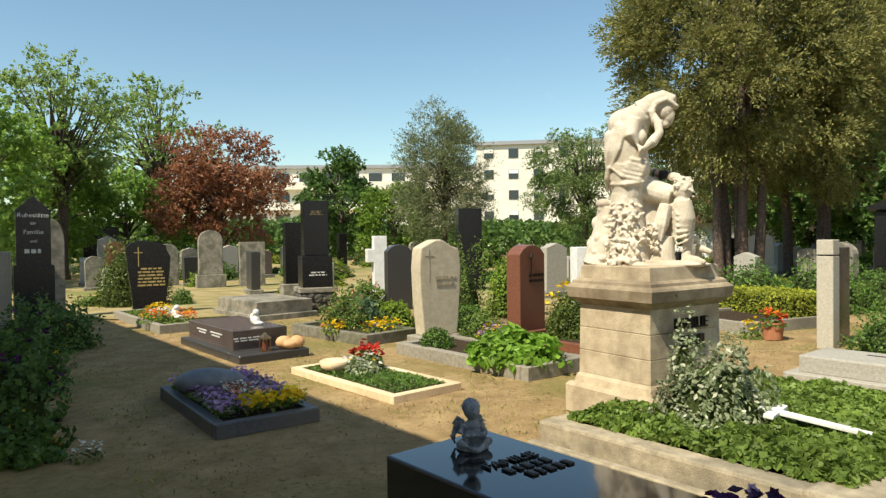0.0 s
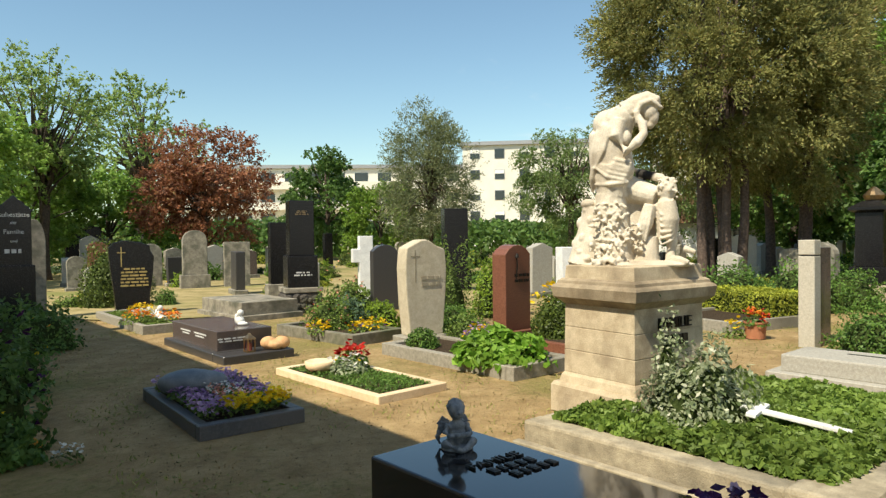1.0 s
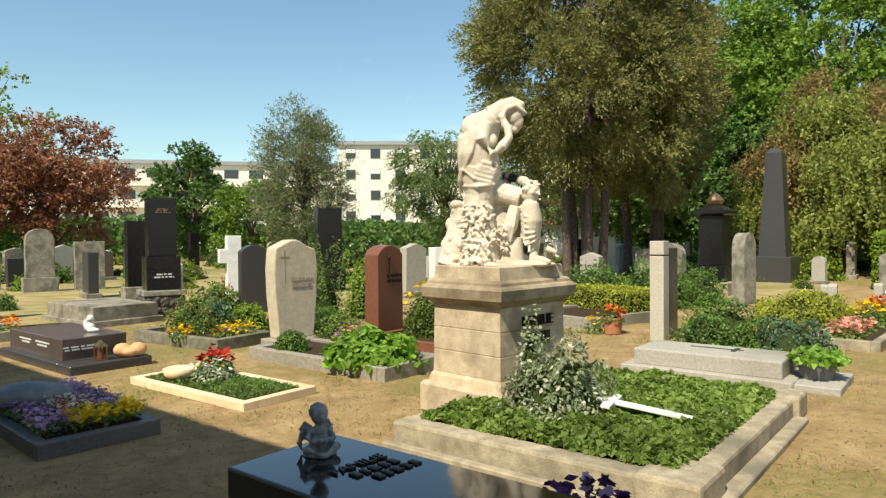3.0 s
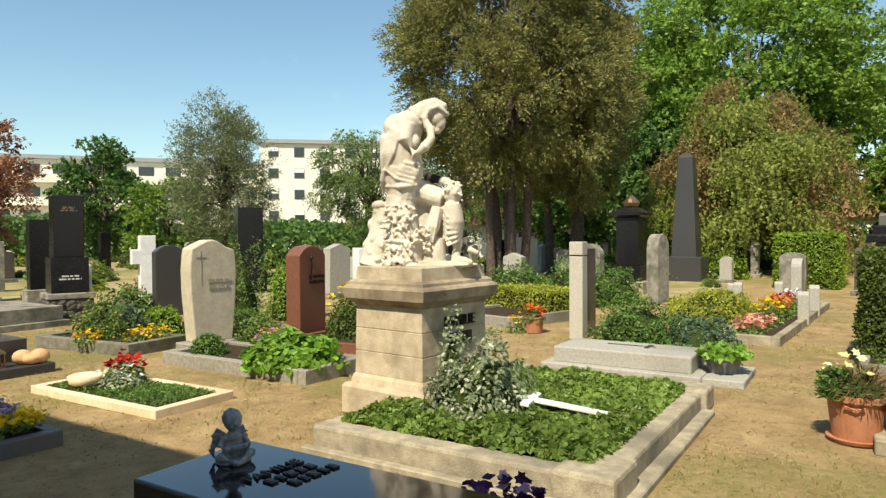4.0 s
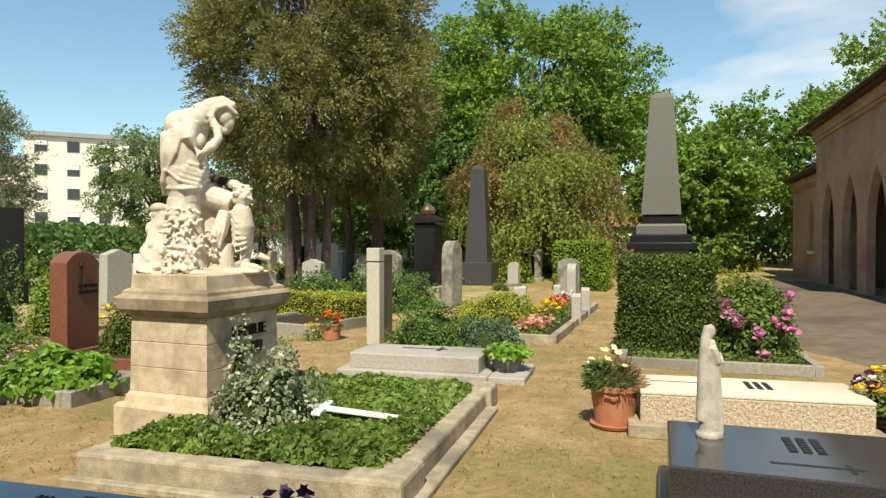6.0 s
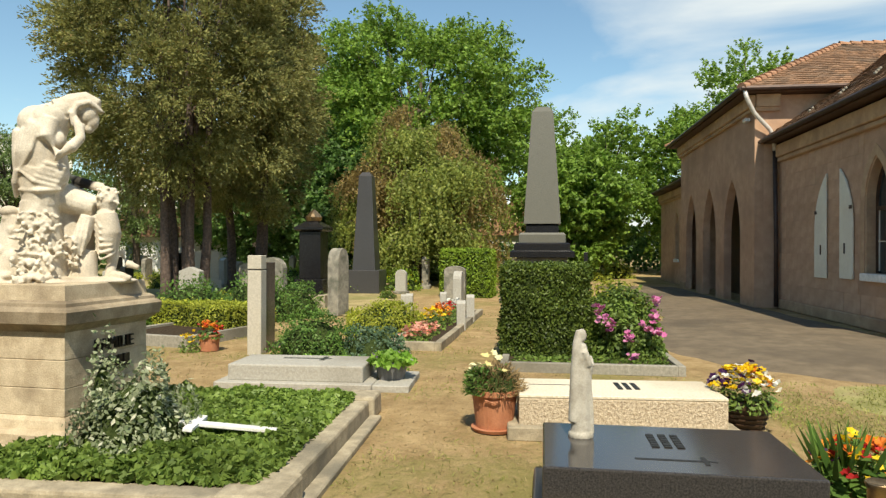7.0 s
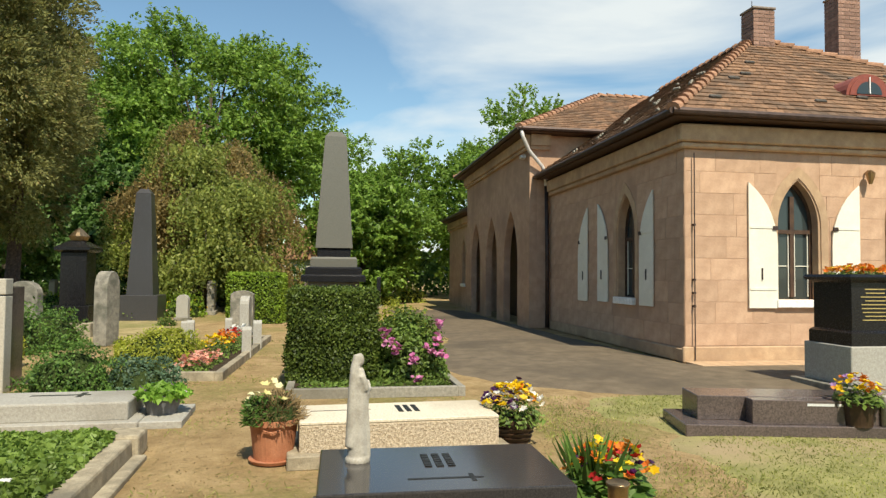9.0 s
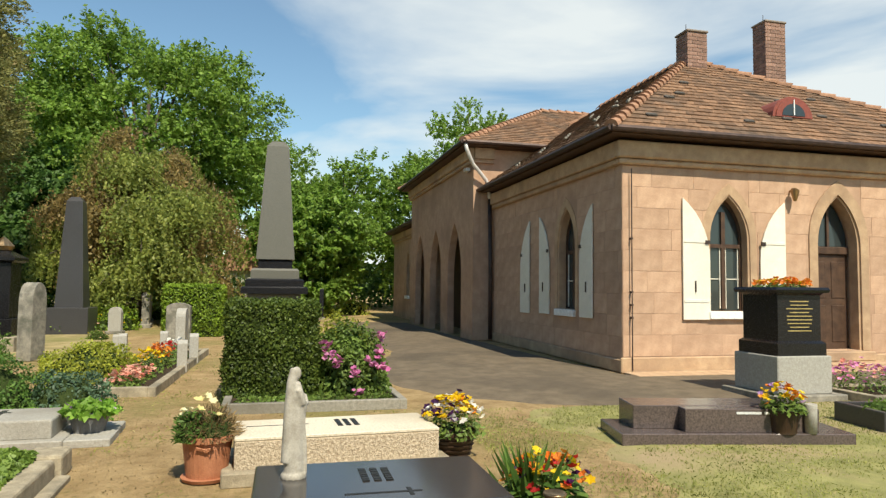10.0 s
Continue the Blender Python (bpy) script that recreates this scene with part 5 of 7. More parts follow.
# grey grave with post
slabg = slab_grave("grey_granite_slab", "grey granite grave slab with curved front edge", (7.86, 2.48, 0), 0.74, 1.62, 0.26, M["grey"], 5, 0.07, M["grey"], 0.12, 0.02)
part("plinth", box(-0.48, 0.46, -1.36, -0.932, -0.02, 0.066, bevel=0.01), M["grey"], slabg)
PO = thing("granite_post_stone", "slim light granite headstone post with banded top", "gravestone", (9.70, 4.02, 0), 3)
part("post", box(-0.06, 0.15, -0.11, 0.11, -0.02, 1.28, bevel=0.008), M["greylight"], PO)
part("band", box(-0.045, 0.135, -0.095, 0.095, 1.279, 1.30), M["darkstone"], PO)
part("top", box(-0.06, 0.15, -0.11, 0.11, 1.30, 1.51, bevel=0.008), M["greylight"], PO)
part("panel", box(0.152, 0.58, -0.08, 0.08, -0.02, 1.40, bevel=0.008), M["brownstone"], PO)
# urn monument
um = thing("urn_monument", "black granite pillar with a bronze urn on top", "monument", (18.0, 6.35, 0), 0)
part("base", box(-0.52, 0.52, -0.52, 0.52, -0.02, 0.36, bevel=0.02), M["kerb"], um)
part("plinth", box(-0.41, 0.41, -0.41, 0.41, 0.358, 0.78, bevel=0.02), M["black"], um)
part("shaft", box(-0.31, 0.31, -0.31, 0.31, 0.778, 2.1, bevel=0.015), M["black"], um)
part("cap", rings([(2.098, 0.33, 0.33), (2.15, 0.42, 0.42), (2.22, 0.42, 0.42), (2.38, 0.17, 0.17)]), M["black"], um)
part("urn", lathe([(0.10, 2.35), (0.20, 2.40), (0.24, 2.5), (0.16, 2.6), (0.08, 2.68), (0.02, 2.72)], 14), M["brass"], um)
stone("arched_headstone", "grey arched headstone with darkened shoulder", (15.8, 4.85, 0), 0.50, 0.30, 1.64, M["oldstone"], -12, ARCH)


def obelisk(at, label, h, half, top, plinth_h, plinth_w, mat_, rz=0.0, steps=()):
    ob = thing("obelisk", label, "obelisk", at, rz)
    part("plinth", box(-plinth_w, plinth_w, -plinth_w, plinth_w, -0.02, plinth_h, bevel=0.02), mat_, ob)
    z = plinth_h
    for w_, hh, tone in steps:
        part("step", rings([(z - 0.002, w_, w_), (z + hh * 0.8, w_, w_), (z + hh, w_ * 0.93, w_ * 0.93)]), M[tone], ob)
        z += hh
    part("shaft", rings([(z - 0.002, half, half), (h - 0.15, top, top), (h, top * 0.55, top * 0.55)]), mat_, ob)
    return ob


obelisk((24.0, 6.65, 0), "dark grey granite obelisk with faded lettering", 4.45, 0.42, 0.24, 0.85, 0.62, M["darkstone"], 3)
obelisk((18.3, 0.0, 0), "tall grey syenite obelisk on a stepped black base", 5.42, 0.48, 0.28, 1.42, 0.66, M["obelisk"], 2, ((0.82, 0.18, "black"), (0.72, 0.20, "black"), (0.60, 0.26, "obelisk"), (0.43, 0.24, "black")))
# cream slab, the slab with the small figure, slab with letters, urn plinth by the chapel
cream = slab_grave("cream_granite_slab", "cream granite grave slab with rough-hewn sides", (6.42, -1.10, 0), 0.74, 1.76, 0.33, M["rough_cream"], 6, 0.1, M["kerb"], 0.1)
part("top_plate", box(-0.37, 0.37, -0.88, 0.88, 0.331, 0.36, bevel=0.006), M["creamslab"], cream)
mad = slab_grave("dark_grave_slab", "polished dark granite grave slab", (4.45, -1.27, 0), 0.98, 1.50, 0.40, M["slabdark"], 2, 0.06, M["darkstone"], 0.06)
s3 = thing("stepped_grave_slab", "polished brown granite grave slab with stepped corner", "grave slab", (6.85, -5.35, 0), -9)
part("plinth", box(-0.36, 0.46, -1.25, 1.25, -0.02, 0.12, bevel=0.008), M["brownstone"], s3)
part("block", box(-0.10, 0.40, -0.9, 1.05, 0.118, 0.37, bevel=0.006), M["brownstone"], s3)
part("block", box(-0.28, -0.102, -0.9, 0.55, 0.118, 0.365, bevel=0.006), M["brownstone"], s3)
up = thing("urn_plinth", "black granite plinth with gold letters and orange pansies on top", "monument", (9.35, -8.05, 0), 2.5)
part("foot", box(-0.62, 0.62, -0.62, 0.62, -0.02, 0.10, bevel=0.01), M["oldstone"], up)
part("base", box(-0.48, 0.48, -0.48, 0.48, 0.098, 0.66, bevel=0.012), M["grey"], up)
part("foot_block", rings([(0.658, 0.43, 0.43), (0.84, 0.43, 0.43), (0.88, 0.38, 0.38)]), M["black"], up)
part("shaft", rings([(0.878, 0.38, 0.38), (1.56, 0.38, 0.38), (1.60, 0.42, 0.42)]), M["black"], up)
part("top", rings([(1.598, 0.46, 0.46), (1.64, 0.48, 0.48), (1.68, 0.46, 0.46)]), M["black"], up)

# ---- statue and small figures: each one plain mesh ----


def blob_figure(name, label, category, at, rz, pieces, voxel, material, smooth_steps=2, size=1.0):
    """A carved figure: overlapping round forms grown together into one skin. pieces: ("ball", place, radii) or ("limb", points, radii)."""
    b = bmesh.new()
    for kind_, a, r in pieces:
        if kind_ == "ball":
            q = bmesh.new()
            bmesh.ops.create_icosphere(q, subdivisions=3, radius=1.0)
            bmesh.ops.scale(q, vec=r, verts=q.verts)
            bmesh.ops.translate(q, vec=a, verts=q.verts)
            b = join(b, q)
        elif kind_ == "limb":
            v, f = tube(a, r, 16)
            q = bmesh.new()
            vs = [q.verts.new(p) for p in v]
            for p in f:
                q.faces.new([vs[i] for i in p])
            bmesh.ops.recalc_face_normals(q, faces=q.faces[:])
            b = join(b, q)
        else:
            b = box(*a, bm=b)
    bmesh.ops.scale(b, vec=(size,) * 3, verts=b.verts)
    ob = part(name, b, material, smooth=True)
    ob.matrix_basis = pose(*at, 0, 0, rz)
    m = ob.modifiers.new("skin", 'REMESH')
    m.mode, m.voxel_size, m.use_smooth_shade = 'VOXEL', voxel, True
    if smooth_steps:
        m = ob.modifiers.new("soften", 'SMOOTH')
        m.iterations, m.factor = smooth_steps, 0.5
    return tagged(ob, label, category)


S = []


def ball(x, y, z, rx, ry=None, rz=None):
    S.append(("ball", (x, y, z), (rx, ry or rx, rz or rx)))


def limb(pts, radii):
    S.append(("limb", pts, radii))


srng = random.Random(5)
# low ground, rock and stump
ball(3.7, 0, 0.5, 52, 27, 4)
limb([(-40.3, 2, -0.5), (-36.6, 2, 20.4), (-34.0, 2, 37.2), (-33.5, 2, 52.9)], [17, 14, 11.5, 9.5])
ball(-37.7, 0, 56.0, 7, 8, 5)
limb([(-16.2, 0, -0.5), (-16.2, 0, 25.7), (-17.3, 0, 46.6), (-17.8, 0, 64.9)], [21, 17.5, 14.5, 13.5])
# hips and wrapped cloth
limb([(-16.2, 0, 61.3), (-15.7, 0, 75.4), (-14.1, 0, 89.5)], [13.5, 15.5, 17])
limb([(-30.9, -9, 88.5), (-20.4, -15.2, 79.6), (-5.8, -13.5, 75.9), (2.6, -7, 80.6)], [0.8, 1.9, 1.9, 0.8])
limb([(-29.8, -9, 90.6), (-18.3, -15.2, 83.2), (-4.2, -13.5, 79.6), (2.6, -7, 83.8)], [0.8, 1.9, 1.9, 0.8])
limb([(-28.8, -9, 92.7), (-16.2, -15.2, 86.9), (-2.6, -13.5, 83.2), (2.6, -7, 86.9)], [0.8, 1.9, 1.9, 0.8])
limb([(-27.7, -9, 94.8), (-14.1, -15.2, 90.6), (-1.0, -13.5, 86.9), (2.6, -7, 90.1)], [0.8, 1.9, 1.9, 0.8])
limb([(-26.7, -9, 96.9), (-12.0, -15.2, 94.2), (0.5, -13.5, 90.6), (2.6, -7, 93.2)], [0.8, 1.9, 1.9, 0.8])
ball(-4.2, -3, 86.4, 8, 13, 10)
limb([(-31.4, -6, 73.3), (-17.3, -16.5, 72.3), (-1.6, -12, 74.3)], [1.4, 1.9, 1.4])
# torso bent forward, back and cloak
limb([(-13.6, 0, 88.5), (-15.7, 0, 105.2), (-14.1, 0, 123.0), (-5.8, 0, 136.6)], [15.5, 15.5, 16.5, 12.5])
ball(-19.4, 3, 128.3, 14, 15, 14)
ball(-11.0, -8, 130.9, 11.5, 9, 11)
limb([(-4.7, 4, 141.9), (-20.4, 5, 133.5), (-28.8, 4, 118.3), (-30.9, 3, 101.6), (-30.9, 2, 88.5), (-31.9, 2, 78.0)], [6, 9, 8.5, 6, 5, 2.6])
limb([(-12.0, -13.0, 141.4), (-17.8, -16, 122.0), (-23.0, -15, 103.1), (-30.9, -8, 86.9)], [0.8, 1.7, 1.7, 0.8])
limb([(-14.7, -11.5, 139.3), (-20.2, -14, 121.5), (-24.9, -13, 103.1), (-31.4, -6, 86.4)], [0.8, 1.7, 1.7, 0.8])
limb([(-17.3, -10.0, 137.2), (-22.5, -12, 120.9), (-26.7, -11, 103.1), (-31.9, -4, 85.9)], [0.8, 1.7, 1.7, 0.8])
limb([(-19.9, -8.5, 135.1), (-24.9, -10, 120.4), (-28.5, -9, 103.1), (-32.5, -2, 85.3)], [0.8, 1.7, 1.7, 0.8])
limb([(-22.5, -7.0, 133.0), (-27.2, -8, 119.9), (-30.4, -7, 103.1), (-33.0, 0, 84.8)], [0.8, 1.7, 1.7, 0.8])
limb([(-25.1, -5.5, 130.9), (-29.6, -6, 119.4), (-32.2, -5, 103.1), (-33.5, 2, 84.3)], [0.8, 1.7, 1.7, 0.8])
limb([(-32.5, -7, 89.5), (-34.0, -4, 79.1), (-33.5, 2, 67.5)], [2.2, 2.6, 1.5])
# neck, bowed head and hood
limb([(-4.7, 0, 137.7), (6.8, 0, 144.0), (16.2, 0, 144.5)], [11, 8.5, 7])
ball(16.2, 0, 138.2, 8, 7.5, 9.5)
ball(19.4, 0, 132.5, 5.5, 5.5, 7.5)
ball(23.6, 0, 135.1, 1.8, 1.8, 3)
ball(17.3, 0, 126.2, 4, 4, 4)
limb([(-1.6, 0, 139.3), (6.8, 0, 146.1), (15.2, 0, 148.7), (23.0, 0, 146.1), (28.3, 0, 140.3)], [10, 8.5, 8, 6, 2.2])
limb([(6.8, -8.5, 126.2), (5.8, -9.5, 136.6), (9.4, -9, 143.5), (17.3, -7.5, 146.6), (27.2, -3, 140.3)], [2.2, 2.8, 2.8, 2.6, 1.8])
limb([(6.8, 8.5, 126.2), (5.8, 9.5, 136.6), (9.4, 9, 143.5), (17.3, 7.5, 146.6), (27.2, 3, 140.3)], [2.2, 2.8, 2.8, 2.6, 1.8])
# arm that props the chin
ball(-5.2, -10, 113.6, 6.5, 7, 8)
limb([(-9.9, -12, 129.3), (-12.0, -16, 114.7), (-4.2, -18, 100.0), (5.2, -19, 107.9), (11.5, -15, 116.2), (10.5, -12, 125.1), (7.3, -10, 133.5)], [7, 6.2, 5.2, 4.7, 3.8, 3.8, 2])
limb([(11.5, -16, 119.9), (8.9, -14, 129.3)], [1.5, 1.3])
limb([(13.1, -13, 122.0), (14.1, -10, 128.3)], [1.5, 1.2])
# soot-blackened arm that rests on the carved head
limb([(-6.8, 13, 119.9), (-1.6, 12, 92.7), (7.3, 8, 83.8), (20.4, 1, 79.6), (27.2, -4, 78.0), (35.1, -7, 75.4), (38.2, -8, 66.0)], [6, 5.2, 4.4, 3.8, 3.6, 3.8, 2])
limb([(27.7, -8, 79.1), (29.3, -11, 71.2)], [1.6, 1.1])
limb([(30.9, -8, 78.3), (32.5, -11, 70.2)], [1.6, 1.1])
limb([(34.0, -8, 77.5), (35.6, -11, 69.1)], [1.6, 1.1])
# seat block
S.append(("box", (-6.8, 22.0, 3, 24, 0, 64), None))
# carved head, draped leg and feet
ball(30.9, -4, 67.0, 8.5, 8, 11.5)
ball(29.8, -7, 56.0, 5.5, 5, 5)
ball(33.0, -11, 67.0, 2, 2.4, 3)
limb([(29.8, -4, 56.0), (31.9, -6, 40.3), (30.9, -4, 23.6)], [9, 10, 8.5])
limb([(20.4, -8, 53.9), (25.7, -13.6, 44.5), (33.5, -13.8, 42.4), (40.3, -6, 50.8)], [0.6, 1.3, 1.3, 0.6])
limb([(20.8, -8, 48.7), (25.7, -13.6, 39.3), (33.5, -13.8, 38.2), (40.3, -6, 46.1)], [0.6, 1.3, 1.3, 0.6])
limb([(21.2, -8, 43.5), (25.7, -13.6, 34.0), (33.5, -13.8, 34.0), (40.3, -6, 41.4)], [0.6, 1.3, 1.3, 0.6])
limb([(21.5, -8, 38.2), (25.7, -13.6, 28.8), (33.5, -13.8, 29.8), (40.3, -6, 36.6)], [0.6, 1.3, 1.3, 0.6])
limb([(21.9, -8, 33.0), (25.7, -13.6, 23.6), (33.5, -13.8, 25.7), (40.3, -6, 31.9)], [0.6, 1.3, 1.3, 0.6])
limb([(22.3, -8, 27.7), (25.7, -13.6, 18.3), (33.5, -13.8, 21.5), (40.3, -6, 27.2)], [0.6, 1.3, 1.3, 0.6])
limb([(35.6, -4, 23.6), (34.6, -5, 13.6), (33.0, -7, 6.8)], [5.2, 4, 4.2])
limb([(30.9, -6, 5.2), (41.4, -12, 4.7), (48.7, -15, 2.6)], [4.2, 3.6, 2])
limb([(16.8, -8, 53.9), (12.6, -10, 37.2), (8.4, -9, 23.6)], [5.5, 6.8, 4.5])
limb([(16.2, -3, 25.7), (13.6, -5, 3.7)], [8, 11])
limb([(18.3, -13, 52.9), (15.2, -16, 36.1), (12.0, -14, 20.4)], [0.7, 1.5, 0.8])
limb([(15.2, -13, 52.9), (12.0, -16, 36.1), (8.9, -14, 20.4)], [0.7, 1.5, 0.8])
limb([(12.0, -13, 52.9), (8.9, -16, 36.1), (5.8, -14, 20.4)], [0.7, 1.5, 0.8])
limb([(41.4, 8, 24.6), (47.1, 4, 14.1), (55.5, 0, 11.0)], [4.5, 3.6, 2])
limb([(-8.4, 5, 71.7), (7.3, 4, 66.5), (22.5, 0, 61.3)], [12.5, 11.5, 9])
# carved flowers over the rock
for _ in range(210):
    z = srng.uniform(2, 56)
    ball(-16 + srng.uniform(-17, 12) + 4 * math.sin(z * 0.3), -15.5 - 6 * (1 - z / 56) + srng.uniform(-1.5, 1.5), z, srng.uniform(0.9, 2.0))
for _ in range(30):
    ball(-22 + srng.uniform(-9, 14), -13.5 + srng.uniform(-1, 1), 48 + srng.uniform(-4, 5), srng.uniform(1.4, 2.6))
for _ in range(34):
    ball(srng.uniform(-2, 10), -15 + srng.uniform(-3, 2), srng.uniform(12, 38), srng.uniform(0.8, 2.0))
for _ in range(30):
    ball(31 + srng.uniform(-9, 9), -9 + srng.uniform(-3, 2), 67 + srng.uniform(-12, 10), srng.uniform(0.7, 1.5))
for _ in range(26):
    ball(srng.uniform(-34, -10), -25 + srng.uniform(-2, 2), srng.uniform(1, 6), srng.uniform(1.2, 2.6))
# rough rock
for _ in range(40):
    z = srng.uniform(0, 55)
    w = srng.uniform(0, 6.28)
    rr_ = 15 - 0.14 * z
    ball(-39 + 0.11 * z + rr_ * math.cos(w), 2 + rr_ * math.sin(w), z, srng.uniform(2, 4.5), None, srng.uniform(3, 7))
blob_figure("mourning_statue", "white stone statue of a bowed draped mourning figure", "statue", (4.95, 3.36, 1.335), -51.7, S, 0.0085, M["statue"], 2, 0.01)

# small seated angel on the black slab
S = []
ball(0, 0.005, 0.07, 0.050, 0.042, 0.062)
ball(0, 0.0, 0.115, 0.046, 0.034, 0.03)
ball(0, -0.004, 0.195, 0.043, 0.042, 0.047)
ball(0, -0.034, 0.183, 0.028, 0.016, 0.026)
ball(0, -0.051, 0.188, 0.006, 0.007, 0.008)
limb([(0, 0, 0.12), (0, 0, 0.16)], [0.022, 0.020])
ball(0, 0.010, 0.207, 0.047, 0.043, 0.044)
for k in range(40):
    w = srng.uniform(0, 6.28)
    h_ = srng.uniform(0.0, 1.5)
    ball(0.044 * math.cos(w) * math.cos(h_), 0.012 + 0.040 * math.sin(w) * math.cos(h_), 0.208 + 0.040 * math.sin(h_), srng.uniform(0.006, 0.009))
for s in (-1, 1):
    limb([(s * 0.044, 0, 0.125), (s * 0.066, -0.015, 0.088), (s * 0.050, -0.050, 0.078), (-s * 0.022, -0.062, 0.082)], [0.017, 0.016, 0.014, 0.011])
    limb([(s * 0.03, 0.0, 0.028), (s * 0.074, -0.045, 0.040), (s * 0.02, -0.085, 0.018), (-s * 0.012, -0.098, 0.012)], [0.028, 0.024, 0.017, 0.012])
    for q in range(5):
        limb([(s * 0.028, 0.036, 0.125), (s * (0.062 + 0.008 * q), 0.045, 0.150 - 0.024 * q), (s * (0.088 - 0.004 * q), 0.050, 0.118 - 0.026 * q)], [0.010, 0.011, 0.006])
ball(0, -0.01, 0.008, 0.085, 0.08, 0.014)
blob_figure("angel_figure", "small grey cast-stone angel seated with folded arms", "figurine", (1.99, 2.12, 0.548), -20, S, 0.0036, M["angel"], 1, 0.98)

# madonna
S = []
limb([(0, 0, 0.0), (0, 0, 0.03)], [0.105, 0.10])
limb([(0, 0, 0.02), (0.0, 0, 0.2), (0.012, 0, 0.4), (0.005, 0, 0.52), (0, 0, 0.60)], [0.085, 0.075, 0.07, 0.065, 0.04])
ball(0.008, 0, 0.655, 0.036, 0.036, 0.046)
limb([(-0.015, 0, 0.69), (-0.035, 0, 0.6), (-0.05, 0, 0.4), (-0.06, 0, 0.1)], [0.03, 0.04, 0.045, 0.05])
for s in (-1, 1):
    limb([(0.0, s * 0.055, 0.56), (0.035, s * 0.06, 0.47), (0.08, s * 0.03, 0.46), (0.085, 0.0, 0.52)], [0.028, 0.03, 0.026, 0.016])
    limb([(0.05, s * 0.05, 0.46), (0.06, s * 0.04, 0.36)], [0.028, 0.012])
for k in range(5):
    limb([(0.05 - 0.01 * k, -0.05 + 0.025 * k, 0.44), (0.065, -0.06 + 0.03 * k, 0.2), (0.075, -0.06 + 0.03 * k, 0.03)], [0.008, 0.014, 0.012])
S = [(k_, [(p_[0] * 0.8, p_[1] * 0.8, p_[2]) for p_ in a_] if k_ == "limb" else (a_[0] * 0.8, a_[1] * 0.8, a_[2]), [q_ * 0.8 for q_ in r_] if k_ == "limb" else (r_[0] * 0.85, r_[1] * 0.85, r_[2])) for k_, a_, r_ in S]
blob_figure("madonna_figure", "pale stone praying madonna figure on a grave slab", "figurine", (4.60, -0.76, 0.398), -60, S, 0.008, M["madonna"], 2)

# small white angel on the dark slab, heart stone, lantern, boulder, bowl
S = []
ball(0, 0, 0.05, 0.05, 0.04, 0.06); ball(0, 0, 0.15, 0.04); ball(-0.05, 0.02, 0.08, 0.02, 0.03, 0.06); ball(0.03, -0.03, 0.02, 0.06, 0.03, 0.025)
blob_figure("angel_figure", "small white plaster angel kneeling on a slab", "figurine", (3.30, 8.95, 0.37), -20, S, 0.008, M["whitestone"], 1, 1.2)
blob_figure("angel_figure", "small white plaster angel among orange flowers", "figurine", (2.95, 12.1, 0.2), -20, S, 0.008, M["whitestone"], 1, 1.3)
S = []
ball(-0.09, 0, 0.09, 0.11, 0.10, 0.09); ball(0.09, 0.0, 0.09, 0.11, 0.10, 0.09); ball(0.0, -0.05, 0.07, 0.1, 0.09, 0.07)
blob_figure("heart_stone", "rounded ochre heart-shaped stone on the step", "stone", (3.52, 8.22, 0.098), -25, S, 0.012, M["ochre"], 2)
S = []
ball(0, 0, 0.10, 0.30, 0.19, 0.13); ball(0.12, 0.03, 0.09, 0.24, 0.16, 0.11)
blob_figure("boulder", "smooth grey-blue boulder on a pansy grave", "stone", (1.80, 6.12, 0.13), -20, S, 0.02, M["pebble"], 3)
lan = thing("grave_lantern", "rusty glass grave lantern with a peaked lid", "lantern", (3.16, 8.22, 0.098), 10)
part("base", box(-0.06, 0.06, -0.06, 0.06, 0, 0.02), M["brass"], lan)
for sx in (-1, 1):
    for sy in (-1, 1):
        part("post", box(sx * 0.05 - 0.007, sx * 0.05 + 0.007, sy * 0.05 - 0.007, sy * 0.05 + 0.007, 0.018, 0.17), M["brass"], lan)
part("candle", lathe([(0.035, 0.02), (0.035, 0.12), (0.01, 0.13)], 12), M["redmetal"], lan)
part("lid", rings([(0.168, 0.065, 0.065), (0.19, 0.06, 0.06), (0.23, 0.02, 0.02), (0.25, 0.012, 0.012)]), M["brass"], lan)
bw = thing("stone_bowl", "light sandstone bowl on a small grave", "bowl", (3.38, 6.55, 0.065), 0)
part("bowl", lathe([(0.09, 0), (0.16, 0.05), (0.175, 0.12), (0.15, 0.13), (0.12, 0.09)], 20), M["sandkerb"], bw, smooth=True)

# ---- planting ----


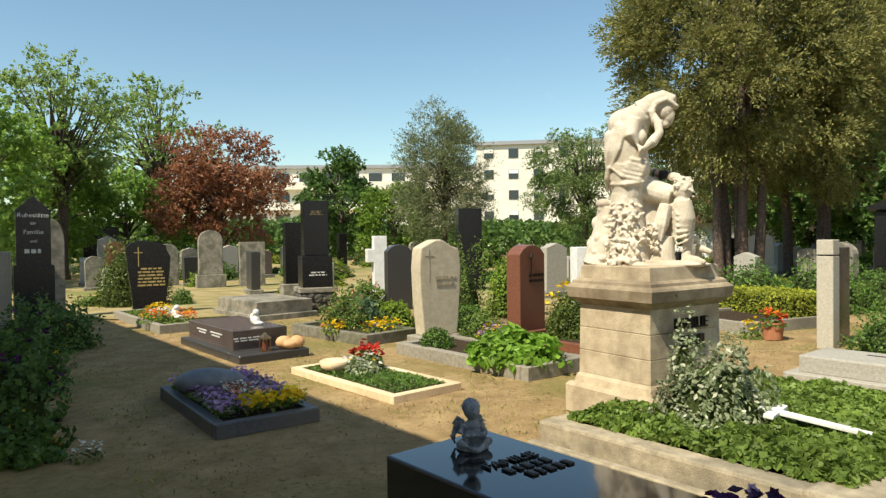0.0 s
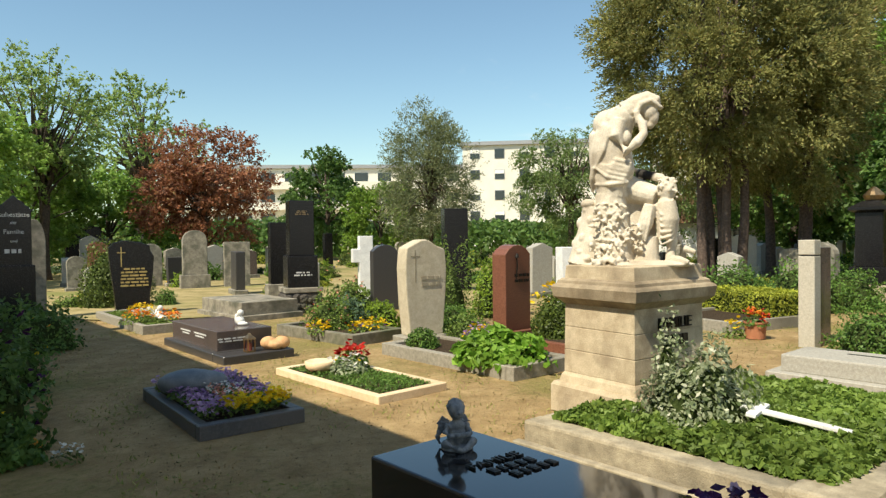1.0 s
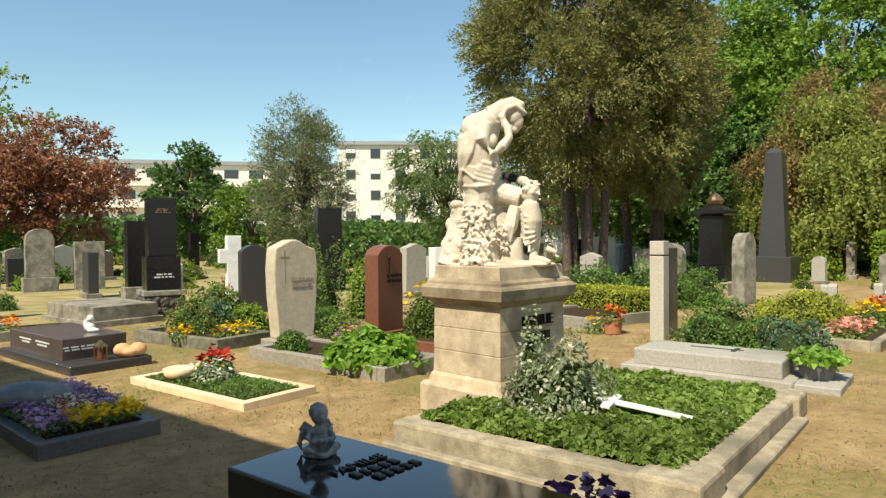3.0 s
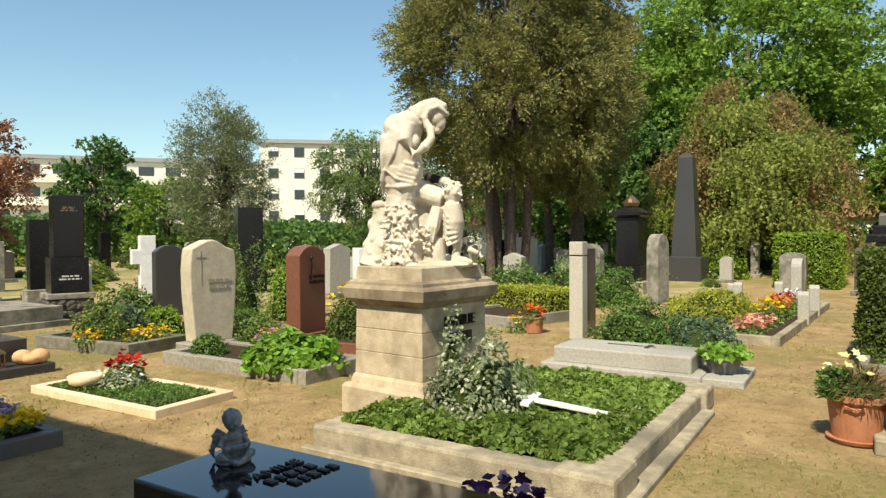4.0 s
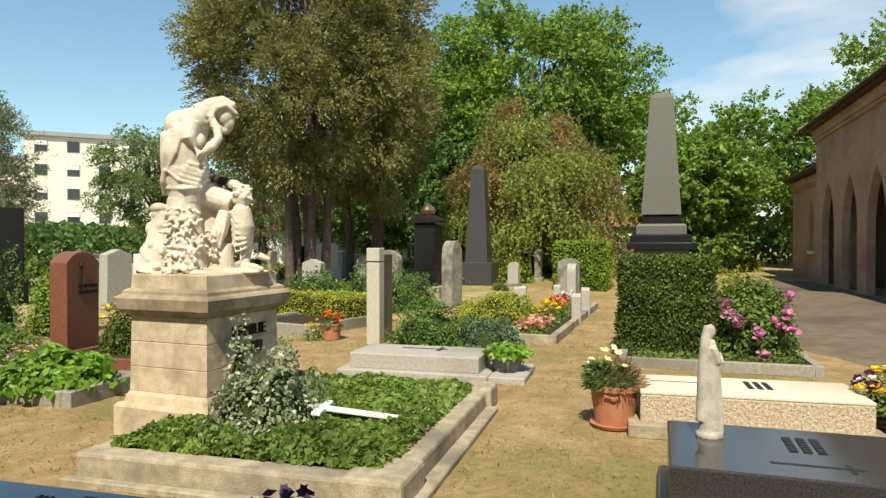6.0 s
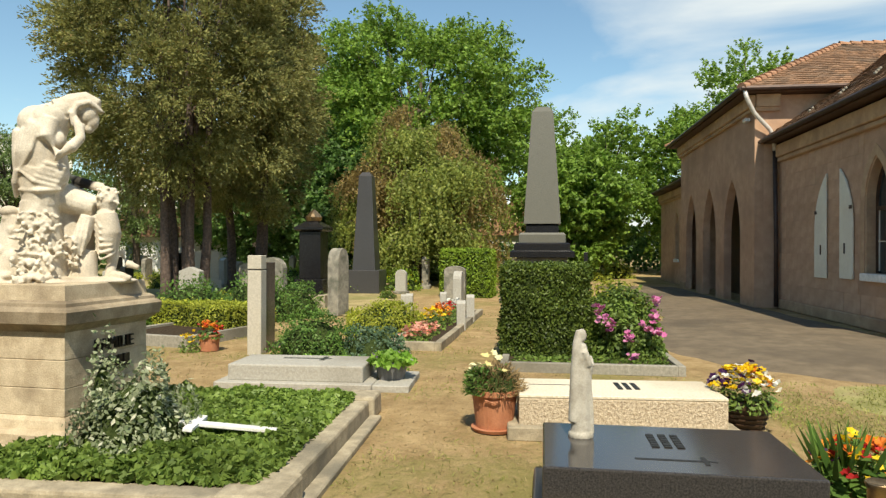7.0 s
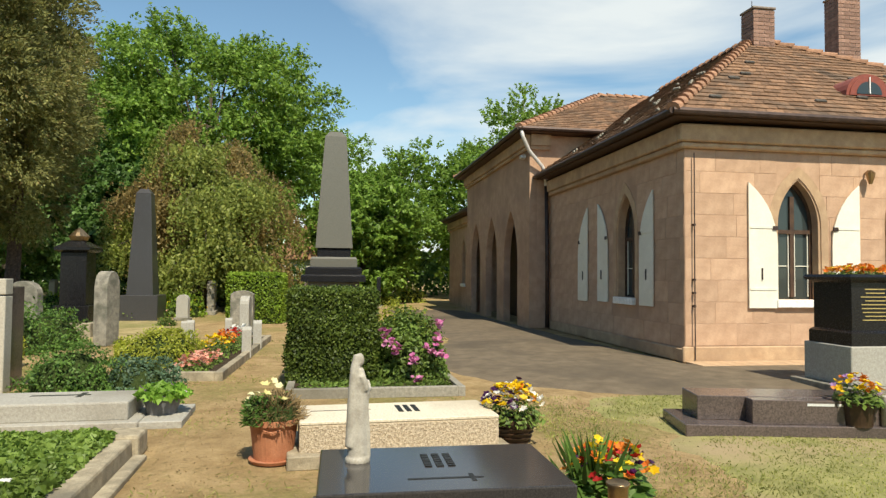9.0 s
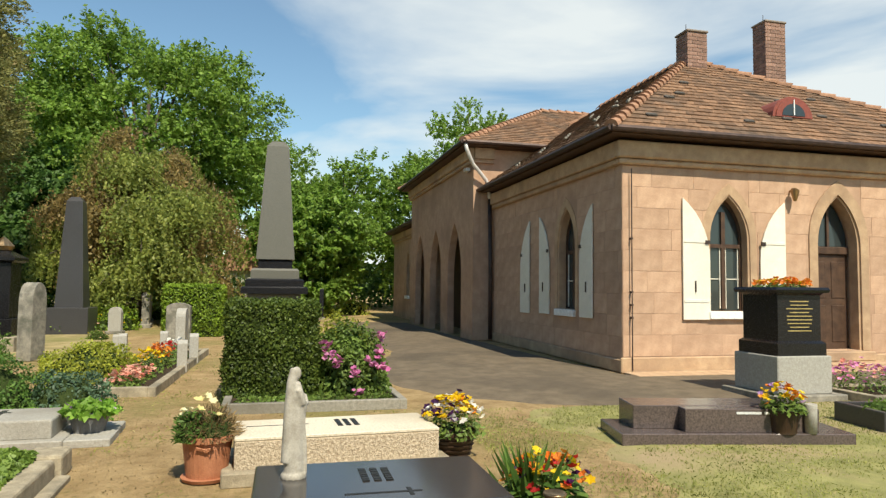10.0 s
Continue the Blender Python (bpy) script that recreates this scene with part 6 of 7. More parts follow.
def cover(name, label, x0, x1, y0, y1, z0, z1, leaf, n, size, skip=None, wide=0.9, rz=0.0):
    """A carpet of leaves over a bed, as uneven cushions."""
    ob = thing(name, label, "ground cover", ((x0 + x1) / 2, (y0 + y1) / 2, 0), rz, kind="stuff")
    a, b = (x1 - x0) / 2, (y1 - y0) / 2
    p = np.stack([rng.uniform(-a, a, n), rng.uniform(-b, b, n), np.zeros(n)], 1)
    if skip:
        p = p[~skip(p[:, 0] + (x0 + x1) / 2, p[:, 1] + (y0 + y1) / 2)]
    h = np.array([noise.noise((q[0] * 5, q[1] * 5, 1.0)) + 0.5 * noise.noise((q[0] * 13, q[1] * 13, 7.0)) for q in p])
    edge = np.minimum(np.minimum(a - np.abs(p[:, 0]), b - np.abs(p[:, 1])) / 0.12, 1)
    p[:, 2] = z0 + (z1 - z0) * (0.45 + 0.45 * h) * (0.35 + 0.65 * edge) - np.abs(rng.normal(0, 0.02, len(p)))
    part("foliage", blades(p, np.tile((0, 0, 0.35), (len(p), 1)), size, wide, 0.75), leaf, ob)
    return ob


def clump(name, label, at, r, h, leaf, leaf_n, leaf_size, blooms, category="flowers", ry=None, rz=0.0, stalks=0.5):
    """A low planting: leaves with flower heads over them. blooms: (material, count, size)."""
    ob = thing(name, label, category, at, rz)
    ry = ry or r
    p, v = shrub_cloud(r, ry, h, leaf_n, leaf_size, bumps=0.2)
    p[:, 2] *= rng.uniform(0.4, 1.0, len(p))
    part("foliage", blades(p, v + (0, 0, stalks), leaf_size, 0.45, 0.5), leaf, ob)
    for fm, count, fs in blooms:
        d = rng.uniform(0, 1, count) ** 0.5
        a = rng.uniform(0, 2 * np.pi, count)
        q = np.stack([r * d * np.cos(a), ry * d * np.sin(a), h * (1.0 - 0.45 * d * d) + rng.normal(0, 0.025, count) + 0.02], 1)
        part("bloom", heads(q, fs), LEAF[fm], ob)
    return ob


def flowerbed(name, label, x0, x1, y0, y1, z, fm, n, fs, leaf="cover", rz=0.0, about=None):
    """A strip filled with small flowers, about a pivot if one is given."""
    ob = thing(name, label, "flowers", (about[0], about[1], 0) if about else ((x0 + x1) / 2, (y0 + y1) / 2, 0), rz)
    ox, oy = about if about else ((x0 + x1) / 2, (y0 + y1) / 2)
    q = np.stack([rng.uniform(x0, x1, n) - ox, rng.uniform(y0, y1, n) - oy, z + rng.normal(0, 0.022, n)], 1)
    part("bloom", heads(q, fs), LEAF[fm], ob)
    q = np.stack([rng.uniform(x0, x1, n * 2) - ox, rng.uniform(y0, y1, n * 2) - oy, z - 0.04 + rng.normal(0, 0.02, n * 2)], 1)
    part("foliage", blades(q, np.tile((0, 0, 0.6), (len(q), 1)), 0.045, 0.5), LEAF[leaf], ob)
    return ob


cover("ground_cover", "dense green strawberry-like ground cover on the statue's grave", 5.077 - 1.27, 5.077 + 1.27, 2.258 - 1.02, 2.258 + 1.02, 0.18, 0.33, LEAF["cover"], 21000, 0.058,
      skip=lambda x, y: (np.abs(x - 4.98) < 0.62) & (y > 2.80), rz=4.5)
bush("euonymus_bush", "silvery variegated euonymus bush before the pedestal", (4.52, 2.38, 0.14), 0.42, 0.32, 0.60, LEAF["varieg"], 3600, 0.045, -35, bumps=0.35)
bush("euonymus_bush", "tall shoots of silvery euonymus against the pedestal", (4.50, 2.66, 0.14), 0.12, 0.12, 0.74, LEAF["varieg"], 600, 0.045, 0, bumps=0.5)
lc = thing("lying_cross", "white marble cross lying on the ground cover", "cross", (4.72, 1.79, 0.30), 14)
part("cross", prism([(-0.035, -0.36), (0.035, -0.36), (0.035, 0.20), (0.19, 0.20), (0.19, 0.27), (0.035, 0.27), (0.035, 0.35), (-0.035, 0.35), (-0.035, 0.27), (-0.19, 0.27), (-0.19, 0.20), (-0.035, 0.20)], -0.015, 0.015, 0.006), M["whitestone"], lc).matrix_basis = pose(0, 0, 0, -84, 0, 0)

# pansy grave
PG = (1.98, 5.86)
flowerbed("violet_pansies", "violet pansies edging a grave", PG[0] - 0.40, PG[0] - 0.12, PG[1] - 0.80, PG[1] + 0.78, 0.19, "violet", 420, 0.045, rz=1, about=PG)
flowerbed("violet_pansies", "violet pansies edging a grave", PG[0] + 0.14, PG[0] + 0.40, PG[1] - 0.45, PG[1] + 0.78, 0.20, "violet", 300, 0.045, rz=1, about=PG)
flowerbed("yellow_pansies", "yellow pansies in the front of a grave", PG[0] - 0.16, PG[0] + 0.40, PG[1] - 0.82, PG[1] - 0.50, 0.20, "yellow", 230, 0.05, rz=1, about=PG)
flowerbed("pink_daisies", "pale pink and white daisies in a grave", PG[0] - 0.12, PG[0] + 0.14, PG[1] - 0.48, PG[1] + 0.0, 0.21, "salmon", 90, 0.035, rz=1, about=PG)
flowerbed("white_daisies", "white daisies in a grave", PG[0] - 0.14, PG[0] + 0.2, PG[1] - 0.4, PG[1] + 0.05, 0.22, "whitep", 60, 0.035, rz=1, about=PG)
# small sandstone grave
cover("moss_cover", "short green moss and heather in a small grave", 3.26, 3.96, 5.2, 7.0, 0.07, 0.12, LEAF["shrub"], 5000, 0.035, wide=0.4, rz=6)
clump("red_begonias", "red begonias on a small grave", (3.78, 6.5, 0.07), 0.20, 0.26, LEAF["shrub"], 300, 0.07, (("red", 40, 0.07),))
clump("white_geraniums", "white geraniums with grey leaves on a small grave", (3.62, 6.3, 0.07), 0.22, 0.18, LEAF["varieg"], 320, 0.06, (("whitep", 22, 0.06), ("yellow", 6, 0.04)))
# bed of the beige stone
bush("hosta_plants", "bright green leafy ground cover spilling over a kerb", (5.32, 5.62, 0.1), 0.50, 0.58, 0.34, LEAF["hosta"], 1500, 0.12, bumps=0.3, spread=0.55)
bush("box_shrub", "small rounded green shrub at a headstone", (5.10, 6.95, 0.1), 0.24, 0.22, 0.28, LEAF["shrub"], 900, 0.045)
bush("box_shrub", "small rounded green shrub at a headstone", (6.3, 7.5, 0.0), 0.45, 0.4, 0.42, LEAF["cover"], 1700, 0.05)
bush("box_shrub", "low green shrub between headstones", (6.75, 8.6, 0.0), 0.6, 0.5, 0.45, LEAF["shrub"], 2200, 0.05)
clump("violet_flowers", "violet and yellow flowers on a grave", (5.72, 6.45, 0.1), 0.26, 0.30, LEAF["cover"], 300, 0.06, (("violet", 60, 0.05), ("yellow", 26, 0.055)))
bush("dwarf_pine", "dark green dwarf pine before a red headstone", (7.25, 6.45, 0.1), 0.42, 0.38, 0.62, LEAF["yew"], 3400, 0.05)
clump("yellow_pansies", "yellow pansies beside a dwarf pine", (7.35, 5.75, 0.1), 0.24, 0.16, LEAF["cover"], 220, 0.05, (("yellow", 50, 0.055),))
clump("yellow_roses", "tall yellow roses behind a red headstone", (8.1, 7.4, 0), 0.42, 0.80, LEAF["shrub"], 900, 0.07, (("yellow", 46, 0.085), ("whitep", 8, 0.09)))
bush("grey_shrub", "tall twiggy shrub behind a beige headstone", (7.3, 9.4, 0), 0.5, 0.5, 1.3, LEAF["cover"], 3000, 0.05, bumps=0.4)
bush("box_shrub", "rounded green shrub between graves", (8.9, 9.8, 0), 0.5, 0.5, 1.2, LEAF["lush"], 2000, 0.07)
# bed with the mossy kerb
bush("rose_bush", "loose green bush with red and pink blossoms", (5.02, 9.6, 0.1), 0.40, 0.44, 0.48, LEAF["cover"], 2200, 0.045, bumps=0.4, flowers=(("salmon", 34, 0.05), ("red", 22, 0.045)))
bush("blue_juniper", "grey-blue juniper on a flower bed", (5.55, 9.9, 0.1), 0.32, 0.35, 0.46, LEAF["blue"], 1300, 0.05, bumps=0.3)
bush("box_shrub", "rounded green shrub on a flower bed", (6.15, 9.8, 0.0), 0.38, 0.36, 0.46, LEAF["lush"], 1500, 0.05)
for x, y, r in ((4.62, 9.15, 0.2), (5.15, 8.75, 0.22), (5.5, 8.9, 0.24)):
    clump("yellow_pansies", "yellow pansies along a mossy kerb", (x, y, 0.1), r, 0.16, LEAF["cover"], 220, 0.05, (("yellow", 55, 0.055), ("darkviolet", 8, 0.05)))
# bed of the dark bowed stone
for x, y, fm in ((2.6, 12.4, "orange"), (3.05, 12.0, "orange"), (2.85, 12.7, "whitep"), (2.95, 13.6, "yellow")):
    clump("pansies", "orange, yellow and white pansies on a grave", (x, y, 0.12), 0.26, 0.20, LEAF["cover"], 220, 0.05, ((fm, 60, 0.06), ("yellow", 14, 0.05)))
cover("moss_cover", "short green cover on a flower grave", 2.55, 3.05, 11.8, 14.8, 0.12, 0.17, LEAF["cover"], 2200, 0.04, rz=4)
bush("clipped_shrub", "flat clipped dark shrub behind a headstone", (3.2, 17.5, 0), 0.9, 0.7, 1.72, LEAF["yew"], 3000, 0.07)
# shaded planting beside the path; its darker leaf colour stands in for deep shade
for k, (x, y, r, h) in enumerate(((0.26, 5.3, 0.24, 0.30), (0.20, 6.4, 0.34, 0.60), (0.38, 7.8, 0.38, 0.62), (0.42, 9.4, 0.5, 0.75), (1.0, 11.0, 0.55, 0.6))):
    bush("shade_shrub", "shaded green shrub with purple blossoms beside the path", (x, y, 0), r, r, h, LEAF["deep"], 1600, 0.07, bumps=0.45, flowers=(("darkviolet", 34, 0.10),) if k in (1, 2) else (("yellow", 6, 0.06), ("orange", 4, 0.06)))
clump("white_flowers", "small white flowers in the shade", (0.62, 5.0, 0), 0.12, 0.10, LEAF["yew"], 80, 0.04, (("whitep", 26, 0.035),))

# grey slab's planting, beds along the path
bush("mugo_pine", "dark green spreading mugo pine behind a grey slab", (9.6, 3.05, 0), 0.55, 0.62, 0.66, LEAF["shrub"], 3600, 0.05, bumps=0.25)
bush("blue_juniper", "blue-green creeping juniper on a grave", (9.95, 2.25, 0), 0.6, 0.5, 0.42, LEAF["blue"], 2600, 0.05, bumps=0.25)
bush("hosta_plants", "low bright green leaves behind a grey slab", (8.75, 2.4, 0), 0.35, 0.95, 0.17, LEAF["hosta"], 1500, 0.075)
bush("golden_shrub", "golden yellow-green spreading shrub", (12.7, 2.8, 0), 0.8, 0.85, 0.60, LEAF["golden"], 6000, 0.055, bumps=0.2)
bush("golden_hedge", "flat golden-green clipped hedge behind a kerb", (12.3, 6.3, 0.1), 0.55, 1.25, 0.42, LEAF["golden"], 9500, 0.05, -20, True, category="hedge")
for x, y, r, h in ((13.3, 7.3, 0.9, 0.95), (14.3, 6.3, 0.9, 1.05), (15.4, 5.9, 0.8, 0.8), (12.0, 8.0, 0.6, 0.75)):
    bush("yew_shrub", "spreading dark green shrub", (x, y, 0), r, r, h, LEAF["shrub"], 2600, 0.07, bumps=0.3)
kerbed("grave_bed", "grave bed with low grey kerb", 10.2, 12.4, 5.2, 7.0, 0.18, M["greykerb"], -10, 0.1)
kerbed("grave_bed", "planted grave bed with low kerb beside the path", 10.6, 16.8, 1.35, 2.25, 0.13, M["kerb"], 1, 0.12)
for x, fm, n in ((11.1, "salmon", 90), (11.9, "salmon", 90), (13.4, "orange", 70), (14.1, "red", 60), (15.0, "whitep", 40), (12.6, "yellow", 50)):
    clump("bedding_flowers", "low bright bedding flowers in a kerbed bed", (x, 1.85, 0.1), 0.40, 0.16 if fm == "salmon" else 0.38, LEAF["cover"], 420, 0.06, ((fm, n, 0.07),), ry=0.28)
for x, y, h in ((13.4, 1.42, 0.60), (14.9, 1.45, 0.62), (16.4, 3.2, 0.52), (17.5, 3.6, 0.42), (17.8, 2.6, 0.48)):
    stone("low_grave_post", "low pale stone post at a grave corner", (x, y, 0), 0.20, 0.18, h, M["grey"], 8, GABLE)
# azalea bed kerb
kerbed("azalea_bed", "grave bed with grey kerb round hedge and azalea", 9.10, 12.0, -2.10, 0.28, 0.12, M["greykerb"], 3, 0.1)
cover("moss_cover", "low green plants round the hedge and azalea", 9.24, 11.86, -1.96, 0.14, 0.09, 0.17, LEAF["cover"], 5000, 0.05, rz=3)
az = thing("azalea_blossoms", "large pink azalea blossoms on their bush", "flowers", (10.24, -1.46, 0), 0)
q = np.array([(-0.60, 0.28, 0.66), (-0.66, -0.05, 0.42), (-0.58, -0.40, 0.50), (-0.50, -0.40, 0.72), (-0.42, -0.42, 0.90), (-0.52, 0.35, 0.80), (-0.70, -0.10, 0.14), (-0.56, -0.30, 0.55), (-0.62, 0.22, 0.60)])
for c in q:
    m_ = c + rng.normal(0, 0.04, (12, 3))
    part("blossom", heads(m_, 0.085), LEAF["pink"], az)

# ---- pots ----


def pot(name, label, at, r, h, material, foot=0.78, rim=0.05):
    ob = thing(name, label, "flower pot", at, 0)
    part("pot", lathe([(r * foot, 0), (r * foot, 0.015), (r * 0.94, h - rim), (r * 1.04, h - rim + 0.004), (r * 1.04, h), (r * 0.93, h), (r * 0.90, h - 0.05)], 28), material, ob, smooth=False)
    part("soil", lathe([(r * 0.9, h - 0.06), (r * 0.9, h - 0.045), (0.01, h - 0.035)], 20), M["soil"], ob)
    return ob


p1_ = pot("terracotta_pot", "terracotta pot with cream roses and dry heather", (6.15, -0.03, 0), 0.215, 0.37, M["terracotta"], 0.76)
part("saucer", lathe([(0.17, 0), (0.195, 0.0), (0.21, 0.028), (0.17, 0.028)], 24), M["terracotta"], p1_)
part("handle", tube([(-0.21, -0.08, 0.30), (-0.225, -0.02, 0.28), (-0.215, 0.06, 0.30)], [0.008] * 3, 6), M["terracotta"], p1_)
bush("dry_heather", "dry brown heather stems in a terracotta pot", (6.15, -0.06, 0.33), 0.26, 0.24, 0.26, LEAF["dry"], 900, 0.09, wide=0.12, spread=0.35, category="plant")
bush("rose_plant", "green stems of a rose in a pot", (6.15, 0.08, 0.33), 0.24, 0.18, 0.24, LEAF["shrub"], 500, 0.06, wide=0.3, category="plant")
clump("cream_roses", "cream yellow roses in a terracotta pot", (6.13, 0.0, 0.33), 0.20, 0.33, LEAF["shrub"], 120, 0.05, (("cream", 9, 0.10),))
p2_ = pot("dark_basket_pot", "dark brown woven bowl with pansies", (6.49, -2.22, 0), 0.22, 0.27, M["darkpot"], 0.66, 0.04)
for k in range(4):
    z = 0.05 + 0.045 * k
    r_ = 0.148 + 0.062 * (z / 0.23)
    part("band", tube([((r_ + 0.004) * math.cos(2 * math.pi * q / 20), (r_ + 0.004) * math.sin(2 * math.pi * q / 20), z) for q in range(21)], [0.008] * 21, 5), M["darkpot"], p2_)
clump("mixed_pansies", "yellow, white and purple pansies in a bowl", (6.49, -2.22, 0.22), 0.28, 0.33, LEAF["cover"], 500, 0.06, (("yellow", 60, 0.085), ("whitep", 48, 0.08), ("darkviolet", 24, 0.08), ("orange", 10, 0.07)))
clump("tulip_plants", "tall green leaves with red and orange pansies", (4.98, -2.58, 0), 0.34, 0.36, LEAF["shrub"], 260, 0.16, (("orange", 26, 0.085), ("red", 24, 0.08), ("darkviolet", 12, 0.07), ("yellow", 22, 0.08)), stalks=2.0)
tl = thing("tulip_leaves", "long upright green tulip leaves", "plant", (4.95, -2.45, 0), 0)
p = np.stack([rng.normal(0, 0.13, 70), rng.normal(0, 0.13, 70), rng.uniform(0.18, 0.34, 70)], 1)
part("foliage", blades(p, np.stack([p[:, 0] * 2.2, p[:, 1] * 2.2, np.ones(70)], 1), 0.34, 0.10, 0.15, False), LEAF["shrub"], tl)
va = thing("grave_vase", "worn copper grave vase", "vase", (4.35, -2.42, 0), 0)
part("vase", lathe([(0.05, 0), (0.062, 0.05), (0.066, 0.26), (0.078, 0.29), (0.070, 0.30), (0.055, 0.28)], 18), M["brass"], va, smooth=True)
gp = pot("grey_planter", "grey plastic planter bowl with young plants", (7.92, 1.40, 0.064), 0.215, 0.22, M["greypot"], 0.72, 0.03)
bush("young_plants", "fresh green leaves with a few blue flowers in a planter", (7.92, 1.40, 0.25), 0.28, 0.28, 0.14, LEAF["hosta"], 420, 0.10, category="plant", flowers=(("violet", 14, 0.05),))
rp = pot("wooden_tub", "brown tub with orange and red flowers", (9.9, 4.9, 0), 0.17, 0.26, M["terracotta"], 0.82, 0.03)
clump("orange_flowers", "orange and red flowers in a tub", (9.9, 4.9, 0.2), 0.20, 0.22, LEAF["shrub"], 200, 0.06, (("orange", 26, 0.08), ("red", 16, 0.07)))
clump("yellow_pansies", "yellow pansies beside a tub", (9.75, 5.15, 0.0), 0.18, 0.28, LEAF["cover"], 200, 0.06, (("yellow", 22, 0.06),))
fp = pot("dark_flower_pot", "dark pot with pansies beside a stepped slab", (6.52, -5.82, 0.118), 0.17, 0.25, M["darkpot"], 0.8, 0.03)
clump("mixed_pansies", "orange, yellow and blue pansies in a dark pot", (6.52, -5.82, 0.33), 0.22, 0.25, LEAF["cover"], 320, 0.08, (("orange", 18, 0.08), ("yellow", 20, 0.08), ("violet", 14, 0.07)), stalks=1.2)
va2 = thing("grave_vase", "grey cylindrical grave vase", "vase", (6.42, -6.08, 0.118), 0)
part("vase", lathe([(0.06, 0), (0.065, 0.30), (0.06, 0.31), (0.05, 0.29)], 16), M["grey"], va2, smooth=True)
clump("plinth_pansies", "orange pansies planted on top of a black plinth", (9.35, -8.05, 1.66), 0.42, 0.10, LEAF["cover"], 420, 0.06, (("orange", 130, 0.085), ("yellow", 26, 0.07)))
clump("pink_azalea", "pink flowering azalea by the chapel door", (9.2, -9.35, 0.0), 0.55, 0.50, LEAF["cover"], 900, 0.06, (("pink", 120, 0.07), ("salmon", 40, 0.07)))
kerbed("grave_bed", "grave bed with stone kerb near the chapel", 8.4, 9.6, -12.0, -8.75, 0.14, M["kerb"], 2, 0.12)
kerbed("planter_bed", "dark granite planter with green plants", 6.7, 7.5, -9.4, -7.35, 0.24, M["darkstone"], -3, 0.08)
bush("planter_greens", "low green plants in a dark granite planter", (7.1, -8.3, 0.16), 0.34, 0.9, 0.22, LEAF["cover"], 1200, 0.06)
# dark pansies at the foot of the black slab
clump("dark_pansies", "dark violet pansies before the black slab", (2.52, 0.98, 0.30), 0.22, 0.20, LEAF["cover"], 300, 0.06, (("darkviolet", 46, 0.065), ("violet", 22, 0.06)))
dp = pot("grave_bowl", "dark stone flower bowl beside the black slab", (2.52, 0.98, 0), 0.22, 0.36, M["darkkerb"], 0.8, 0.04)

# ---- letters, crosses and plates ----


def words(text, size, depth, material, parent, m, name="lettering"):
    """A short word as raised letters."""
    cu = bpy.data.curves.new(name, 'FONT')
    cu.body, cu.size, cu.extrude, cu.align_x = text, size, depth, 'CENTER'
    tmp = new("tmp", cu)
    bpy.context.view_layer.update()
    me = bpy.data.meshes.new_from_object(tmp.evaluated_get(bpy.context.evaluated_depsgraph_get()))
    bpy.data.objects.remove(tmp)
    me.materials.append(material)
    ob = new(name, me)
    ob.parent = parent
    ob.matrix_basis = m
    return ob


words("FAMILIE", 0.135, 0.012, M["bronze"], ped, pose(0.05, -0.408, 0.80, 90, 0, 0), "bronze_letters")
bars(ped, 1, 0.05, 0.64, 0.40, 0.10, M["bronze"], -0.398, "bronze_letters", lift=0.02)
words("FAMILIE", 0.095, 0.005, M["bronze"], black, pose(0.05, 0.50, 0.556, 0, 0, -3), "bronze_letters")
for k in range(2):
    b_ = None
    x = -0.15
    for ln in (0.05, 0.04, 0.055, 0.045, 0.05)[:5 + 0 * k]:
        b_ = box(x, x + ln - 0.012, 0, 0.060, 0, 0.008, bm=b_)
        b_ = box(x + 0.008, x + ln - 0.02, 0.012, 0.048, 0.0081, 0.010, bm=b_)
        x += ln + 0.010
    o_ = part("bronze_letters", b_, M["bronze"], black)
    o_.matrix_basis = pose(0.08 + 0.05 * k, 0.405 - 0.09 * k, 0.551, 0, 0, -3)
words("Ruhestätte", 0.105, 0.003, M["silver"], BS, pose(0, -0.123, 2.02, 90, 0, 0))
words("der", 0.07, 0.003, M["silver"], BS, pose(0, -0.123, 1.90, 90, 0, 0))
words("Familie", 0.105, 0.003, M["silver"], BS, pose(0, -0.123, 1.74, 90, 0, 0))
words("und", 0.07, 0.003, M["silver"], BS, pose(0, -0.123, 1.60, 90, 0, 0))
# slab crosses and letter plates
def flat_cross(parent, m, length, arm, w, material=None, h=0.016):
    o = part("cross", prism([(-w, -length * 0.65), (w, -length * 0.65), (w, length * 0.2 - w), (arm, length * 0.2 - w), (arm, length * 0.2 + w), (w, length * 0.2 + w), (w, length * 0.35), (-w, length * 0.35),
                             (-w, length * 0.2 + w), (-arm, length * 0.2 + w), (-arm, length * 0.2 - w), (-w, length * 0.2 - w)], -h, 0), material or M["bronze"], parent, "dark bronze cross")
    o.matrix_basis = m
    return o


flat_cross(mad, pose(-0.26, -0.08, 0.402, 90, 0, 0), 0.46, 0.075, 0.014, None, 0.010)
flat_cross(cream, pose(0.08, 0.42, 0.362, 90, 0, 0), 0.55, 0.07, 0.009, None, 0.008)
for k in range(3):
    for par, x0, y0, z in ((cream, -0.08, -0.06, 0.3605), (mad, -0.02, 0.04, 0.4005)):
        b_ = None
        u = 0.0
        for ln in (0.030, 0.045, 0.028, 0.05, 0.035, 0.042):
            b_ = box(x0 + u, x0 + u + ln, y0 - 0.075 * k, y0 + 0.045 - 0.075 * k, z, z + 0.006, bm=b_)
            u += ln + 0.012
        part("bronze_letters", b_, M["bronze"], par)
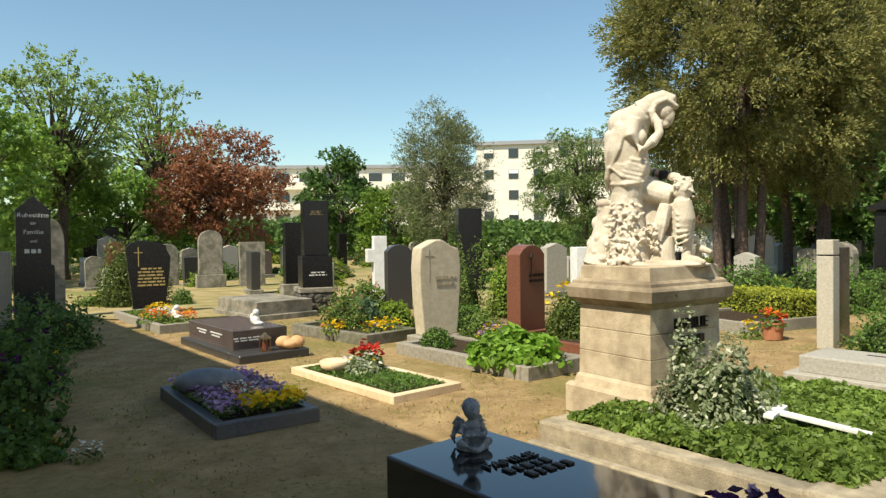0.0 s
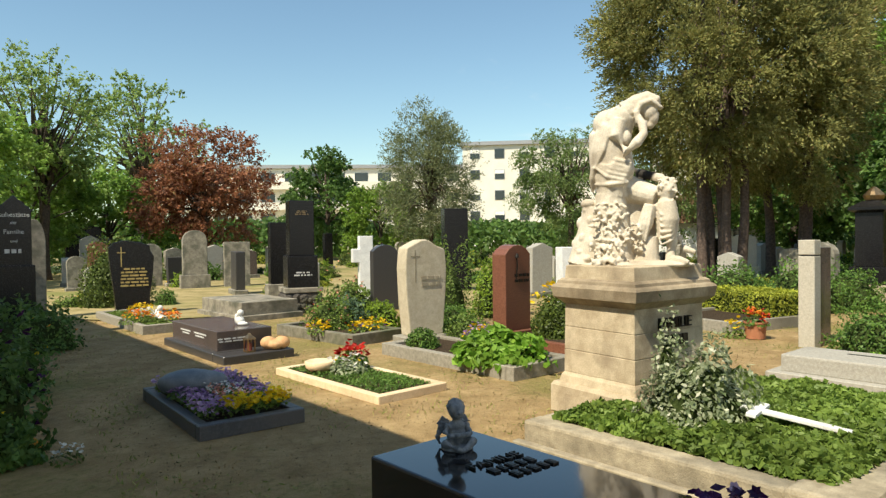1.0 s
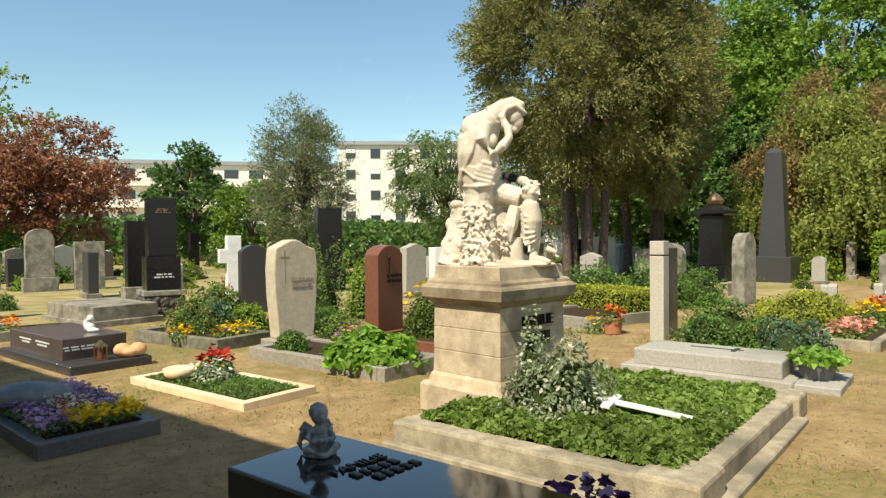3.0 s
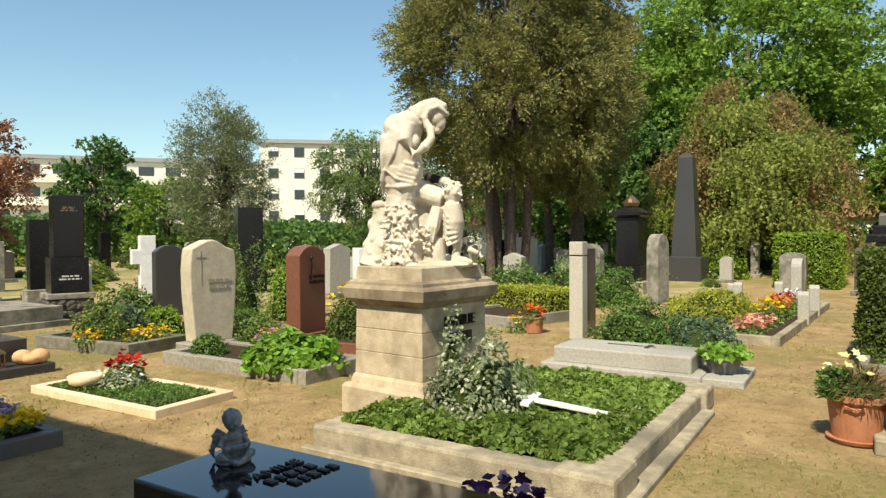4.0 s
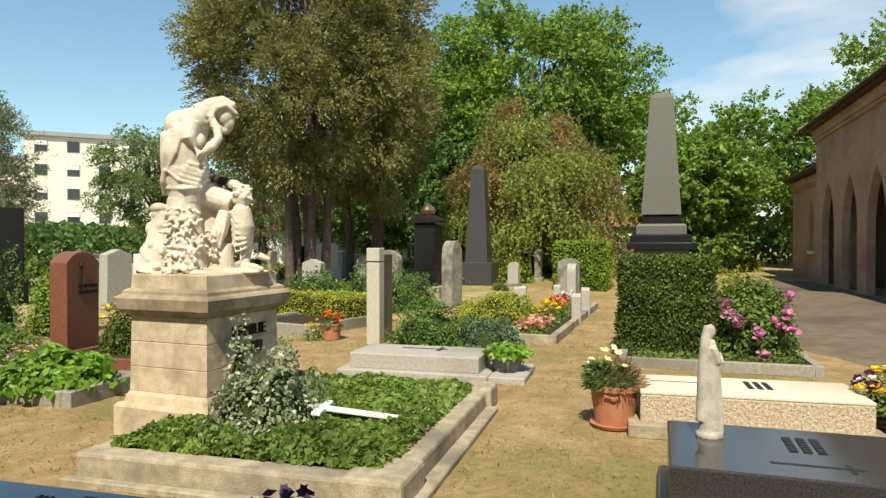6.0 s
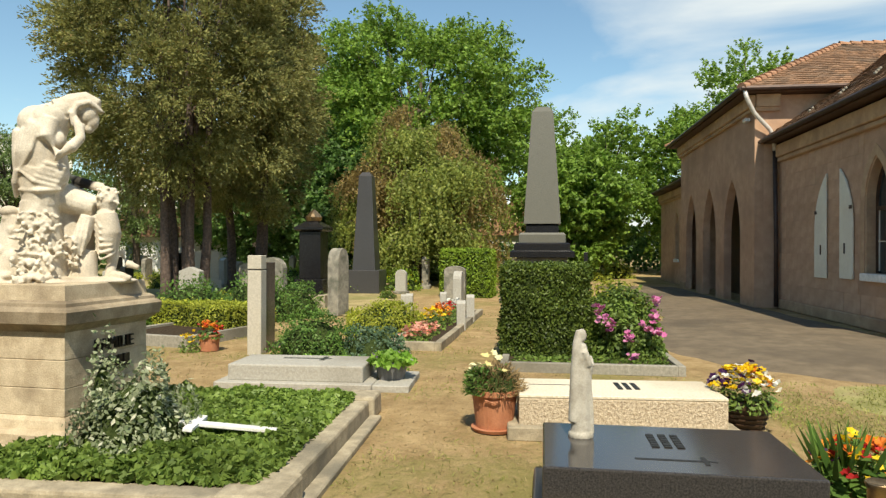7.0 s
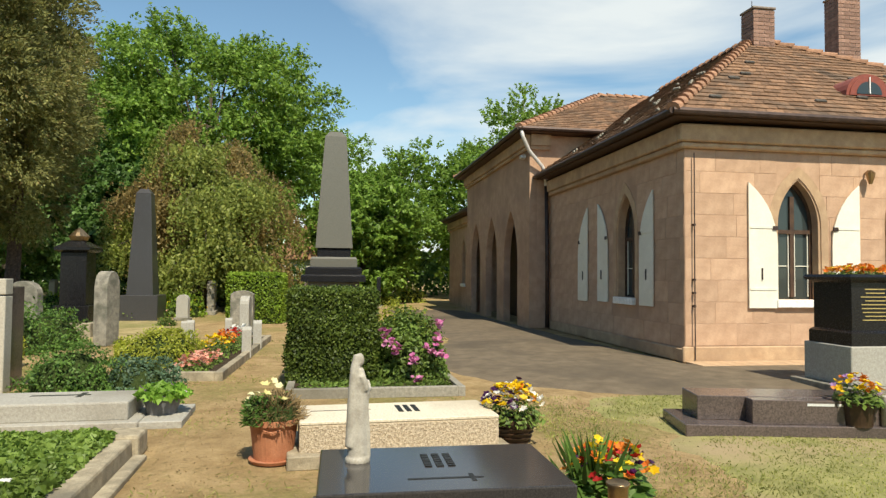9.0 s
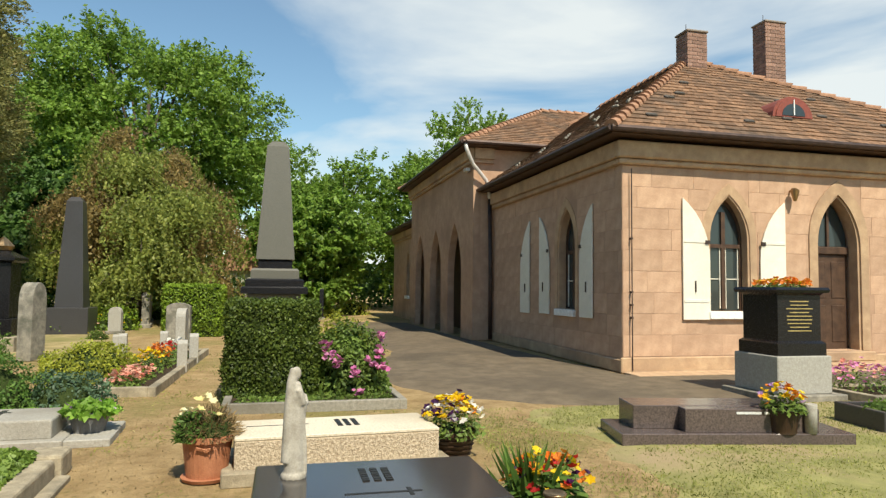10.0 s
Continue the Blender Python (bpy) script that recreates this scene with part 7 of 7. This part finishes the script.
flat_cross(slabg, pose(0.12, -0.1, 0.262, 90, 0, 0), 0.6, 0.14, 0.03, M["darkstone"])
for obj, x0, z, wd, n_, y, mm, hh in ((BS, 0.0, 1.42, 0.34, 1, -0.122, "silver", 0.07), (up, 0.0, 1.48, 0.5, 9, -0.384, "gold", 0.015)):
    bars(obj, n_, x0, z, wd, hh, M[mm], y)
for k in range(9):
    z, ln = 1.46 - k * 0.055, rng.uniform(0.28, 0.5)
    part("inscription", box(-0.386, -0.380, -ln / 2, ln / 2, z, z + 0.015), M["gold"], up)
bars(dark, 2, -0.15, 0.25, 0.5, 0.018, M["silver"], -0.88)
o_ = None
for k, (a, b) in enumerate(((0.1, 0.5), (-0.5, -0.05), (0.15, 0.42), (-0.42, -0.1))):
    o_ = box(-0.405, -0.399, a, b, 0.27 - 0.04 * (k // 2), 0.29 - 0.04 * (k // 2), bm=o_)
part("inscription", o_, M["silver"], dark)
bars(s3, 1, 0.0, 0.3, 0.3, 0.03, M["silver"], -0.905)
o_ = None
for a, b in ((-0.55, -0.38), (-0.36, -0.30), (-0.27, 0.0)):
    o_ = box(-0.286, -0.279, a, b, 0.31, 0.335, bm=o_)
part("inscription", o_, M["silver"], s3)
bars(BE, 2, 0.08, 0.98, 0.36, 0.05, M["kerb"], -0.132, "inscription", lift=0.008)
part("engraved_cross", box(-0.20, -0.185, -0.134, -0.128, 0.95, 1.42, bm=box(-0.27, -0.115, -0.134, -0.128, 1.32, 1.335)), M["kerb"], BE)
bars(RE, 2, 0.08, 0.98, 0.36, 0.045, M["bronze"], -0.143, "inscription", lift=0.01)
part("bronze_rose", merge(tube([(-0.06, -0.155, 0.95), (-0.04, -0.16, 1.15), (-0.05, -0.16, 1.30)], [0.01, 0.012, 0.01], 6), tube([(-0.05, -0.16, 1.28), (-0.05, -0.17, 1.34)], [0.035, 0.015], 8)), M["bronze"], RE)

bars(GK, 6, 0.05, 0.98, 0.56, 0.038, M["gold"], -0.112, "inscription", lift=0.006)
part("gold_cross", box(-0.215, -0.195, -0.118, -0.109, 1.05, 1.48, bm=box(-0.29, -0.12, -0.118, -0.109, 1.34, 1.36)), M["gold"], GK)
bars(pil, 3, 0.0, 2.2, 0.30, 0.018, M["brass"], -0.202, "inscription", lift=0.004)
bars(pil, 2, 0.0, 0.86, 0.4, 0.03, M["silver"], -0.262, "inscription", lift=0.004)

# ---- graves further back ----
brng = random.Random(11)
stone("brown_headstone", "brown granite headstone with a small cross", (4.0, 25.0, 0), 0.64, 0.2, 1.60, M["redstone"], -5, ROUND)
stone("grey_headstone", "grey headstone with slanted top", (4.5, 30.0, 0), 0.75, 0.2, 1.85, M["grey"], 0, GABLE)
stone("ornate_headstone", "weathered arched headstone with carved drapery", (6.5, 22.4, 0), 0.78, 0.3, 1.94, M["oldstone"], -8, ARCH, 0.02, 0.45, M["oldstone"])
stone("plain_headstone", "broad plain weathered headstone", (7.85, 22.2, 0), 0.85, 0.3, 1.53, M["oldstone"], -10)
stone("pale_headstone", "pale ridged stone monument with a crown", (21.4, 11.6, 0), 0.8, 0.5, 1.62, M["greylight"], -60, GABLE, 0.02, 0.55)
stone("arched_headstone", "old arched headstone with a carved wreath", (5.6, 24.5, 0), 0.7, 0.25, 1.5, M["oldstone"], -5, ARCH)
stone("dark_headstone", "low dark polished headstone", (4.9, 34.5, 0), 1.5, 0.3, 2.3, M["black"], 0)
stone("carved_headstone", "carved grey stone with a relief", (1.32, 15.6, 0), 0.42, 0.3, 2.08, M["oldstone"], 0, ARCH)
stone("light_headstone", "rough light grey stone beside a black stele", (0.25, 13.4, 0), 0.5, 0.3, 1.45, M["greylight"], 0)
protos = []
for kind_, lab, mm, outl, w_, h_ in (("grey_headstone", "weathered grey headstone in the back rows", "oldstone", ROUND, 0.65, 1.2), ("dark_headstone", "dark granite headstone in the back rows", "darkstone", None, 0.6, 1.15),
                                     ("light_headstone", "light granite headstone in the back rows", "grey", GABLE, 0.6, 1.25), ("arched_headstone", "old arched headstone in the back rows", "oldstone", ARCH, 0.7, 1.4),
                                     ("black_stele", "narrow black stele in the back rows", "black", None, 0.45, 1.8), ("white_headstone", "pale stone headstone in the back rows", "grey", ARCH, 0.5, 1.1),
                                     ("brown_headstone", "brown granite headstone in the back rows", "brownstone", ROUND, 0.7, 1.1)):
    protos.append((kind_, lab, mm, outl, w_, h_))
made = {}
spots = []
for i in range(400):
    if len(spots) >= 92:
        break
    a = math.radians(brng.uniform(2, 92))
    d = brng.uniform(17.5, 44)
    x, y = d * math.sin(a), -0.6 + d * math.cos(a)
    if math.degrees(a) > 86 and d < 30:
        continue
    if any((x - p) ** 2 + (y - q) ** 2 < 2.0 for p, q in spots + [(18, 6.3), (20, 5.6), (17, 4.7), (22, 6.1), (18.9, 4.4), (24, 6.6), (18.3, -0.1), (23, 2.6), (3.4, 21), (6.5, 22.4), (7.85, 22.2), (21.4, 11.6), (15.8, 4.9), (19.2, 11), (23.2, 9.6), (12.1, 15.4), (3.2, 17.5), (2.0, 17.5)]):
        continue
    spots.append((x, y))
    k = brng.randrange(len(protos))
    kind_, lab, mm, outl, w_, h_ = protos[k]
    s = brng.uniform(0.8, 1.15)
    m = pose(x, y, 0, 0, brng.uniform(-1.5, 1.5), brng.choice((0, 0, -90)) + brng.uniform(-8, 8))
    if k not in made:
        made[k] = stone(kind_, lab, (x, y, 0), w_, 0.24, h_, M[mm], 0, outl, 0.012, 0.14, M["oldstone"])
        made[k]["group"] = "headstones in the back rows"
        made[k].matrix_basis = m
    else:
        copy_thing(made[k], m @ Matrix.Diagonal((s, s, s, 1)))
# low planting between them
leafs = ("cover", "shrub", "yew", "golden", "lush", "blue", "cover", "shrub")
sh_made = {}
for i in range(150):
    a = math.radians(brng.uniform(0, 95))
    d = brng.uniform(14.5, 46)
    x, y = d * math.sin(a), -0.6 + d * math.cos(a)
    if math.degrees(a) > 84 and d < 34 or (a > 1.2 and d < 18) or (5.2 < x < 6.6 and y < 15):
        continue
    k = brng.randrange(8)
    s = brng.uniform(0.6, 1.5) * (0.55 if d < 25 else 1.0)
    m = pose(x, y, 0, 0, 0, brng.uniform(0, 360)) @ Matrix.Diagonal((s * brng.uniform(0.8, 1.5), s, s * brng.uniform(0.6, 1.2), 1))
    if k not in sh_made:
        sh_made[k] = bush("grave_shrub", "green shrub between the back rows of graves", (x, y, 0), 0.55, 0.55, 0.55, LEAF[leafs[k]], 900, 0.09, bumps=0.35, flowers=((("yellow", "red", "salmon", "whitep")[k % 4], 14, 0.08),) if k % 2 == 0 else ())
        sh_made[k]["group"] = "shrubs in the back rows"
    else:
        copy_thing(sh_made[k], m)
# meadow green far back, a thin sheet over the earth
M["turf"] = mat("short_turf", (0.23, 0.19, 0.085), (0.40, 0.32, 0.165), 1.0, 1.6, c3=(0.17, 0.18, 0.06), big=0.25, bump=0.5, spec=0.1)
tv, tf = [], []
for i in range(25):
    a = math.radians(-25 + i * 6)
    for d in (15.5 + 1.2 * math.sin(i * 1.7), 30, 60, 130):
        tv.append((d * math.sin(a), -0.6 + d * math.cos(a), 0.012))
tf = [(i * 4 + k, i * 4 + k + 1, (i + 1) * 4 + k + 1, (i + 1) * 4 + k) for i in range(17) for k in range(3)]
tagged(part("turf", (tv, tf), M["turf"]), "thin grass between the back rows of graves", "grass", kind="structure")
# lawn beside the drive
lv, lf = [], []
edge = [(4.6, -2.95, 8.7), (5.6, -3.0, 8.85), (6.6, -3.2, 8.9), (7.4, -2.9, 8.6), (8.4, -2.9, 8.4), (8.9, -3.4, 8.5)]
for x, y, _ in edge:
    lv += [(x, y + 0.25, -0.045), (x, -4.4, 0.010), (x, -9.0, 0.012), (x - 1.5, -14, 0.012)]
lf = [(i * 4 + k, i * 4 + k + 1, (i + 1) * 4 + k + 1, (i + 1) * 4 + k) for i in range(len(edge) - 1) for k in range(3)]

M["lawn"] = mat("patchy_lawn", (0.19, 0.185, 0.07), (0.31, 0.29, 0.115), 1.0, 3.0, c3=(0.33, 0.255, 0.145), big=0.9, bump=0.6, spec=0.1)
tagged(part("lawn", (lv, lf), M["lawn"]), "patchy sunlit lawn beside the asphalt drive", "lawn", kind="structure")
# grass: loose tufts, thick on the lawn
n = 70000
gxy = np.stack([rng.uniform(3.0, 8.9, n), rng.uniform(-10.5, -2.6, n)], 1)
den = np.array([noise.noise((x * 0.9, y * 0.9, 2.0)) + 0.4 * noise.noise((x * 3, y * 3, 5.0)) for x, y in gxy])
want = den + 0.12 * (-gxy[:, 1] - 3.6) + rng.normal(0, 0.22, n) > -0.02
gxy = gxy[want]
p = np.column_stack([gxy, rng.uniform(0.004, 0.02, len(gxy))])
part_ = thing("lawn_grass", "patchy short lawn grass beside the drive", "grass", (0, 0, 0), 0, kind="stuff")
part("blades", blades(p, np.tile((0, 0, 1.0), (len(p), 1)), 0.036, 0.24, 0.8, False), LEAF["grass"], part_)
n = 95000
gxy = np.stack([rng.uniform(0.8, 18, n), rng.uniform(-2.6, 16, n)], 1)
den = np.array([noise.noise((x * 0.7, y * 0.7, 9.0)) + 0.5 * noise.noise((x * 2.6, y * 2.6, 3.0)) for x, y in gxy])
keep = (den + rng.normal(0, 0.16, n) > 0.22) & ~((gxy[:, 0] > 9.0) & (gxy[:, 1] < 0.3))
for x0, x1, y0, y1 in ((3.6, 6.7, 0.9, 3.5), (1.4, 2.5, 4.9, 6.85), (3.1, 4.1, 5.0, 7.1), (4.8, 6.0, 5.0, 7.7), (6.5, 7.7, 5.0, 7.4), (7.2, 8.2, 1.3, 3.2), (4.4, 5.8, 8.3, 10.6), (2.6, 3.7, 8.0, 10.4), (3.9, 5.0, -2.1, -0.4), (5.9, 6.9, -2.1, -0.1), (1.5, 2.4, 0.3, 2.4), (4.4, 5.6, 2.8, 3.9)):
    keep &= ~((gxy[:, 0] > x0) & (gxy[:, 0] < x1) & (gxy[:, 1] > y0) & (gxy[:, 1] < y1))
gxy = gxy[keep]
p = np.column_stack([gxy, rng.uniform(0.0, 0.015, len(gxy))])
part_ = thing("thin_grass", "thin dry grass tufts on sandy earth", "grass", (0, 0, 0), 0, kind="stuff")
part("blades", blades(p, np.tile((0, 0, 0.8), (len(p), 1)), 0.045, 0.20, 0.9, False), LEAF["grass"], part_)
# grit and fallen bits
n = 14000
p = np.column_stack([rng.uniform(1.0, 9, n), rng.uniform(-4, 11, n), np.full(n, 0.0)])
part_ = thing("gravel_bits", "small grit and dry leaf bits on the earth", "grit", (0, 0, 0), 0, kind="stuff")
part("bits", blades(p, np.tile((0, 0, 0.1), (n, 1)), 0.017, 0.7, 1.0), LEAF["dry"], part_)

# ---- buildings behind the trees ----


def block(name, label, at, rz, width, depth, height, storeys, cols, material, bands=False, roof=True):
    """A plain block of flats: walls, a roof edge, and every window with frame and pane."""
    ob = thing(name, label, "building", at, rz)
    part("wall", box(-width / 2, width / 2, 0, depth, 0, height), material, ob)
    if roof:
        part("roof", box(-width / 2 - 0.4, width / 2 + 0.4, -0.4, depth, height + 0.004, height + 0.5), M["roofgrey"], ob)
    sh = height / storeys
    for s in range(storeys):
        if bands:
            part("balcony", box(-width / 2, width / 2, -1.2, -0.004, s * sh - 0.1, s * sh + 0.95), material, ob)
        for c in range(cols):
            x = -width / 2 + (c + 0.5) * width / cols
            wdw = new("window"); wdw.parent = ob; wdw.matrix_basis = pose(x, 0, s * sh + 1.05)
            ww = 0.62 if not bands else 0.95
            part("window_frame", box(-ww - 0.06, ww + 0.06, -0.05, -0.004, -0.06, 1.26), M["white"] if bands else M["roofgrey"], wdw)
            part("pane", box(-ww, ww, -0.075, -0.052, 0, 1.2), M["glass"], wdw)
            if not bands and (c + s) % 2 == 0:
                part("blind", box(-ww, ww, -0.09, -0.077, 0.7, 1.2), M["white"], wdw)
    return ob


block("apartment_building", "cream rendered block of flats behind trees", (63.5, 64.5, 0), -44, 20, 12, 14.0, 5, 6, M["ivory"])
block("apartment_building", "long pale block of flats with balconies and grey roof", (46, 84.5, 0), -32, 46, 12, 11.6, 4, 14, M["ivory"], True)
block("apartment_building", "pale block of flats seen through the trees", (82, 44, 0), -62, 26, 12, 12.0, 4, 8, M["ivory"], True)
ho = thing("gatehouse", "small white house with brown tiled roof beyond the trees", "house", (39.5, 24.6, 0), -58)
part("wall", box(-3.5, 3.5, 0, 5, 0, 2.4), M["white"], ho)
part("roof", prism([(-3.9, 2.35), (3.9, 2.35), (2.6, 4.2), (-2.6, 4.2)], -0.4, 5.4), M["rooftile"], ho)
for x in (-2.2, 0.0, 2.2):
    part("window", box(x - 0.4, x + 0.4, -0.05, -0.004, 0.9, 1.9), M["glass"], ho)
h2 = thing("distant_house", "distant house with orange tiled gable roof", "house", (56, 2.6, -1.6), -84)
part("wall", box(-4, 4, 0, 8, 0, 4.5), M["ivory"], h2)
part("roof", prism([(-4.5, 4.4), (4.5, 4.4), (0, 8.4)], -0.4, 8.4), M["ridgetile"], h2)
# wooded edge
wv = []
n = 52000
a = np.radians(rng.uniform(-8, 100, n))
hgt = np.array([noise.noise((q * 9, 1.5, 0)) for q in a]) * 1.6 + 3.4
d = 60 + 4 * rng.normal(0, 1, n)
z = rng.uniform(0, 1, n) ** 0.7 * hgt
p = np.stack([d * np.sin(a), -0.6 + d * np.cos(a), z], 1)
wood = thing("woodland_edge", "far belt of green shrubs and trees", "woods", (0, 0, 0), 0, kind="stuff")
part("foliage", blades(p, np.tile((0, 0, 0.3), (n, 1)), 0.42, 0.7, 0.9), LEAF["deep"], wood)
